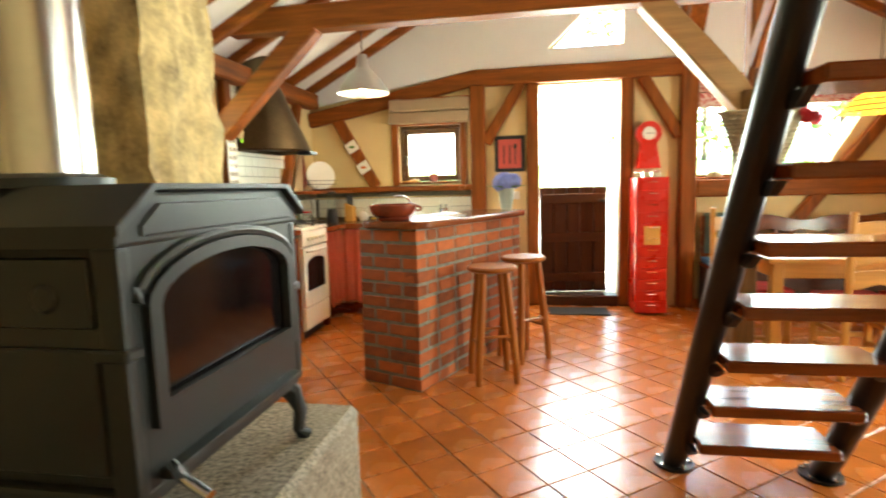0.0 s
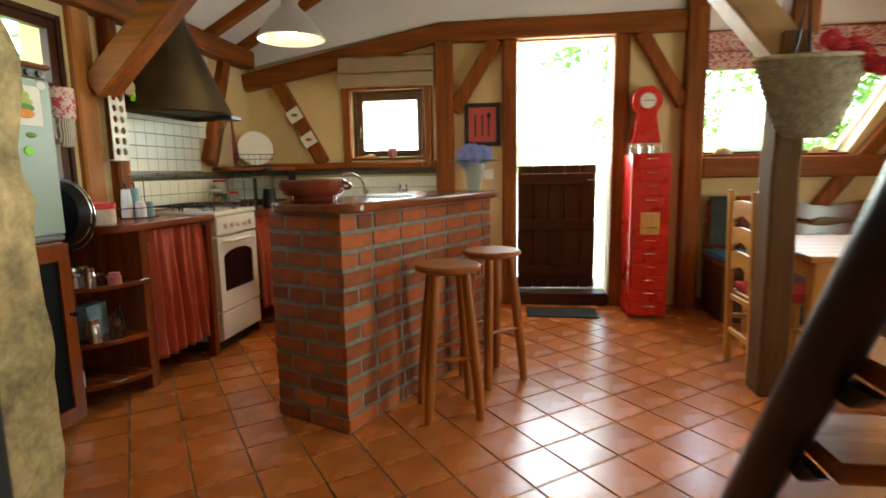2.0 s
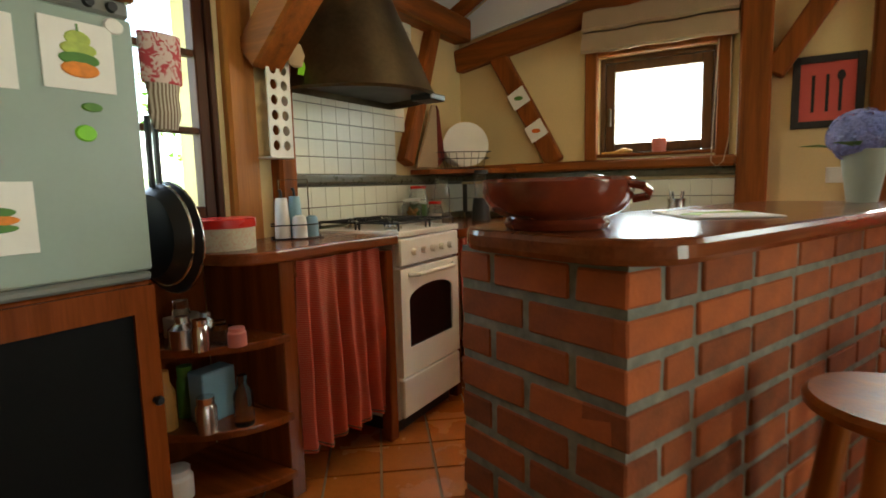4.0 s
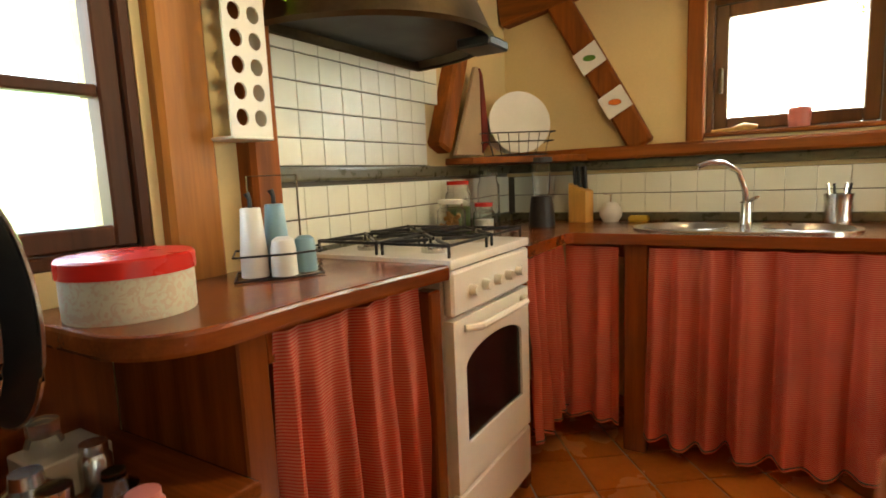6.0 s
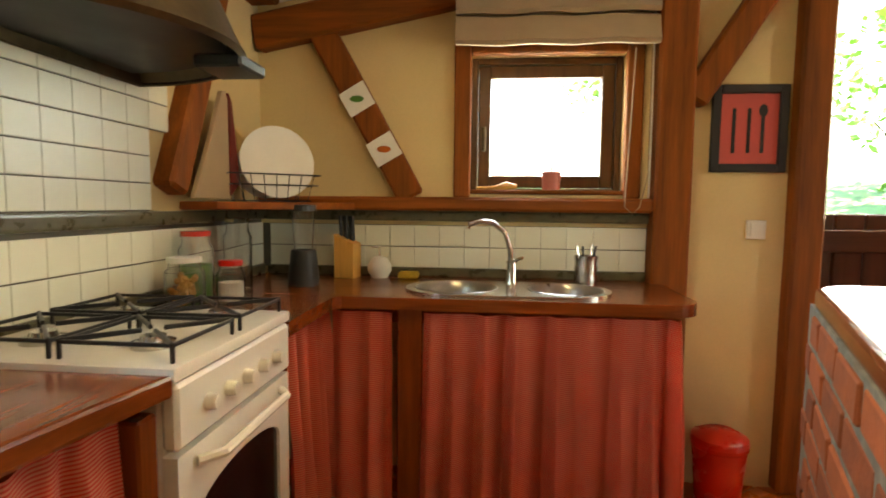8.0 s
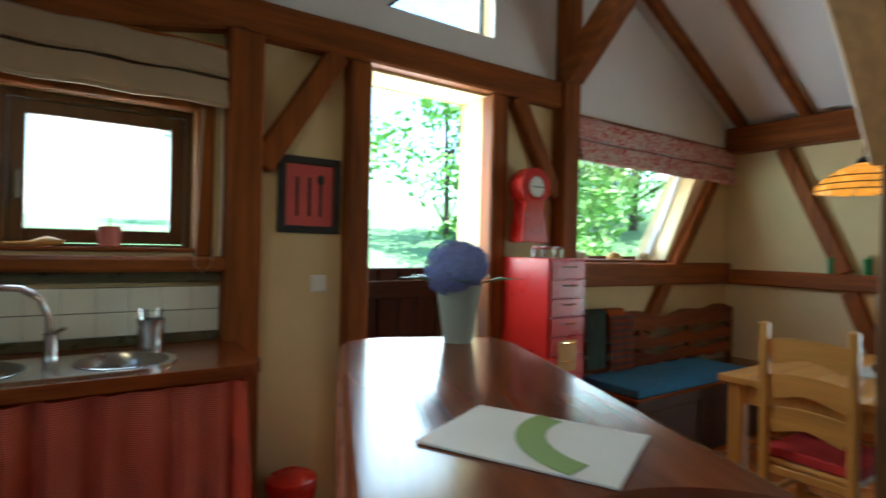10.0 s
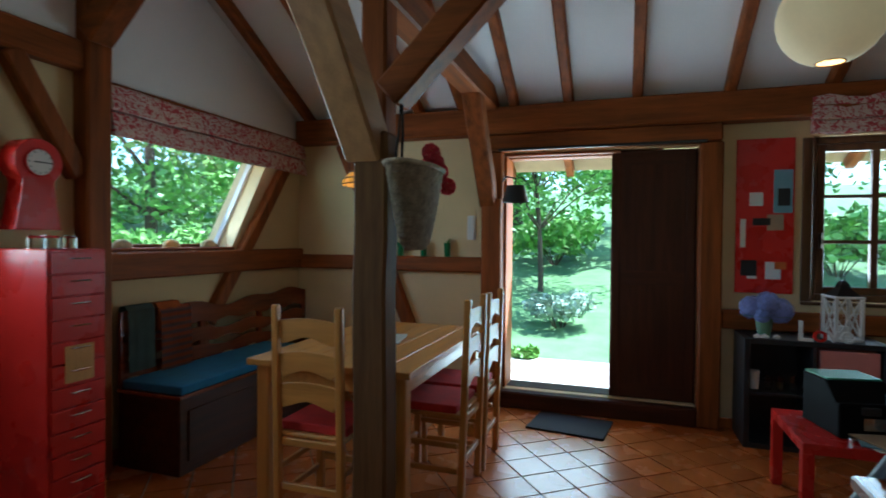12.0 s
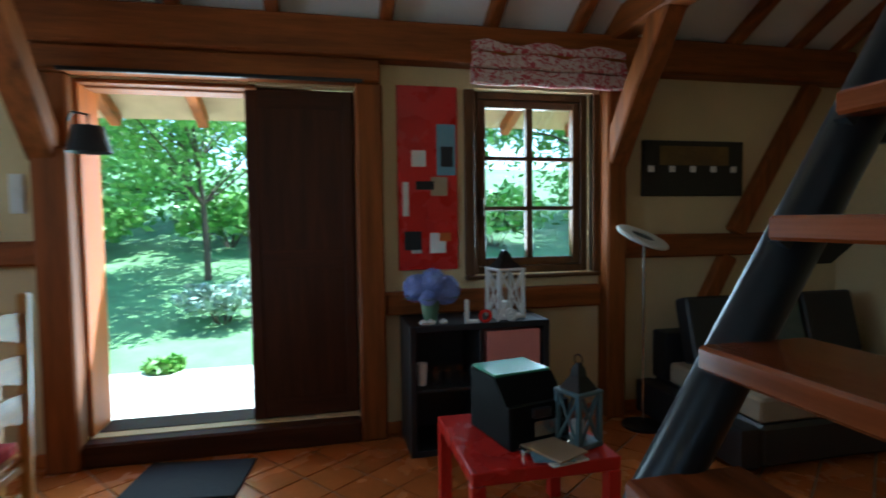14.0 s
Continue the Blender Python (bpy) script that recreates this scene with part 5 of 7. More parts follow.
part("case", prism(outl, -0.05, 0.06, 0.006, m=pose(0, 0, 0, 90)), "red_paint", clock)
part("dial", lathe([(0, 0.006), (0.062, 0.005), (0.064, 0)], seg=32), "paper", clock, "white dial", True).matrix_basis = pose(0, -0.06, 0.325, 90)
part("dial_rim", tube([(0.066 * math.cos(2 * math.pi * k / 32), -0.064, 0.325 + 0.066 * math.sin(2 * math.pi * k / 32)) for k in range(33)], 0.005, 6), "red_paint", clock)
part("hour_hand", box((-0.03, -0.070, 0.322), (0.004, -0.068, 0.328), 0), "black", clock)
part("minute_hand", box((-0.004, -0.072, 0.322), (0.045, -0.070, 0.327), 0), "black", clock)
for k in range(12):
    a = 2 * math.pi * k / 12
    part("hour_mark", box((0.052 * math.cos(a) - 0.002, -0.0685, 0.325 + 0.052 * math.sin(a) - 0.004), (0.052 * math.cos(a) + 0.002, -0.067, 0.325 + 0.052 * math.sin(a) + 0.004), 0), "black", clock)

# ---- dining table, chairs, bench ----
TX0, TX1, TY0, TY1, TZ = 2.13, 3.50, 0.57, 1.45, 0.73
table = thing("dining_table", (0, 0, 0), "yellowish pine dining table with square legs", "table")
for k in range(6):
    w = (TY1 - TY0) / 6
    part("plank", box((TX0, TY0 + k * w + 0.001, TZ - 0.032), (TX1, TY0 + (k + 1) * w - 0.001, TZ), 0.003), "pine_x", table)
for a, b in (((TX0 + 0.06, TY0 + 0.06, TZ - 0.13), (TX1 - 0.06, TY0 + 0.082, TZ - 0.033)), ((TX0 + 0.06, TY1 - 0.082, TZ - 0.13), (TX1 - 0.06, TY1 - 0.06, TZ - 0.033)),
             ((TX0 + 0.06, TY0 + 0.083, TZ - 0.13), (TX0 + 0.082, TY1 - 0.083, TZ - 0.033)), ((TX1 - 0.082, TY0 + 0.083, TZ - 0.13), (TX1 - 0.06, TY1 - 0.083, TZ - 0.033))):
    part("apron", box(a, b, 0.003), "pine_x", table)
for x in (TX0 + 0.035, TX1 - 0.105):
    for y in (TY0 + 0.035, TY1 - 0.105):
        part("leg", box((x, y, 0), (x + 0.07, y + 0.07, TZ - 0.033), 0.006), "pine_z", table)
chair = thing("ladder_back_chair", (2.67, 0.44, 0), "pine ladder-back chair with a red seat cushion", "chair", "chairs round the table")
CW, CH = 0.36, 1.03
for sx in (-1, 1):
    part("back_post", beam((sx * (CW / 2 - 0.018), 0.0, 0), (sx * (CW / 2 - 0.018), -0.03, CH), 0.035, 0.035, (0, 1, 0), 0.006), "pine_z", chair)
    part("leg", beam((sx * (CW / 2 - 0.018), 0.36, 0), (sx * (CW / 2 - 0.018), 0.36, 0.43), 0.038, 0.038, (0, 1, 0), 0.006), "pine_z", chair)
    for z in (0.15, 0.28):
        part("side_rail", beam((sx * (CW / 2 - 0.018), 0.02, z), (sx * (CW / 2 - 0.018), 0.34, z), 0.02, 0.028, bevel=0.004), "pine_y", chair)
for z in (0.20, 0.405):
    part("front_rail", beam((-CW / 2 + 0.037, 0.36, z), (CW / 2 - 0.037, 0.36, z), 0.02, 0.035, bevel=0.004), "pine_x", chair)
    part("back_rail", beam((-CW / 2 + 0.035, -0.004, z), (CW / 2 - 0.035, -0.004, z), 0.02, 0.035, bevel=0.004), "pine_x", chair)
part("seat", box((-CW / 2, -0.0, 0.425), (CW / 2, 0.40, 0.445), 0.006), "pine_x", chair)
cus = box((-CW / 2 + 0.005, 0.022, 0.446), (CW / 2 - 0.005, 0.395, 0.488), 0.018, seg=3)
part("cushion", cus, "red_cloth", chair, "red seat cushion", True)
for z in (0.60, 0.74, 0.89):
    prof_s = [(-CW / 2 + 0.036, 0.0)] + [(x / 10 * (CW / 2 - 0.036), 0.018 * math.cos(x / 10 * math.pi) - 0.018 + 0.0) for x in range(-9, 10, 3)] + [(CW / 2 - 0.036, 0.0)]
    up_s = [(x, 0.062 + 0.022 * (1 - (x / (CW / 2)) ** 2)) for x, _ in prof_s[::-1]]
    part("slat", prism(prof_s + up_s, -0.008, 0.008, 0.003, m=pose(0, -0.012 - (z - 0.45) * 0.022, z, 90)), "pine_x", chair)
copy_thing(chair, pose(3.07, 0.43, 0))
copy_thing(chair, pose(2.0, 1.0, 0, 0, 0, -90))

bench = thing("storage_bench", (0, 0, 0), "dark red-brown carved storage bench along the wall", "bench")
BX0, BX1, BY0, BY1 = 2.24, 4.12, 1.98, 2.46
part("chest", box((BX0, BY0, 0.0), (BX1, BY1 - 0.03, 0.43), 0.006), "dark_x", bench)
part("seat_lid", box((BX0 - 0.015, BY0 - 0.02, 0.431), (BX1, BY1 - 0.035, 0.455), 0.006), "red_wood_x", bench)
for k in range(3):
    x0 = BX0 + 0.06 + k * 0.61
    part("front_panel", box((x0, BY0 - 0.010, 0.07), (x0 + 0.54, BY0 - 0.001, 0.36), 0.006), "dark_x", bench)
for k in range(4):
    x0 = BX0 + 0.02 + k * 0.62
    part("back_post", box((x0, BY1 - 0.03, 0.43), (x0 + 0.06, BY1, 0.87), 0.008), "red_wood_z", bench)
for z, th in ((0.50, 0.085), (0.62, 0.085), (0.75, 0.13)):
    n = 48
    lo = [(BX0 + (BX1 - BX0) * i / n, 0.010 * math.sin(i * 0.9)) for i in range(n + 1)]
    hi = [(x, th + 0.016 * math.sin(i * 0.45 + 1) + (0.02 if th > 0.1 else 0) * math.sin(i * 0.2)) for i, (x, _) in enumerate(lo)]
    part("carved_slat", prism(lo + hi[::-1], 0, 0.022, 0.003, m=pose(0, BY1 - 0.032, z, 90)), "red_wood_x", bench)
tagged(part("seat_cushion", box((BX0 + 0.005, BY0 - 0.01, 0.456), (3.55, BY1 - 0.06, 0.505), 0.02, seg=3), "blue_cloth", smooth=True), "long flat blue cushion on the bench", "cushion")


def throw(name, x0, x1, mt, label, drop):
    """A cloth folded over the bench back."""
    bm = bmesh.new()
    path = [(BY1 - 0.004, 0.72), (BY1 + 0.0, 0.90), (BY1 - 0.015, 0.925), (BY1 - 0.055, 0.925), (BY1 - 0.075, 0.90), (BY1 - 0.085, 0.90 - drop)]
    rows = []
    for i in range(9):
        u = i / 8
        rows.append([bm.verts.new((x0 + (x1 - x0) * u, y + 0.004 * math.sin(i * 1.9) * k / 5, z)) for k, (y, z) in enumerate(path)])
    for a, b in zip(rows, rows[1:]):
        for k in range(len(path) - 1):
            bm.faces.new((a[k], a[k + 1], b[k + 1], b[k]))
    bmesh.ops.solidify(bm, geom=bm.faces[:], thickness=0.012)
    return tagged(part(name, bm, mt, smooth=True), label, "cloth")


throw("folded_cloth", 2.27, 2.46, "green_cloth", "grey-green cloth folded over the bench back", 0.36)
throw("folded_cloth", 2.48, 2.66, "orange_cloth", "orange cloth folded over the bench back", 0.14)
throw("folded_cloth", 2.49, 2.74, cloth_pattern("striped_wool", (0.16, 0.10, 0.09), (0.40, 0.08, 0.02), 7.0, 2), "dark striped cloth folded over the bench back", 0.40).location = (0, -0.014, -0.03)

# ---- blinds ----


def roman_blind(name, a, b, z0, z1, mt, label, folds, proud, category="blind"):
    """A roman blind drawn up into soft folds, from a to b along a wall."""
    a, b = Vector(a), Vector(b)
    d = b - a
    nrm = Vector((d.y, -d.x)).normalized()
    t = thing(name, (0, 0, 0), label, category)
    part("head_rail", beam((a.x, a.y, z1), (b.x, b.y, z1), 0.03, 0.03, bevel=0.003), "timber_x", t)
    h = (z1 - z0) / folds
    for k in range(folds):
        zt, zb = z1 - k * h + 0.012, z1 - (k + 1) * h
        prof = [(0.0, zt), (proud * 0.55 + 0.012 * k, zt - h * 0.18), (proud * 0.75 + 0.012 * k, zt - h * 0.55), (proud + 0.012 * k, zb + h * 0.12), (proud * 0.85 + 0.012 * k, zb), (0.0, zb + 0.015)]
        bm = bmesh.new()
        rows = []
        n = 10
        for i in range(n + 1):
            c = a + d * (i / n)
            wv = 0.005 * math.sin(i * 1.7 + k)
            rows.append([bm.verts.new((c.x + nrm.x * (p + wv), c.y + nrm.y * (p + wv), z + wv * 0.6)) for p, z in prof])
        for r0, r1 in zip(rows, rows[1:]):
            for j in range(len(prof) - 1):
                bm.faces.new((r0[j], r0[j + 1], r1[j + 1], r1[j]))
        bm.faces.new(rows[0])
        bm.faces.new(rows[-1][::-1])
        bmesh.ops.recalc_face_normals(bm, faces=bm.faces[:])
        part("fold", bm, mt, t, smooth=True)
    return t


kb = roman_blind("roman_blind", (-0.79, 2.455), (0.03, 2.455), 1.875, 2.13, "linen", "beige linen roman blind drawn up over the kitchen window", 2, 0.07)
part("pull_cord", tube([(0.0, 2.40, 1.86), (0.005, 2.41, 1.35), (-0.02, 2.42, 1.22), (-0.05, 2.41, 1.19), (-0.08, 2.42, 1.22), (-0.06, 2.41, 1.86)], 0.003, 5), "linen", kb)
roman_blind("roman_blind", (2.205, 2.475), (4.16, 2.475), 1.90, 2.20, "floral", "red and white floral roman blind drawn up over the dining window", 2, 0.06)
roman_blind("roman_blind", (4.10, -1.50), (4.10, -2.47), 2.04, 2.33, "floral", "red and white floral roman blind drawn up over the window", 3, 0.06)
tagged(part("trim", box((0.035, 2.50, 1.26), (0.04, 2.515, 2.2), 0), "white"), "narrow white strip beside the post", "trim", kind="structure")

# ---- on the bar ----
def on_bar(u, w):
    p = ISL @ Vector((u, w, 0))
    return p.x, p.y


BT = BH + 0.047
bowl = thing("clay_bowl", (-0.175, 0.155, BT), "wide glazed red-brown clay bowl", "bowl")
part("bowl", lathe([(0, 0.004), (0.10, 0.0), (0.108, 0.012), (0.10, 0.02), (0.130, 0.035), (0.146, 0.06), (0.150, 0.092), (0.142, 0.098), (0.138, 0.088), (0.134, 0.06), (0.12, 0.035), (0, 0.03)], seg=40), "clay", bowl, smooth=True)
part("handle", tube([(0.143, 0.02, 0.055), (0.17, 0.02, 0.06), (0.176, 0.0, 0.07), (0.17, -0.02, 0.08), (0.145, -0.02, 0.085)], 0.008, 8), "clay", bowl, smooth=True)


def petals(bm, centre, r, n, size, rng):
    """Small four-petalled florets over a ball."""
    for i in range(n):
        z = 1 - 2 * (i + 0.5) / n
        a = i * 2.39996
        d = Vector((math.sqrt(1 - z * z) * math.cos(a), math.sqrt(1 - z * z) * math.sin(a), z))
        c = Vector(centre) + d * r * rng.uniform(0.90, 1.05)
        x = d.orthogonal().normalized()
        y = d.cross(x)
        rot = rng.uniform(0, 1.57)
        m = bm.verts.new(c)
        for k in range(4):
            b0, b1 = rot + k * 1.5708 - 0.6, rot + k * 1.5708 + 0.6
            p0 = bm.verts.new(c + (x * math.cos(b0) + y * math.sin(b0)) * size * 0.8 + d * size * 0.25)
            p1 = bm.verts.new(c + (x * math.cos((b0 + b1) / 2) + y * math.sin((b0 + b1) / 2)) * size * 1.1 + d * size * 0.1)
            p2 = bm.verts.new(c + (x * math.cos(b1) + y * math.sin(b1)) * size * 0.8 + d * size * 0.25)
            bm.faces.new((m, p0, p1, p2))


def leaf_blade(bm, base, tip, width):
    base, tip = Vector(base), Vector(tip)
    d = tip - base
    s = d.cross(Vector((0, 0, 1))).normalized() * width
    mid = base + d * 0.5 + Vector((0, 0, 0.012))
    v = [bm.verts.new(p) for p in (base, mid + s, tip, mid - s)]
    c = bm.verts.new(mid - Vector((0, 0, 0.008)))
    for k in range(4):
        bm.faces.new((v[k], v[(k + 1) % 4], c))


def hydrangea(name, at, label, vase_h, r0, r1, heads, material="blue_flower", vase_mat="vase"):
    """A vase of hydrangea heads."""
    g = thing(name, at, label, "flowers")
    part("vase", lathe([(0, 0.0), (r0, 0.0), (r1, vase_h), (r1 - 0.005, vase_h), (r0 - 0.004, 0.008), (0, 0.008)], seg=28), vase_mat, g, "pale grey-green vase", True)
    lf, st = bmesh.new(), bmesh.new()
    rg = random.Random(3)
    for x, y, z, r in heads:
        hb = bmesh.new()
        bmesh.ops.create_icosphere(hb, subdivisions=2, radius=r * 0.86, matrix=Matrix.Translation((x, y, z)))
        petals(hb, (x, y, z), r, int(170 * (r / 0.09) ** 1.3), 0.016, rg)
        part("bloom", hb, material, g)
        tube([(0, 0, vase_h * 0.5), (x * 0.5, y * 0.5, vase_h + 0.01), (x, y, z)], 0.004, 5, st)
    for a in (0.4, 1.9, 2.9, 4.2, 5.6):
        c, s = math.cos(a), math.sin(a)
        leaf_blade(lf, (c * r1 * 0.7, s * r1 * 0.7, vase_h), (c * (r1 + 0.12), s * (r1 + 0.12), vase_h + 0.02), 0.042)
    part("stems", st, "leaf", g)
    part("leaves", lf, "leaf", g)
    return g


hydrangea("hydrangea_vase", (0.455, 1.325, BT), "blue hydrangea in a grey-green vase on the bar", 0.17, 0.042, 0.068, [(-0.02, 0.0, 0.215, 0.082), (0.055, 0.03, 0.225, 0.06), (-0.05, -0.045, 0.21, 0.055)])
menu = thing("leaflet", (0.072, 0.605, BT), "cream leaflet with a green curve lying on the bar", "leaflet", rz=116)
part("sheet", box((-0.14, -0.105, 0.0), (0.14, 0.105, 0.004), 0.001), "paper", menu)
arc = [(0.02 + 0.16 * math.cos(radians(a)) - 0.14, 0.16 * math.sin(radians(a)) - 0.05) for a in range(-20, 80, 8)]
arc2 = [(0.02 + 0.115 * math.cos(radians(a)) - 0.14, 0.115 * math.sin(radians(a)) - 0.05) for a in range(76, -24, -8)]
part("green_curve", prism(arc + arc2, 0.0045, 0.0055), mat("olive_print", (0.22, 0.33, 0.04), 0.6, var=0.08, bump=0), menu, "green printed curve")

# ---- sink and things round it ----
sink = thing("sink", (0, 0, WZ), "inset steel double sink with a tap", "sink")
rimo = rounded(-0.95, -0.18, 1.975, 2.33, 0.175, 10)
def circle(cx, cy, r, n=36):
    return [(cx + r * math.cos(2 * math.pi * k / n), cy + r * math.sin(2 * math.pi * k / n)) for k in range(n)]


part("rim", slab_with_holes(rimo, [circle(-0.755, 2.15, 0.152), circle(-0.345, 2.15, 0.135)], 0.0005, 0.009), "steel", sink)
M["sink_bowl"] = mat("sink_bowl", (0.42, 0.41, 0.38), 0.3, metal=1.0, var=0.3, scale=6, bump=0.02)
for cx, r in ((-0.755, 0.153), (-0.345, 0.136)):
    part("bowl", lathe([(r + 0.006, 0.0105), (r + 0.002, 0.012), (r - 0.003, 0.007), (r - 0.010, -0.03), (r - 0.018, -0.12), (r * 0.6, -0.145), (0.0, -0.15)], (cx, 2.15, 0), 36), "sink_bowl", sink, "round bowl", True)
    part("drain", lathe([(0, -0.1455), (0.038, -0.1455), (0.042, -0.149), (0, -0.149)], (cx, 2.15, 0), 20), "chrome", sink)
tap = thing("tap", (-0.545, 2.27, WZ + 0.009), "chrome swan-neck kitchen tap", "tap")
part("base", lathe([(0, 0), (0.026, 0), (0.022, 0.02), (0.020, 0.085), (0.024, 0.09), (0.0, 0.10)], seg=20), "chrome", tap, smooth=True)
part("spout", tube([(0, 0, 0.06), (-0.005, -0.01, 0.14), (-0.03, -0.03, 0.21), (-0.08, -0.055, 0.245), (-0.13, -0.075, 0.25), (-0.165, -0.09, 0.238), (-0.17, -0.092, 0.222)], [0.012, 0.012, 0.011, 0.011, 0.011, 0.012, 0.013], 14), "chrome", tap, smooth=True)
part("lever", tube([(0.005, -0.005, 0.09), (0.03, -0.03, 0.105), (0.04, -0.05, 0.11)], 0.007, 8), "chrome", tap, smooth=True)
cutlery = thing("cutlery_pot", (-0.24, 2.36, WZ), "ribbed steel pot of cutlery beside the sink", "pot")
part("pot", lathe([(0, 0), (0.045, 0), (0.048, 0.03), (0.045, 0.05), (0.048, 0.07), (0.045, 0.09), (0.05, 0.12), (0.046, 0.12), (0.042, 0.01), (0, 0.01)], seg=24), "steel", cutlery, smooth=True)
for k, (dx, dy) in enumerate(((-0.03, 0.01), (-0.015, -0.02), (0.02, 0.015), (0.03, -0.01))):
    part("utensil", tube([(dx * 0.5, dy * 0.5, 0.02), (dx * 1.2, dy * 1.2, 0.16)], 0.005, 6), "black_plastic" if k % 2 else "steel", cutlery)
soap = thing("soap_dispenser", (-1.115, 2.43, WZ), "round white soap dispenser with a steel pump", "soap dispenser")
part("body", lathe([(0, 0), (0.035, 0), (0.052, 0.03), (0.052, 0.055), (0.03, 0.088), (0.012, 0.095), (0, 0.095)], seg=24), "white_plastic", soap, smooth=True)
part("pump", tube([(0, 0, 0.094), (0, 0, 0.135), (-0.03, -0.02, 0.135)], 0.005, 8), "chrome", soap)
sponge = tagged(part("sponge", box((-1.03, 2.40, WZ + 0.001), (-0.94, 2.45, WZ + 0.03), 0.008), mat("yellow_sponge", (0.50, 0.33, 0.04), 0.95, var=0.2, scale=60, bump=0.6)), "yellow sponge beside the sink", "sponge")
block = thing("knife_block", (-1.255, 2.415, WZ), "pale wooden knife block with black handled knives", "knife block", rz=-8)
part("block", prism([(-0.045, 0.0), (0.045, 0.0), (0.045, 0.15), (-0.045, 0.19)], -0.045, 0.045, 0.004, m=pose(0, 0, 0, 90)), "beech", block)
for k in range(5):
    part("knife_handle", beam((-0.028 + 0.014 * k, 0.01 * (k % 2), 0.16), (-0.034 + 0.014 * k, 0.012 * (k % 2), 0.27), 0.011, 0.02, (0, 1, 0), 0.003), "black_plastic", block)
blender = thing("hand_blender", (-1.36, 2.16, WZ), "black kitchen machine with a clear beaker", "kitchen machine")
part("motor", lathe([(0, 0), (0.062, 0), (0.058, 0.06), (0.048, 0.14), (0, 0.145)], seg=20, squash=(1, 0.9)), "black_plastic", blender, smooth=True)
part("jug", lathe([(0.036, 0.146), (0.046, 0.29), (0.043, 0.29), (0.033, 0.146)], seg=20), "glass", blender, smooth=True)
part("lid", lathe([(0, 0.292), (0.052, 0.292), (0.05, 0.315), (0, 0.318)], seg=20), "black_plastic", blender)
for x, y, r, h, lid, fill, lab in ((-1.55, 1.66, 0.058, 0.14, "white_plastic", "beech", "clip-top glass jar of wine corks"), (-1.60, 1.81, 0.055, 0.21, "red_paint", "leaf", "tall glass jar with a red lid"),
                                   (-1.46, 1.77, 0.044, 0.12, "red_paint", "paper", "small glass jar with a red lid"), (-1.55, 2.00, 0.050, 0.25, "glass", None, "tall empty glass jar")):
    j = thing("storage_jar", (x, y, WZ), lab, "jar")
    part("glass", lathe([(0, 0), (r, 0.002), (r, h * 0.8), (r * 0.8, h * 0.88), (r * 0.8, h), (r * 0.76, h), (r * 0.76, h * 0.87), (r * 0.94, h * 0.79), (r * 0.94, 0.006), (0, 0.006)], seg=24), "glass", j, smooth=True)
    if fill == "beech":
        rg = random.Random(9)
        cb = bmesh.new()
        for k in range(22):
            a, q = rg.uniform(0, 6.28), rg.uniform(0, r * 0.66)
            p = Vector((math.cos(a) * q, math.sin(a) * q, 0.018 + 0.0036 * k))
            d = Vector((rg.gauss(0, 1), rg.gauss(0, 1), rg.gauss(0, 1))).normalized() * 0.014
            tube([p - d, p + d], 0.009, 7, cb)
        part("corks", cb, "beech", j, "pale wine corks")
    elif fill:
        part("contents", lathe([(0, 0.008), (r * 0.9, 0.008), (r * 0.9, h * 0.55), (0, h * 0.58)], seg=20), fill, j)
    part("lid", lathe([(0, h), (r * 0.86, h), (r * 0.86, h + 0.016), (0, h + 0.018)], seg=24), lid, j)
oil = thing("cruet_stand", (-1.49, 0.715, WW), "wire stand of white and pale blue bottles", "cruet", rz=49.5)
for x, y, h, r, mt in ((-0.055, -0.015, 0.160, 0.032, "white_plastic"), (0.0, 0.035, 0.165, 0.031, "pale_blue"), (0.012, -0.032, 0.092, 0.031, "white_plastic"), (0.065, 0.008, 0.088, 0.028, "pale_blue")):
    tall = [(0, 0), (r, 0), (r * 0.98, h * 0.35), (r * 0.74, h), (r * 0.68, h + 0.004), (0, h + 0.004)]
    short = [(0, 0), (r, 0), (r * 0.95, h * 0.70), (r * 0.82, h * 0.92), (r * 0.5, h), (0, h + 0.001)]
    b = part("bottle", lathe(tall if h > 0.1 else short, (x, y, 0.006), 22), mt, oil, smooth=True)
    if h > 0.1:
        part("pourer", tube([(x, y, h + 0.008), (x, y, h + 0.030), (x - 0.006, y, h + 0.045)], [0.006, 0.005, 0.008], 8), "black_plastic", b)
for z in (0.004, 0.060):
    part("wire_ring", tube([(-0.10, -0.07, z), (0.03, -0.07, z), (0.105, -0.03, z), (0.105, 0.07, z), (-0.10, 0.07, z), (-0.10, -0.07, z)], 0.0028, 6), "black", oil)
part("wire_handle", tube([(-0.06, 0.07, 0.004), (-0.06, 0.07, 0.245), (0.06, 0.07, 0.245), (0.06, 0.07, 0.004)], 0.0028, 6), "brass_dark", oil)
tin = thing("biscuit_tin", (-1.47, 0.345, WW), "round cream tin with a red lid on the worktop", "tin")
part("tin", lathe([(0, 0), (0.108, 0), (0.110, 0.004), (0.110, 0.085), (0, 0.085)], seg=36), floral("dotted_cream", (0.62, 0.57, 0.42), (0.60, 0.46, 0.33), 40), tin, smooth=True)
part("lid", lathe([(0.114, 0.077), (0.114, 0.105), (0.110, 0.109), (0, 0.110), (0, 0.100), (0.111, 0.077)], seg=36), "red_paint", tin, smooth=True)
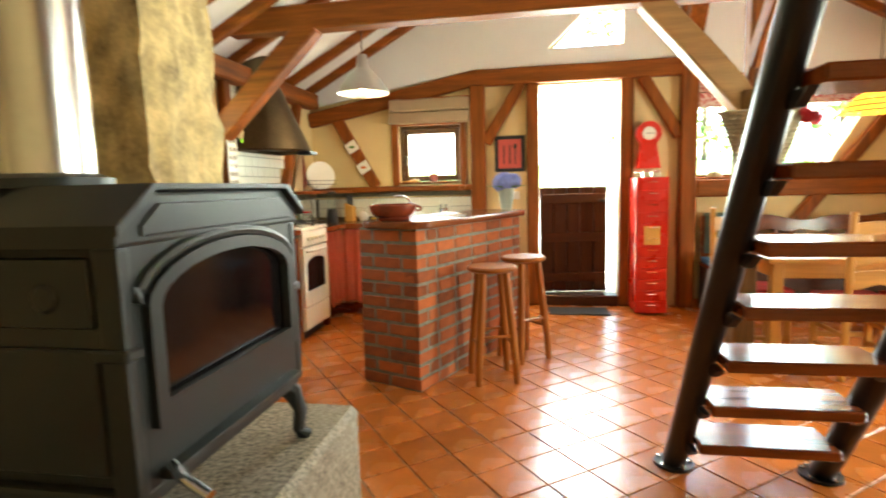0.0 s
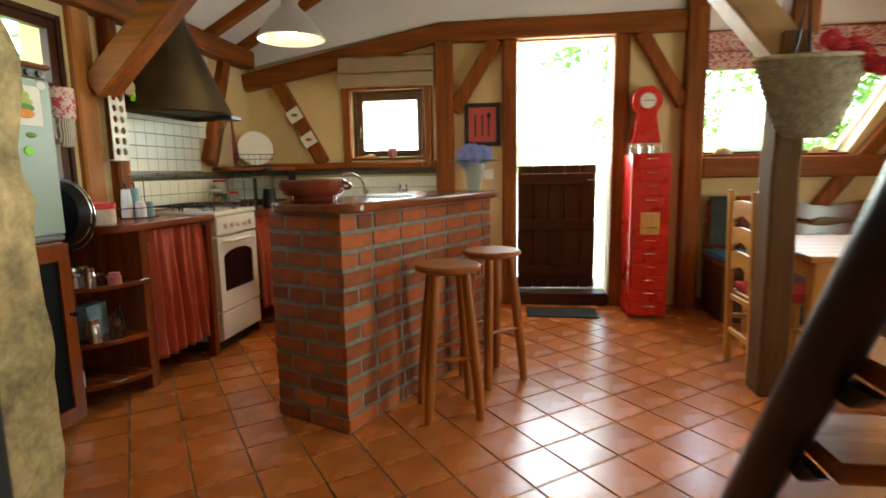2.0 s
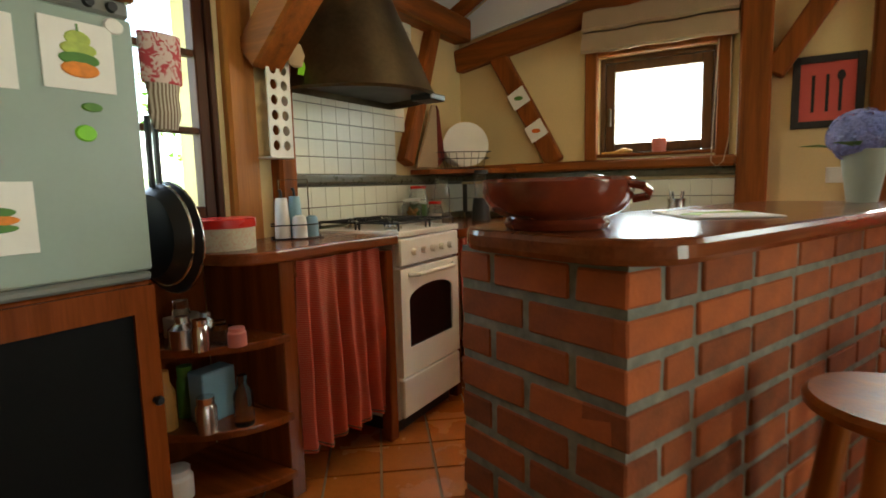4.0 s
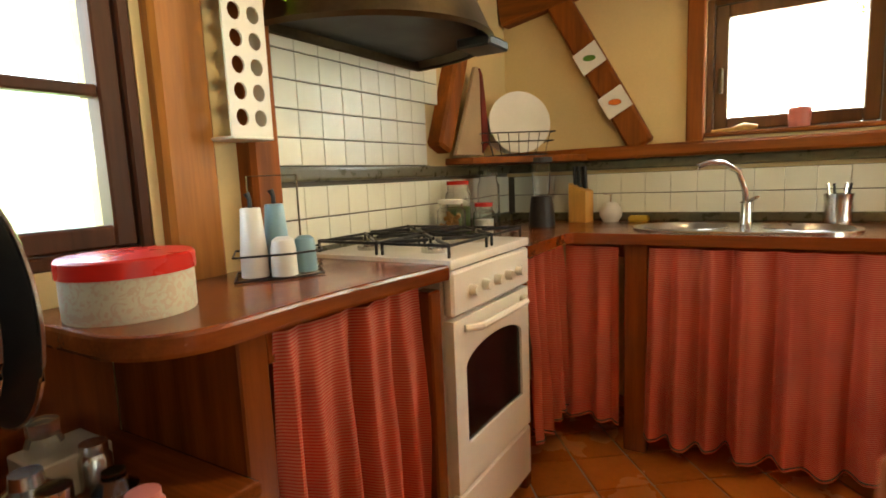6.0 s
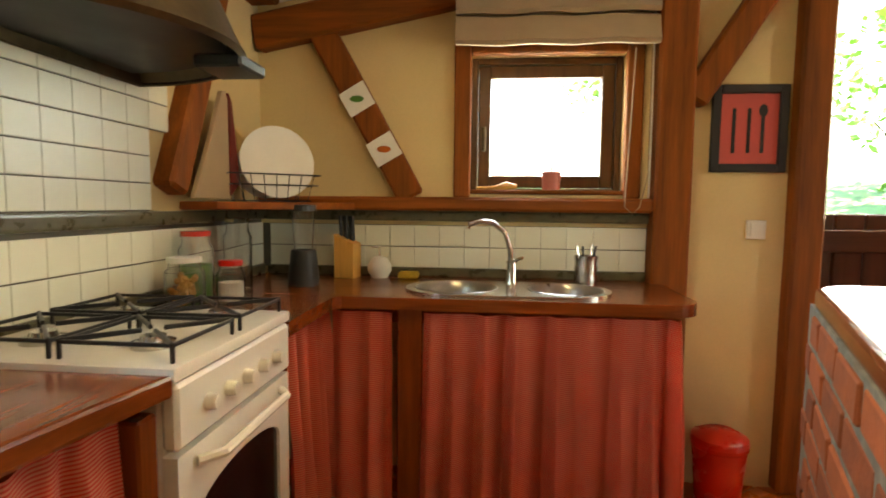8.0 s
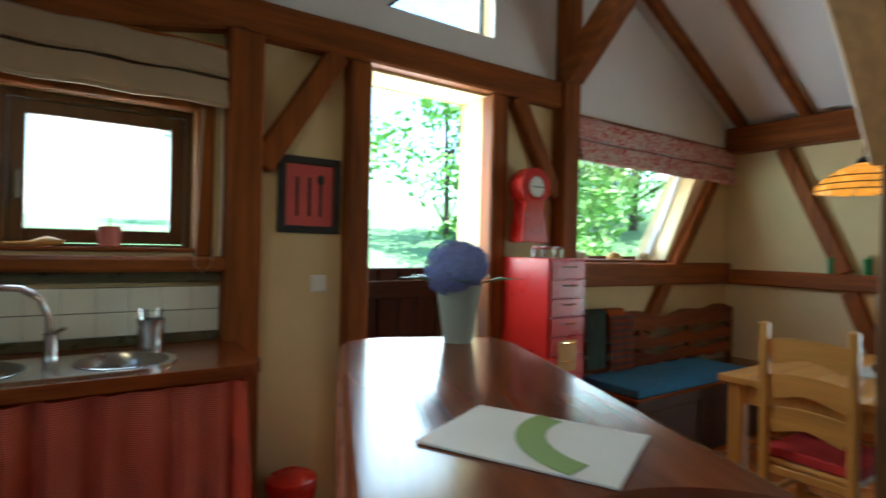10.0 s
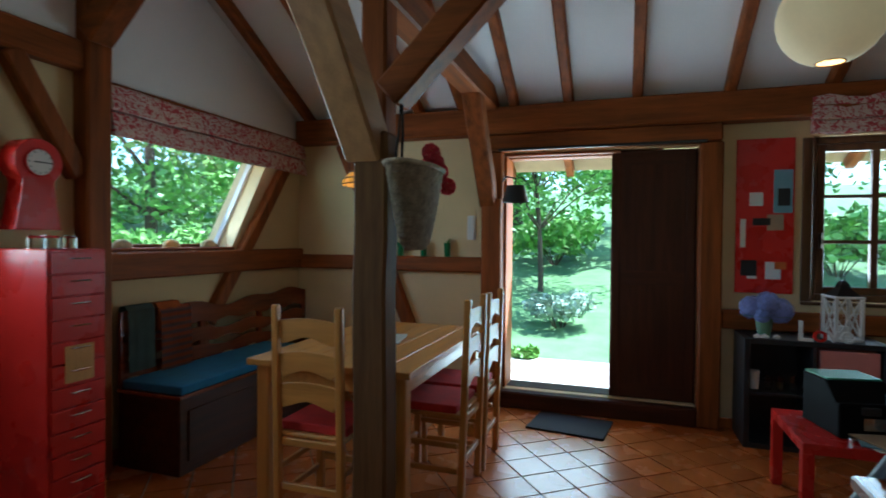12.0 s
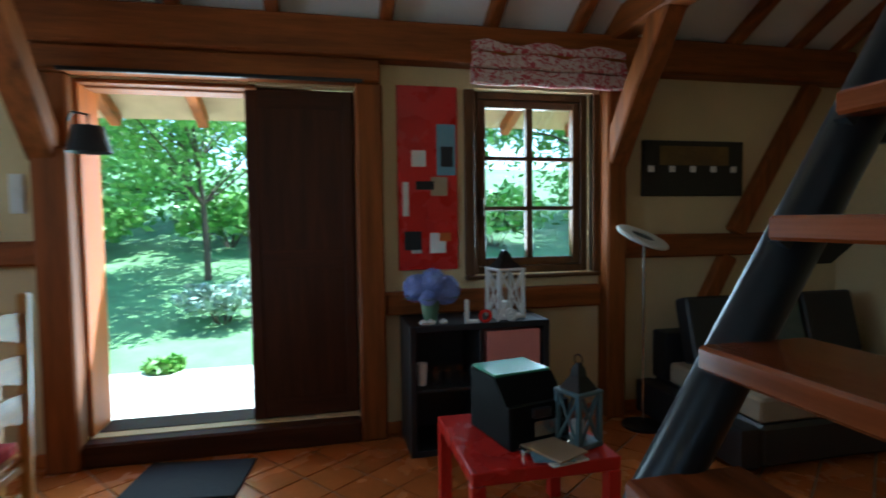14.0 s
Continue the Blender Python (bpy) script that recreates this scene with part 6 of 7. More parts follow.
# on the corner shelves
for x, y, z, r, h, mt, lab in ((-1.42, 0.13, 0.628, 0.045, 0.10, "steel", "steel canister on the corner shelf"), (-1.35, 0.22, 0.628, 0.035, 0.075, "glass", "small jar with a red lid on the corner shelf"),
                               (-1.50, 0.10, 0.343, 0.032, 0.20, "beech", "bottle of amber oil on the corner shelf"), (-1.30, 0.25, 0.343, 0.033, 0.17, "glass", "tall glass bottle on the corner shelf")):
    c = tagged(part("canister", lathe([(0, 0), (r, 0), (r, h * 0.62), (r * 0.55, h * 0.8), (r * 0.5, h), (0, h)], (x, y, z), 18), mt, smooth=True), lab, "canister")
tagged(part("cookbook", box((-1.48, 0.17, 0.343), (-1.40, 0.30, 0.52), 0.004), "pale_blue"), "pale blue-grey box on the corner shelf", "box")
tagged(part("cardboard_box", box((-1.58, 0.16, 0.628), (-1.47, 0.28, 0.70), 0.003), "linen"), "small cardboard box on the corner shelf", "box")
for k, (x, y, z, r, h, mt) in enumerate(((-1.53, 0.20, 0.628, 0.03, 0.13, "glass"), (-1.33, 0.13, 0.628, 0.028, 0.10, "chrome"), (-1.45, 0.24, 0.628, 0.026, 0.09, "steel"), (-1.27, 0.22, 0.628, 0.03, 0.06, "pink"),
                                        (-1.54, 0.20, 0.343, 0.03, 0.18, "leaf"), (-1.36, 0.15, 0.343, 0.034, 0.12, "steel"), (-1.44, 0.08, 0.128, 0.05, 0.10, "white_plastic"))):
    tagged(part("spice_jar", lathe([(0, 0), (r, 0), (r, h * 0.7), (r * 0.8, h * 0.8), (r * 0.85, h * 0.82), (r * 0.85, h), (0, h)], (x, y, z), 16), mt, smooth=True), "small jar crowded on the corner shelf", "jar")
# egg rack beside the tiles
rack = thing("egg_rack", (XW + 0.115, 0.756, 1.265), "white perforated wall rack with a green tag", "wall rack")
hole_rows = [[(-0.045 + 0.055 * c + 0.019 * math.cos(2 * math.pi * k / 12), 0.045 + 0.062 * r + 0.021 * math.sin(2 * math.pi * k / 12)) for k in range(12)] for r in range(6) for c in range(2)]
rb = bmesh.new()
lps = []
for loop in [[(-0.08, 0), (0.045, 0), (0.045, 0.40), (0.02, 0.435), (-0.05, 0.435), (-0.08, 0.40)]] + hole_rows:
    vs = [rb.verts.new((x, y, 0)) for x, y in loop]
    lps += [rb.edges.new((vs[i], vs[(i + 1) % len(vs)])) for i in range(len(vs))]
bmesh.ops.triangle_fill(rb, use_beauty=True, use_dissolve=False, edges=lps)
rr = bmesh.ops.extrude_face_region(rb, geom=rb.faces[:])
for v in [g for g in rr["geom"] if isinstance(g, bmesh.types.BMVert)]:
    v.co.z += 0.006
bmesh.ops.recalc_face_normals(rb, faces=rb.faces[:])
bmesh.ops.transform(rb, matrix=UP_E, verts=rb.verts[:])
part("front", rb, "white_plastic", rack)
part("side", box((-0.09, 0.038, 0.0), (0.0, 0.045, 0.40), 0.002), "white_plastic", rack)
part("base", box((-0.09, -0.08, -0.008), (0.01, 0.045, 0.0), 0.003), "white_plastic", rack)
part("tag", prism([(-0.03, 0), (0.03, 0), (0.015, 0.055), (-0.015, 0.055)], 0, 0.006, 0.001, m=Matrix.Translation((0.012, 0.11, 0.35)) @ UP_E), "green_plastic", rack, "bright green tag")
part("mitten", lathe([(0, 0), (0.03, 0.01), (0.045, 0.06), (0.03, 0.10), (0, 0.11)], (0.03, 0.06, 0.37), 14, squash=(0.4, 1.2)), "linen", rack, "beige cloth pouch", True)
# dish rack in the corner
ledge = tagged(part("corner_ledge", prism([(-1.685, 2.49), (-1.685, 1.86), (-1.57, 1.90), (-1.30, 2.20), (-1.22, 2.45), (-1.22, 2.49)], 1.196, 1.225, 0.005), "timber_x"), "brown corner ledge carrying the dish rack", "shelf")
dish = thing("dish_rack", (-1.49, 2.16, 1.226), "black wire dish rack with plates on the corner ledge", "dish rack", rz=38)
for z, s in ((0.0, 0.13), (0.06, 0.16), (0.10, 0.17)):
    part("wire", tube([(-s, -0.09, z + 0.004), (s, -0.09, z + 0.004), (s, 0.09, z + 0.004), (-s, 0.09, z + 0.004), (-s, -0.09, z + 0.004)], 0.003, 6), "black", dish)
for k in range(7):
    x = -0.12 + 0.04 * k
    part("wire", tube([(x * 1.2, -0.09, 0.10), (x, -0.085, 0.003), (x, 0.085, 0.003), (x * 1.2, 0.09, 0.10)], 0.0022, 5), "black", dish)
for k, (x, r) in enumerate(((-0.01, 0.115), (0.03, 0.145))):
    pb = lathe([(0, 0), (r * 0.6, 0), (r, 0.018), (r, 0.022), (r * 0.6, 0.005), (0, 0.005)], seg=32)
    tagged(part("plate", pb, "white_plastic", smooth=True), "white plate standing in the dish rack", "plate").matrix_basis = dish.matrix_basis @ pose(x, 0.03 - 0.05 * k + 0.04, r + 0.008, 78, 0, 0)
towel = thing("kitchen_towel", (-1.600, 1.99, 1.235), "beige kitchen cloth with a dark red edge hanging in the corner", "cloth", rz=90)
part("cloth", prism([(-0.19, 0.0), (0.05, 0.0), (0.045, 0.36), (0.03, 0.39), (0.005, 0.385), (-0.07, 0.22)], -0.012, 0.006, 0.004, m=UP_N), "linen", towel)
part("edge", prism([(0.052, 0.01), (0.125, 0.06), (0.07, 0.36), (0.048, 0.385)], -0.016, 0.010, 0.004, m=UP_N), mat("wine_red_cloth", (0.16, 0.02, 0.012), 0.95, var=0.3, scale=15, fine=180, bump=0.2), towel, "dark red folded edge")
# pictures pinned on the brace
for k, (x, z) in enumerate(((-1.222, 1.676), (-1.102, 1.46))):
    g = thing("pinned_picture", (x, YN - 0.064, z), "small white card with a picture pinned on the brace", "picture")
    part("card", prism(rect(-0.062, 0.062, -0.056, 0.056), 0, 0.003, m=pose(0, 0, 0, 90, 0, 0) @ pose(0, 0, 0, 0, 0, 30)), "paper", g)
    part("print", lathe([(0, 0.003), (0.022, 0.002), (0.024, 0)], seg=14, squash=(1.3, 0.6)), "orange_cloth" if k else "leaf", g).matrix_basis = pose(0, -0.0035, 0, 90)
# on the kitchen sill
pot = thing("pink_pot", (-0.37, YN + 0.035, 1.292), "small pink pot with a stick on the window sill", "pot")
part("pot", lathe([(0, 0), (0.038, 0), (0.043, 0.075), (0.039, 0.08), (0, 0.08)], seg=22), "pink", pot, smooth=True)
part("stick", tube([(0, 0, 0.08), (0.003, 0, 0.125)], 0.004, 6), "leaf", pot)
tagged(part("sill", box((-0.727, YN - 0.02, 1.272), (-0.068, YN + 0.075, 1.29), 0.004), "timber_x"), "brown window sill", "trim", kind="structure")
tagged(part("wooden_spoon", tube([(-0.70, YN + 0.01, 1.297), (-0.62, YN + 0.015, 1.30), (-0.57, YN + 0.02, 1.308), (-0.52, YN + 0.02, 1.305)], [0.006, 0.008, 0.02, 0.008], 10), "beech", smooth=True), "carved wooden spoon on the window sill", "spoon")
# picture by the door and the switches
pic = thing("framed_picture", (0.432, YN - 0.002, 1.55), "black framed red print of a knife, fork and spoon", "picture")
PW, PH = 0.152, 0.18
for a, b in (((-PW, -0.022, -PH), (-PW + 0.035, 0, PH)), ((PW - 0.035, -0.022, -PH), (PW, 0, PH)), ((-PW + 0.035, -0.022, -PH), (PW - 0.035, 0, -PH + 0.035)), ((-PW + 0.035, -0.022, PH - 0.035), (PW - 0.035, 0, PH))):
    part("frame", box(a, b, 0.003), "black_plastic", pic)
part("mount", box((-PW + 0.035, -0.006, -PH + 0.035), (PW - 0.035, -0.002, PH - 0.035), 0), mat("red_print", (0.55, 0.085, 0.075), 0.6, var=0.08, bump=0.01), pic, "red background")
for x in (-0.06, 0.0, 0.055):
    part("cutlery_shape", box((x - 0.007, -0.0085, -0.10), (x + 0.007, -0.0062, 0.085), 0), "black_plastic", pic)
part("cutlery_shape", lathe([(0, 0.002), (0.022, 0.002), (0.022, 0)], seg=18, squash=(0.8, 1.2)), "black_plastic", pic).matrix_basis = pose(0.055, -0.0062, 0.075, 90)
sw = thing("light_switch", (0.485, YN - 0.001, 1.13), "white square light switch", "switch")
part("plate", box((-0.04, -0.010, -0.04), (0.04, 0, 0.04), 0.004), "white_plastic", sw)
part("rocker", box((-0.025, -0.015, -0.028), (0.025, -0.0105, 0.028), 0.003), "white_plastic", sw)
sw2 = thing("light_switch", (XE - 0.001, 0.865, 1.43), "tall white switch panel", "switch")
part("plate", box((-0.010, -0.035, -0.10), (0, 0.035, 0.10), 0.004), "white_plastic", sw2)
for k in range(3):
    part("rocker", box((-0.015, -0.022, -0.085 + 0.062 * k), (-0.0105, 0.022, -0.04 + 0.062 * k), 0.003), "white_plastic", sw2)
binn = thing("waste_bin", (0.325, 2.37, 0), "small red plastic bin with a swing lid", "bin")
part("bin", lathe([(0, 0), (0.085, 0), (0.105, 0.24), (0.11, 0.245), (0.11, 0.26), (0, 0.262)], seg=28), "red_paint", binn, smooth=True)
part("lid", lathe([(0.112, 0.262), (0.108, 0.285), (0.06, 0.31), (0, 0.315)], seg=28), "red_paint", binn, smooth=True)
# mats
tagged(part("doormat", box((0.81, 2.03, 0.001), (1.37, 2.32, 0.014), 0.004), "mat_dark"), "dark doormat at the stable door", "doormat")
dm = tagged(part("doormat", box((-0.20, -0.27, 0.001), (0.20, 0.27, 0.014), 0.004), "mat_dark"), "dark doormat at the garden door", "doormat")
dm.matrix_basis = pose(3.85, 0.02, 0, 0, 0, -8)

# ---- basket on the post ----
bas = thing("hanging_basket", (2.03, 0.51, 1.285), "woven wicker wall basket with red flowers hung on the post", "basket")
wb = bmesh.new()
lev = [(0.07, 0.0), (0.10, 0.012), (0.125, 0.04), (0.16, 0.12), (0.195, 0.22), (0.225, 0.31), (0.235, 0.345)]
rings = []
for j in range(41):
    z = 0.345 * j / 40
    r = np.interp(z, [q[1] for q in lev], [q[0] for q in lev])
    rings.append([wb.verts.new(((r + 0.005 * math.sin(j * 2.2) + 0.003 * (-1) ** (k + j)) * math.cos(2 * math.pi * k / 48), 0.40 * (r + 0.004 * (-1) ** (k + j // 2)) * math.sin(2 * math.pi * k / 48), z)) for k in range(48)])
for a, b in zip(rings, rings[1:]):
    for k in range(48):
        wb.faces.new((a[k], a[(k + 1) % 48], b[(k + 1) % 48], b[k]))
wb.faces.new(rings[0][::-1])
bmesh.ops.solidify(wb, geom=wb.faces[:], thickness=0.008)
part("weave", wb, "wicker", bas)
part("rim", tube([(0.238 * math.cos(2 * math.pi * k / 40), 0.096 * math.sin(2 * math.pi * k / 40), 0.347) for k in range(41)], 0.010, 8), "wicker", bas, smooth=True)
part("strap", tube([(-0.04, 0.085, 0.33), (-0.02, 0.07, 0.50), (0.0, 0.07, 0.72), (0.02, 0.07, 0.50), (0.04, 0.085, 0.33)], 0.007, 6), "black", bas)
M["red_flower"] = mat("red_petals", (0.62, 0.03, 0.05), 0.7, var=0.35, scale=30, island=0.5, bump=0.05)
fl = bmesh.new()
rg = random.Random(8)
for k in range(7):
    c = (0.05 + 0.036 * k, -0.03 + rg.uniform(-0.03, 0.02), 0.40 + rg.uniform(-0.02, 0.02) - 0.0035 * k * k)
    petals(fl, c, 0.032, 26, 0.022, rg)
part("blossom", fl, "red_flower", bas, "red and pink artificial flowers")

# ---- dining corner details ----
for k, x in enumerate((2.40, 2.78, 3.12)):
    f = thing("shell_ornament", (x, YN + 0.06, 1.263), "ribbed shell ornament on the window sill", "ornament")
    part("shell", lathe([(0.0, 0.055), (0.03, 0.05), (0.06, 0.032), (0.075, 0.0), (0.07, 0.0), (0.055, 0.028), (0.0, 0.048)], seg=26, squash=(1, 0.55)), ("wicker", "beech", "stone")[k], f, smooth=True)
    part("base", box((-0.04, -0.02, 0), (0.04, 0.02, 0.008), 0.003), "black_plastic", f)
M["green_glass"] = mat("green_glass", (0.03, 0.16, 0.05), 0.2, var=0.1, bump=0)
for k, y in enumerate((1.06, 1.27, 1.48, 1.70)):
    pv = thing("wall_vase", (XE - 0.045, y, 1.19), "small green glass with a leaf on the rail", "vase")
    part("bottle", lathe([(0, 0), (0.024, 0), (0.028, 0.09), (0.030, 0.115), (0.024, 0.115), (0, 0.02)], seg=14), M["green_glass"], pv, smooth=True)
    lb = bmesh.new()
    leaf_blade(lb, (0, 0, 0.08), (-0.01, 0.03, 0.16), 0.018)
    leaf_blade(lb, (0, 0, 0.08), (-0.02, -0.03, 0.15), 0.018)
    part("leaves", lb, "leaf", pv)
nap = thing("place_mat", (2.85, 1.02, TZ + 0.001), "striped cloth place mat on the table", "place mat", rz=12)
part("cloth", box((-0.15, -0.11, 0), (0.15, 0.11, 0.006), 0.002), cloth_pattern("striped_linen", (0.70, 0.66, 0.56), (0.30, 0.38, 0.34), 14.0, 0), nap)
part("bowl", lathe([(0, 0.006), (0.03, 0.006), (0.045, 0.035), (0.042, 0.035), (0.026, 0.010), (0, 0.010)], (0.04, 0.0, 0), 20), "clay", nap, "small brown bowl", True)

# ---- east wall: notice board, shelf, lantern, low table ----
board = thing("notice_board", (XE - 0.002, -1.26, 0.975), "tall red magnetic notice board with notes and photos", "notice board")
part("panel", box((-0.018, -0.18, 0), (0, 0.18, 1.08), 0.004), "red_paint", board)
for y, z, w, h, mt in ((-0.110, 0.56, 0.115, 0.30, "pale_blue"), (0.055, 0.61, 0.085, 0.095, "paper"), (0.135, 0.32, 0.035, 0.20, "paper"), (-0.065, 0.44, 0.10, 0.11, "linen"), (0.02, 0.475, 0.11, 0.05, "black_plastic"), (0.095, 0.12, 0.10, 0.11, "black_plastic"), (0.075, 0.10, 0.06, 0.05, "paper"), (-0.055, 0.10, 0.095, 0.12, "paper"), (-0.10, 0.17, 0.07, 0.05, "orange_cloth"), (-0.115, 0.61, 0.075, 0.12, "black_plastic")):
    q = part("note", box((-0.0215 - 0.0004 * (z * 10 % 5), y - w / 2, z), (-0.0185, y + w / 2, z + h), 0), mt, board)
shelf = thing("cube_shelf", (XE - 0.02, -1.475, 0), "black cube shelf with four compartments", "shelf")
CWD, CHT, CDP = 0.79, 0.71, 0.36
for a, b in (((-CDP, -CWD / 2, 0), (0, -CWD / 2 + 0.035, CHT)), ((-CDP, CWD / 2 - 0.035, 0), (0, CWD / 2, CHT)), ((-CDP, -CWD / 2 + 0.035, CHT - 0.035), (0, CWD / 2 - 0.035, CHT)), ((-CDP, -CWD / 2 + 0.035, 0.0), (0, CWD / 2 - 0.035, 0.035)),
             ((-CDP + 0.004, -0.01, 0.035), (0, 0.01, CHT - 0.035)), ((-CDP + 0.006, -CWD / 2 + 0.035, CHT / 2 - 0.01), (0, -0.01, CHT / 2 + 0.01)), ((-CDP + 0.006, 0.01, CHT / 2 - 0.01), (0, CWD / 2 - 0.035, CHT / 2 + 0.01))):
    part("board", box(a, b, 0.003), "black_plastic", shelf)
part("back", box((-0.008, -CWD / 2 + 0.035, 0.035), (-0.001, CWD / 2 - 0.035, CHT - 0.035), 0), "black_plastic", shelf)
sx0 = XE - 0.02 - CDP
tagged(part("storage_box", box((sx0 + 0.01, -1.475 - 0.345, CHT / 2 + 0.011), (sx0 + 0.33, -1.475 - 0.03, CHT - 0.05), 0.006), mat("pink_box", (0.66, 0.25, 0.20), 0.7, var=0.06, bump=0.03)), "pink storage box in the shelf", "box")
tagged(part("storage_box", box((sx0 + 0.01, -1.475 - 0.345, 0.037), (sx0 + 0.33, -1.475 - 0.03, 0.30), 0.006), "black_plastic"), "dark storage box in the shelf", "box")
for k, (y, r, h) in enumerate(((-1.16, 0.03, 0.12), (-1.24, 0.028, 0.09), (-1.31, 0.028, 0.09), (-1.38, 0.028, 0.10))):
    tagged(part("glass_tumbler", lathe([(0, 0), (r * 0.8, 0), (r, h), (r - 0.003, h), (r * 0.75, 0.006), (0, 0.006)], (sx0 + 0.10, y, CHT / 2 + 0.0105), 18), "glass" if k else "paper", smooth=True), "small tumbler in the shelf", "tumbler")
hydrangea("hydrangea_pot", (sx0 + 0.12, -1.215, CHT), "blue hydrangea in a green pot on the black shelf", 0.12, 0.035, 0.055, [(0.0, 0.075, 0.19, 0.072), (0.0, -0.085, 0.175, 0.080), (-0.035, -0.01, 0.225, 0.070), (-0.05, 0.02, 0.15, 0.05)], vase_mat=mat("green_pot", (0.16, 0.27, 0.15), 0.4, var=0.15, bump=0.02))
for k, (y, r) in enumerate(((-1.16, 0.022), (-1.20, 0.026), (-1.27, 0.02))):
    tagged(part("white_pebble", lathe([(0, 0), (r, 0.004), (r * 1.1, 0.016), (0, 0.032)], (sx0 + 0.035, y, CHT), 14), "paper", smooth=True), "white ornament on the black shelf", "ornament")
font_letters = thing("love_sign", (sx0 + 0.02, -1.375, CHT + 0.001), "white wooden letters that spell love", "sign", rz=-90)
for ch, x, s in (("L", 0.0, 0.185), ("o", 0.085, 0.15), ("v", 0.165, 0.15), ("e", 0.235, 0.15)):
    cu = bpy.data.curves.new("letter", "FONT")
    cu.body, cu.size, cu.extrude, cu.bevel_depth = ch, s, 0.009, 0.001
    tmp = bpy.data.objects.new("tmp", cu)
    scene.collection.objects.link(tmp)
    bpy.context.view_layer.update()
    me = bpy.data.meshes.new_from_object(tmp.evaluated_get(bpy.context.evaluated_depsgraph_get()))
    bpy.data.objects.remove(tmp)
    me.materials.clear()
    me.materials.append(M["red_paint"] if ch == "o" else M["paper"])
    lo = new("letter", me)
    lo.parent = font_letters
    lo.matrix_basis = pose(x, 0, 0.0, 90)
    if ch == "o":
        lo["label"] = "red letter"


def lantern(at, w, h, mt, label, rz=0):
    """A four-sided wooden lantern with crossed bars and a roof."""
    g = thing("lantern", at, label, "lantern", rz=rz)
    part("base", box((-w / 2 - 0.012, -w / 2 - 0.012, 0), (w / 2 + 0.012, w / 2 + 0.012, 0.02), 0.004), mt, g)
    for sx in (-1, 1):
        for sy in (-1, 1):
            part("post", box((sx * w / 2 - 0.010, sy * w / 2 - 0.010, 0.02), (sx * w / 2 + 0.010, sy * w / 2 + 0.010, h), 0.003), mt, g)
    for k in range(4):
        m4 = pose(0, 0, 0, 0, 0, 90 * k)
        for a, b in (((-w / 2 + 0.01, -w / 2, 0.025), (w / 2 - 0.01, -w / 2, h - 0.01)), ((w / 2 - 0.01, -w / 2, 0.025), (-w / 2 + 0.01, -w / 2, h - 0.01))):
            part("cross_bar", beam(m4 @ Vector(a), m4 @ Vector(b), 0.010, 0.010, (1, 0, 0.3) if k % 2 else (0, 1, 0), 0.002), mt, g)
        part("pane", box((-w / 2 + 0.01, -0.0015, 0.02), (w / 2 - 0.01, 0.0015, h), 0), "pane", g).matrix_basis = m4 @ pose(0, -w / 2 + 0.012, 0)
    part("top", box((-w / 2 - 0.012, -w / 2 - 0.012, h), (w / 2 + 0.012, w / 2 + 0.012, h + 0.015), 0.004), mt, g)
    part("roof", lathe([(w * 0.66, h + 0.015), (w * 0.28, h + 0.065), (w * 0.24, h + 0.09), (w * 0.12, h + 0.11), (0, h + 0.115)], seg=4), "black", g, "dark metal roof").matrix_basis = pose(0, 0, 0, 0, 0, 45)
    part("ring", tube([(0.02 * math.cos(k * 0.524), 0, h + 0.125 + 0.02 * math.sin(k * 0.524)) for k in range(13)], 0.003, 6), "black", g)
    part("candle", lathe([(0, 0.02), (w * 0.22, 0.02), (w * 0.22, 0.09), (0, 0.092)], seg=16), "paper", g, "white candle")
    return g


lantern((sx0 + 0.15, -1.66, CHT), 0.15, 0.27, "paper", "white wooden lantern with a dark metal roof on the shelf", 10)
low = thing("low_table", (3.04, -1.40, 0), "bright red low square table", "table")
part("top", box((-0.28, -0.28, 0.36), (0.28, 0.28, 0.41), 0.004), "red_paint", low)
for sx in (-1, 1):
    for sy in (-1, 1):
        part("leg", box((sx * 0.28 - (0.05 if sx > 0 else 0), sy * 0.28 - (0.05 if sy > 0 else 0), 0), (sx * 0.28 + (0.05 if sx < 0 else 0), sy * 0.28 + (0.05 if sy < 0 else 0), 0.36), 0.003), "red_paint", low)
mach = thing("coffee_machine", (3.06, -1.40, 0.411), "bulky black coffee machine with a green top", "coffee machine", rz=12)
mach.matrix_basis = mach.matrix_basis @ Matrix.Diagonal((1.25, 1.35, 0.82, 1))
part("body", prism([(-0.12, 0.0), (0.13, 0.0), (0.13, 0.30), (-0.03, 0.30), (-0.10, 0.20), (-0.12, 0.20)], -0.10, 0.10, 0.008, m=pose(0, 0, 0, 90)), "black_matte", mach)
part("top", box((-0.03, -0.095, 0.301), (0.13, 0.095, 0.315), 0.005), mat("green_lid", (0.12, 0.42, 0.26), 0.25, var=0.1, bump=0.02), mach, "glossy green lid")
part("tray", box((-0.165, -0.08, 0.0), (-0.121, 0.08, 0.025), 0.004), "steel", mach)
part("spout", box((-0.135, -0.03, 0.14), (-0.118, 0.03, 0.185), 0.004), "black_plastic", mach)
part("badge", box((-0.1235, -0.06, 0.05), (-0.1205, 0.02, 0.12), 0), "steel", mach)
lantern((2.90, -1.58, 0.411), 0.11, 0.20, mat("teal_paint", (0.12, 0.20, 0.22), 0.5, var=0.2, bump=0.05), "small grey-blue lantern on the red table", 20)
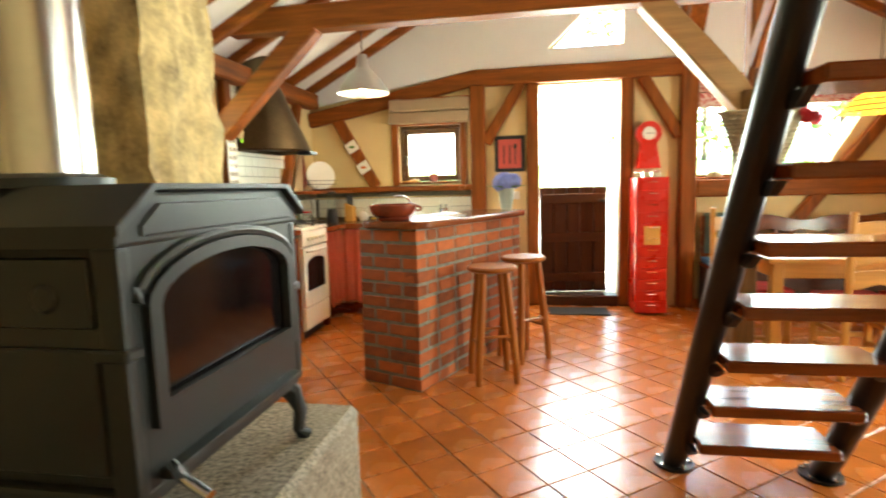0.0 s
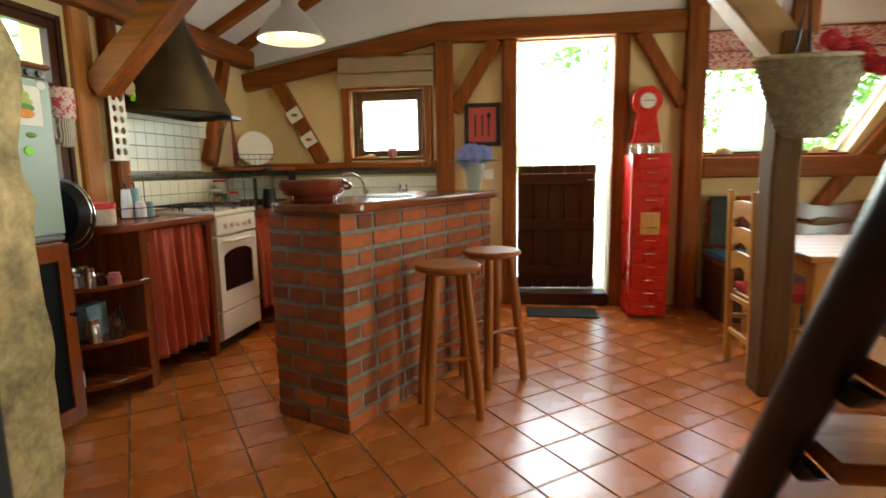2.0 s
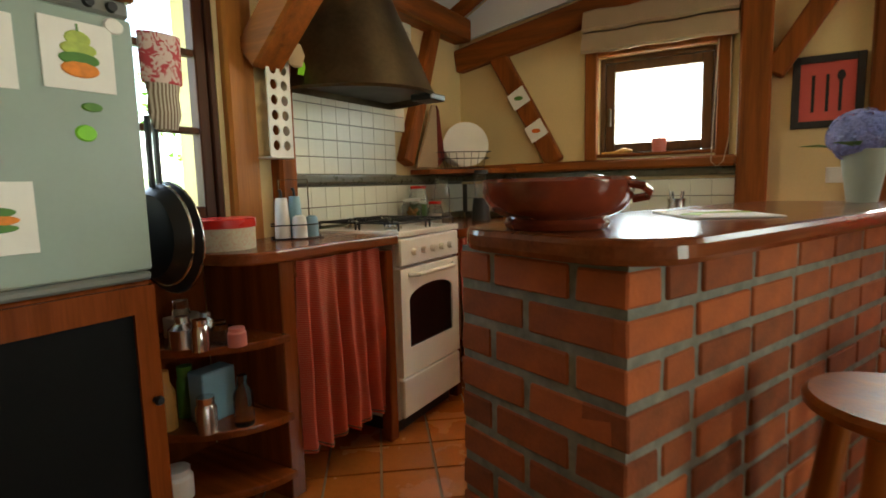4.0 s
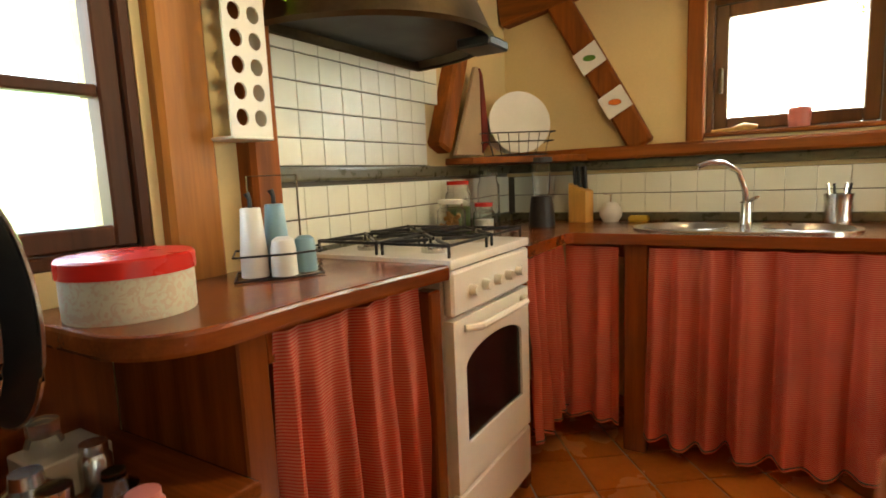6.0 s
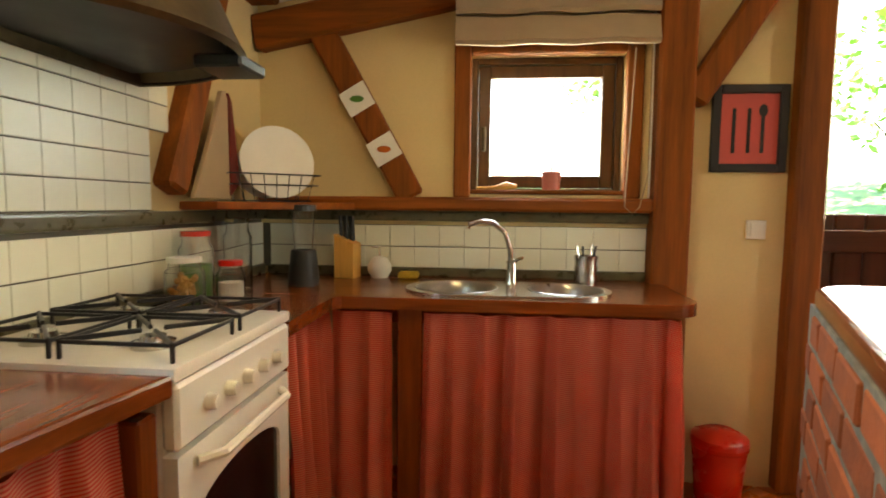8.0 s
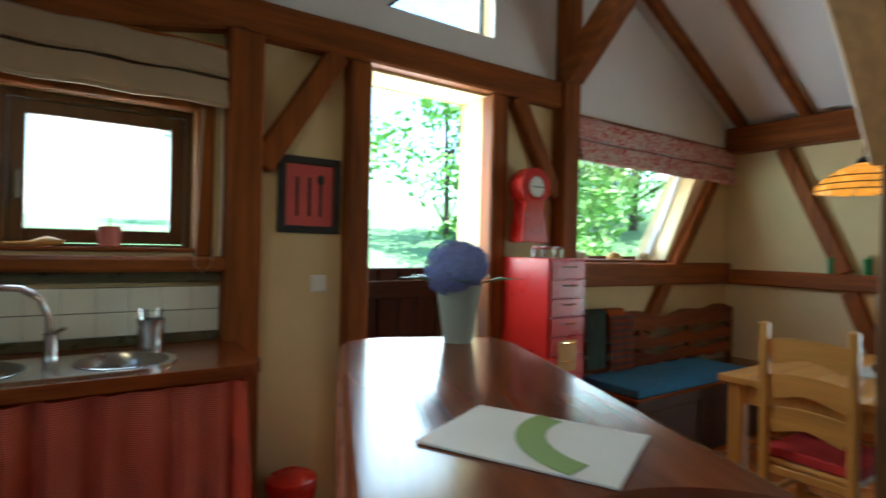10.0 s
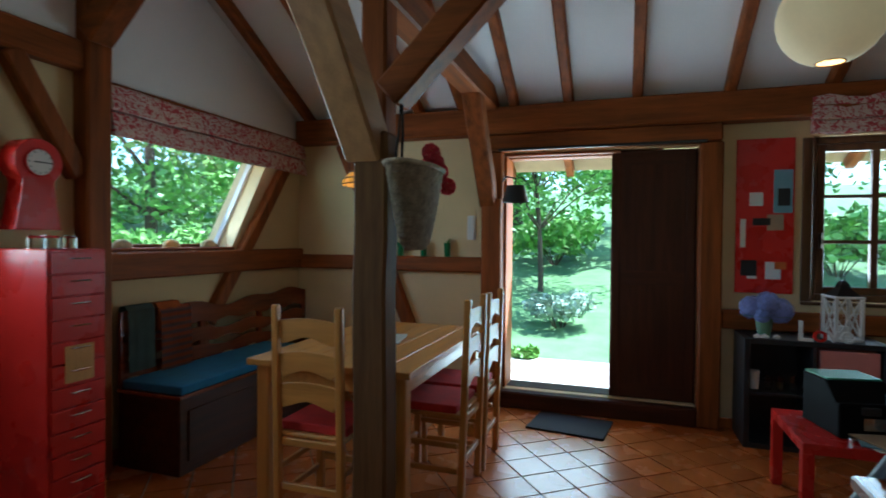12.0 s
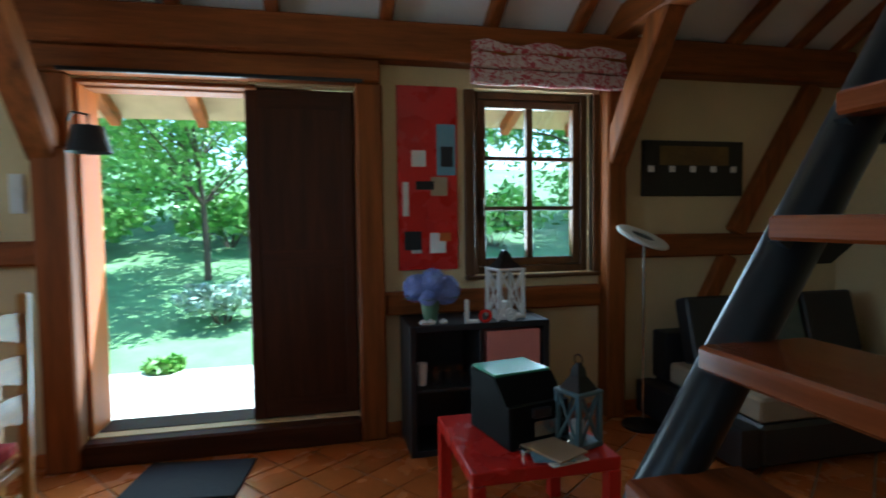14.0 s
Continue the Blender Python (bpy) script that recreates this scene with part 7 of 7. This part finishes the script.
for k, (x, y, rz) in enumerate(((2.84, -1.46, 10), (2.85, -1.44, -12), (2.84, -1.45, 25))):
    tagged(part("magazine", box((-0.10, -0.075, 0), (0.10, 0.075, 0.008), 0.002), ("paper", "pale_blue", "linen")[k]), "magazine lying on the red table", "magazine").matrix_basis = pose(x, y, 0.411 + 0.0085 * k, 0, 0, rz)
# painting
pt = thing("canvas_picture", (XE - 0.002, -3.05, 1.41), "wide dark canvas picture of a row of lights at dusk", "picture")
part("canvas", box((-0.03, -0.375, 0), (0, 0.375, 0.36), 0.004), mat("dark_canvas", (0.022, 0.018, 0.010), 0.6, var=0.5, scale=5, bump=0.1), pt)
part("glow", box((-0.0315, -0.26, 0.20), (-0.0305, 0.26, 0.325), 0), mat("ochre_print", (0.17, 0.095, 0.02), 0.6, var=0.5, scale=6, bump=0.05), pt, "ochre sky")
for k in range(5):
    part("light_dot", box((-0.0328, -0.32 + 0.155 * k, 0.155), (-0.0318, -0.275 + 0.155 * k, 0.195), 0), "paper", pt)
# sofa
sofa = thing("sofa", (0, 0, 0), "low black sofa with beige cushions along the wall", "sofa")
part("base", box((3.22, -4.18, 0.03), (4.12, -2.72, 0.24), 0.02), "black_plastic", sofa)
part("arm", box((3.22, -2.715, 0.03), (4.12, -2.60, 0.235), 0.02, seg=2), "black_plastic", sofa)
part("backrest", box((3.98, -4.18, 0.241), (4.13, -2.72, 0.55), 0.03, seg=2), "black_plastic", sofa)
for k in range(2):
    part("seat_cushion", box((3.24, -2.73 - 0.72 * k - 0.71, 0.242), (3.97, -2.73 - 0.72 * k, 0.37), 0.04, seg=3), mat("beige_upholstery", (0.36, 0.28, 0.18), 0.95, var=0.15, scale=8, fine=200, bump=0.2), sofa, smooth=True)
for k in range(3):
    cs = part("cushion", box((-0.06, -0.2, -0.2), (0.06, 0.2, 0.2), 0.05, seg=3), "black_plastic" if k != 1 else "green_cloth", smooth=True)
    tagged(cs, "dark square cushion on the sofa", "cushion")
    cs.matrix_basis = pose(3.89, -2.98 - 0.42 * k, 0.58, 0, 15, 0)
# reading lamp
fl_ = thing("floor_lamp", (3.92, -2.52, 0), "slim floor lamp with a pale oval ring head", "lamp")
part("foot", lathe([(0, 0), (0.12, 0), (0.12, 0.015), (0, 0.02)], seg=24), "black", fl_)
part("stem", tube([(0, 0, 0.02), (0, 0, 1.14)], 0.008, 8), "steel", fl_)
part("head", lathe([(0.07, -0.012), (0.15, -0.012), (0.16, 0.0), (0.15, 0.012), (0.07, 0.012), (0.07, -0.012)], seg=32), "white_plastic", fl_, "pale oval ring", True).matrix_basis = pose(-0.03, 0.03, 1.155, 14, -22, 0)
part("glass_disc", lathe([(0, 0.004), (0.072, 0.004), (0.072, -0.004), (0, -0.004)], seg=24), "black_plastic", fl_).matrix_basis = pose(-0.03, 0.03, 1.155, 14, -22, 0)

# ---- floor tiles, bricks, wall tiles ----


def tile_mesh(name, w, d, h, bevel, material):
    bm = box((-w / 2, -d / 2, -h), (w / 2, d / 2, 0), 0)
    es = [e for e in bm.edges if e.verts[0].co.z > -h / 2 and e.verts[1].co.z > -h / 2]
    bmesh.ops.bevel(bm, geom=es, offset=bevel, segments=1, affect="EDGES", profile=0.6)
    me = bpy.data.meshes.new(name)
    bm.to_mesh(me)
    bm.free()
    me.materials.append(M[material])
    return me


TS, TA, TO = 0.2185, radians(37.8), (0.907, -0.794)
tmesh = tile_mesh("floor_tile", TS - 0.007, TS - 0.007, 0.012, 0.0022, "terracotta")
ca, sa = math.cos(TA), math.sin(TA)
rng = random.Random(5)
spots = []
for i in range(-40, 41):
    for j in range(-40, 41):
        cx, cy = (i + 0.5) * TS, (j + 0.5) * TS
        x, y = TO[0] + cx * ca - cy * sa, TO[1] + cx * sa + cy * ca
        if XW - 0.1 < x < XE + 0.1 and YS - 0.1 < y < YN + 0.1:
            spots.append((x, y))
near = sorted(spots, key=lambda p: (p[0] - 1.0) ** 2 + (p[1] + 0.4) ** 2)[:300]
chosen = set(near)
rest = bmesh.new()
for x, y in spots:
    dz, tx, ty = rng.uniform(-0.0006, 0.0006), rng.uniform(-0.10, 0.10), rng.uniform(-0.10, 0.10)
    if (x, y) in chosen:
        ob = new("tile", tmesh)
        ob.parent = floor
        ob.matrix_basis = pose(x, y, dz, tx, ty, math.degrees(TA) + rng.uniform(-0.25, 0.25))
    else:
        n0 = len(rest.verts)
        h = (TS - 0.007) / 2
        m = pose(x, y, dz, tx, ty, math.degrees(TA))
        lo = [rest.verts.new(m @ Vector(p)) for p in ((-h, -h, -0.012), (h, -h, -0.012), (h, h, -0.012), (-h, h, -0.012))]
        k = h - 0.002
        hi = [rest.verts.new(m @ Vector(p)) for p in ((-k, -k, 0), (k, -k, 0), (k, k, 0), (-k, k, 0))]
        rest.faces.new(hi)
        for a in range(4):
            b = (a + 1) % 4
            rest.faces.new((lo[a], lo[b], hi[b], hi[a]))
tagged(part("far_tiles", rest, "terracotta_joined", floor), kind="stuff")

# bricks of the bar: 12 courses, stretchers and headers in turn
COURSES, BLEN, BHGT, BTHK = 12, 0.200, 0.0625, 0.10
CP = BH / COURSES


def brick_mesh(ln, seed):
    bm = box((0, 0, 0), (ln, BTHK, BHGT), 0.004)
    for v in bm.verts:
        v.co += noise.noise_vector(v.co * 30 + Vector((seed * 3.1, 0, 0))) * 0.0035
    me = bpy.data.meshes.new("brick")
    bm.to_mesh(me)
    bm.free()
    me.materials.append(M["brick"])
    return me


brick_cache = {}


def lay(run, side_pose, course, start):
    x, k = start, 0
    while x < run - 0.02:
        ln = min(BLEN if not (k == 0 and course % 2) else BLEN / 2, run - x)
        key = (round(ln, 3), (course * 5 + k) % 4)
        if key not in brick_cache:
            brick_cache[key] = brick_mesh(ln, key[1])
        ob = new("brick", brick_cache[key])
        ob.parent = bar
        ob.matrix_basis = side_pose @ pose(x, rng.uniform(-0.0035, 0.001), course * CP + 0.008, 0, 0, rng.uniform(-0.4, 0.4))
        x += ln + 0.018
        k += 1


for c in range(COURSES):
    lay(LEN, pose(0, 0, 0), c, 0.0 if c % 2 == 0 else 0.10 + 0.013)
    lay(WID, pose(0, WID, 0, 0, 0, -90), c, 0.0 if c % 2 == 0 else 0.0)
    lay(WID - 0.11, pose(LEN, 0.11, 0, 0, 0, 90), c, 0.0)
    lay(LEN - 0.22, pose(LEN - 0.11, WID, 0, 0, 0, 180), c, 0.0)

# kitchen wall tiles with dark joints
tiles_w = tagged(part("wall_tiles_west", prism([(0.89, 0.93), (2.50, 0.93), (2.50, 1.150), (1.70, 1.195), (1.70, 1.4455), (1.80, 1.4455), (1.80, 1.6125), (1.90, 1.6125), (1.90, 2.10), (0.89, 2.10)], 0, 0.008, m=Matrix.Translation((XW, 0, 0)) @ UP_E), "tile_joint"), "white glazed wall tiles behind the cooker", "wall tiles", kind="structure")
tiles_n = tagged(part("wall_tiles_north", box((-1.68, YN - 0.008, 0.93), (0.04, YN, 1.13), 0), "tile_joint"), "white glazed wall tiles above the worktop", "wall tiles", kind="structure")
TH, TW = 0.0835, 0.100
wmesh = tile_mesh("wall_tile", TW - 0.0012, TH - 0.004, 0.008, 0.0015, "tile_white")
for r in range(12):
    z = 1.195 + TH * (r + 0.5)
    last = 10 if r > 4 else (9 if r > 2 else 8)
    for c in range(last):
        ob = new("tile", wmesh)
        ob.parent = tiles_w
        ob.matrix_basis = pose(XW + 0.014, 0.90 + TW * (c + 0.5), z, 90, 0, 90)
    if z > 2.03:
        break
for r in range(2):
    for c in range(16):
        ob = new("tile", wmesh)
        ob.parent = tiles_w
        ob.matrix_basis = pose(XW + 0.014, 0.90 + TW * (c + 0.5), 1.135 - 0.1 * (r + 0.5) + 0.0, 90, 0, 90) @ Matrix.Diagonal((1, 1.2, 1, 1))
nmesh = tile_mesh("wall_tile", 0.112 - 0.0016, 0.098 - 0.004, 0.008, 0.0015, "tile_white")
for r in range(2):
    for c in range(15):
        ob = new("tile", nmesh)
        ob.parent = tiles_n
        ob.matrix_basis = pose(0.035 - 0.112 * (c + 0.5), YN - 0.014, 1.13 - 0.098 * (r + 0.5), 90, 0, 0)
for nm, a, b in (("trim_border", (XW, 0.89, 1.148), (XW + 0.03, 2.50, 1.192)), ("trim_border", (-1.66, YN - 0.034, 1.148), (0.04, YN - 0.002, 1.194))):
    tagged(part(nm, box(a, b, 0.012, seg=2), "olive"), "dark olive rounded tile border", "trim", kind="structure")
for nm, a, b in (("upstand", (XW + 0.001, 0.99, 0.90), (XW + 0.03, 2.49, 0.945)), ("upstand", (-1.655, YN - 0.03, 0.90), (0.035, YN - 0.003, 0.94))):
    tagged(part(nm, box(a, b, 0.005), "olive"), "speckled olive upstand behind the worktop", "trim", kind="structure")
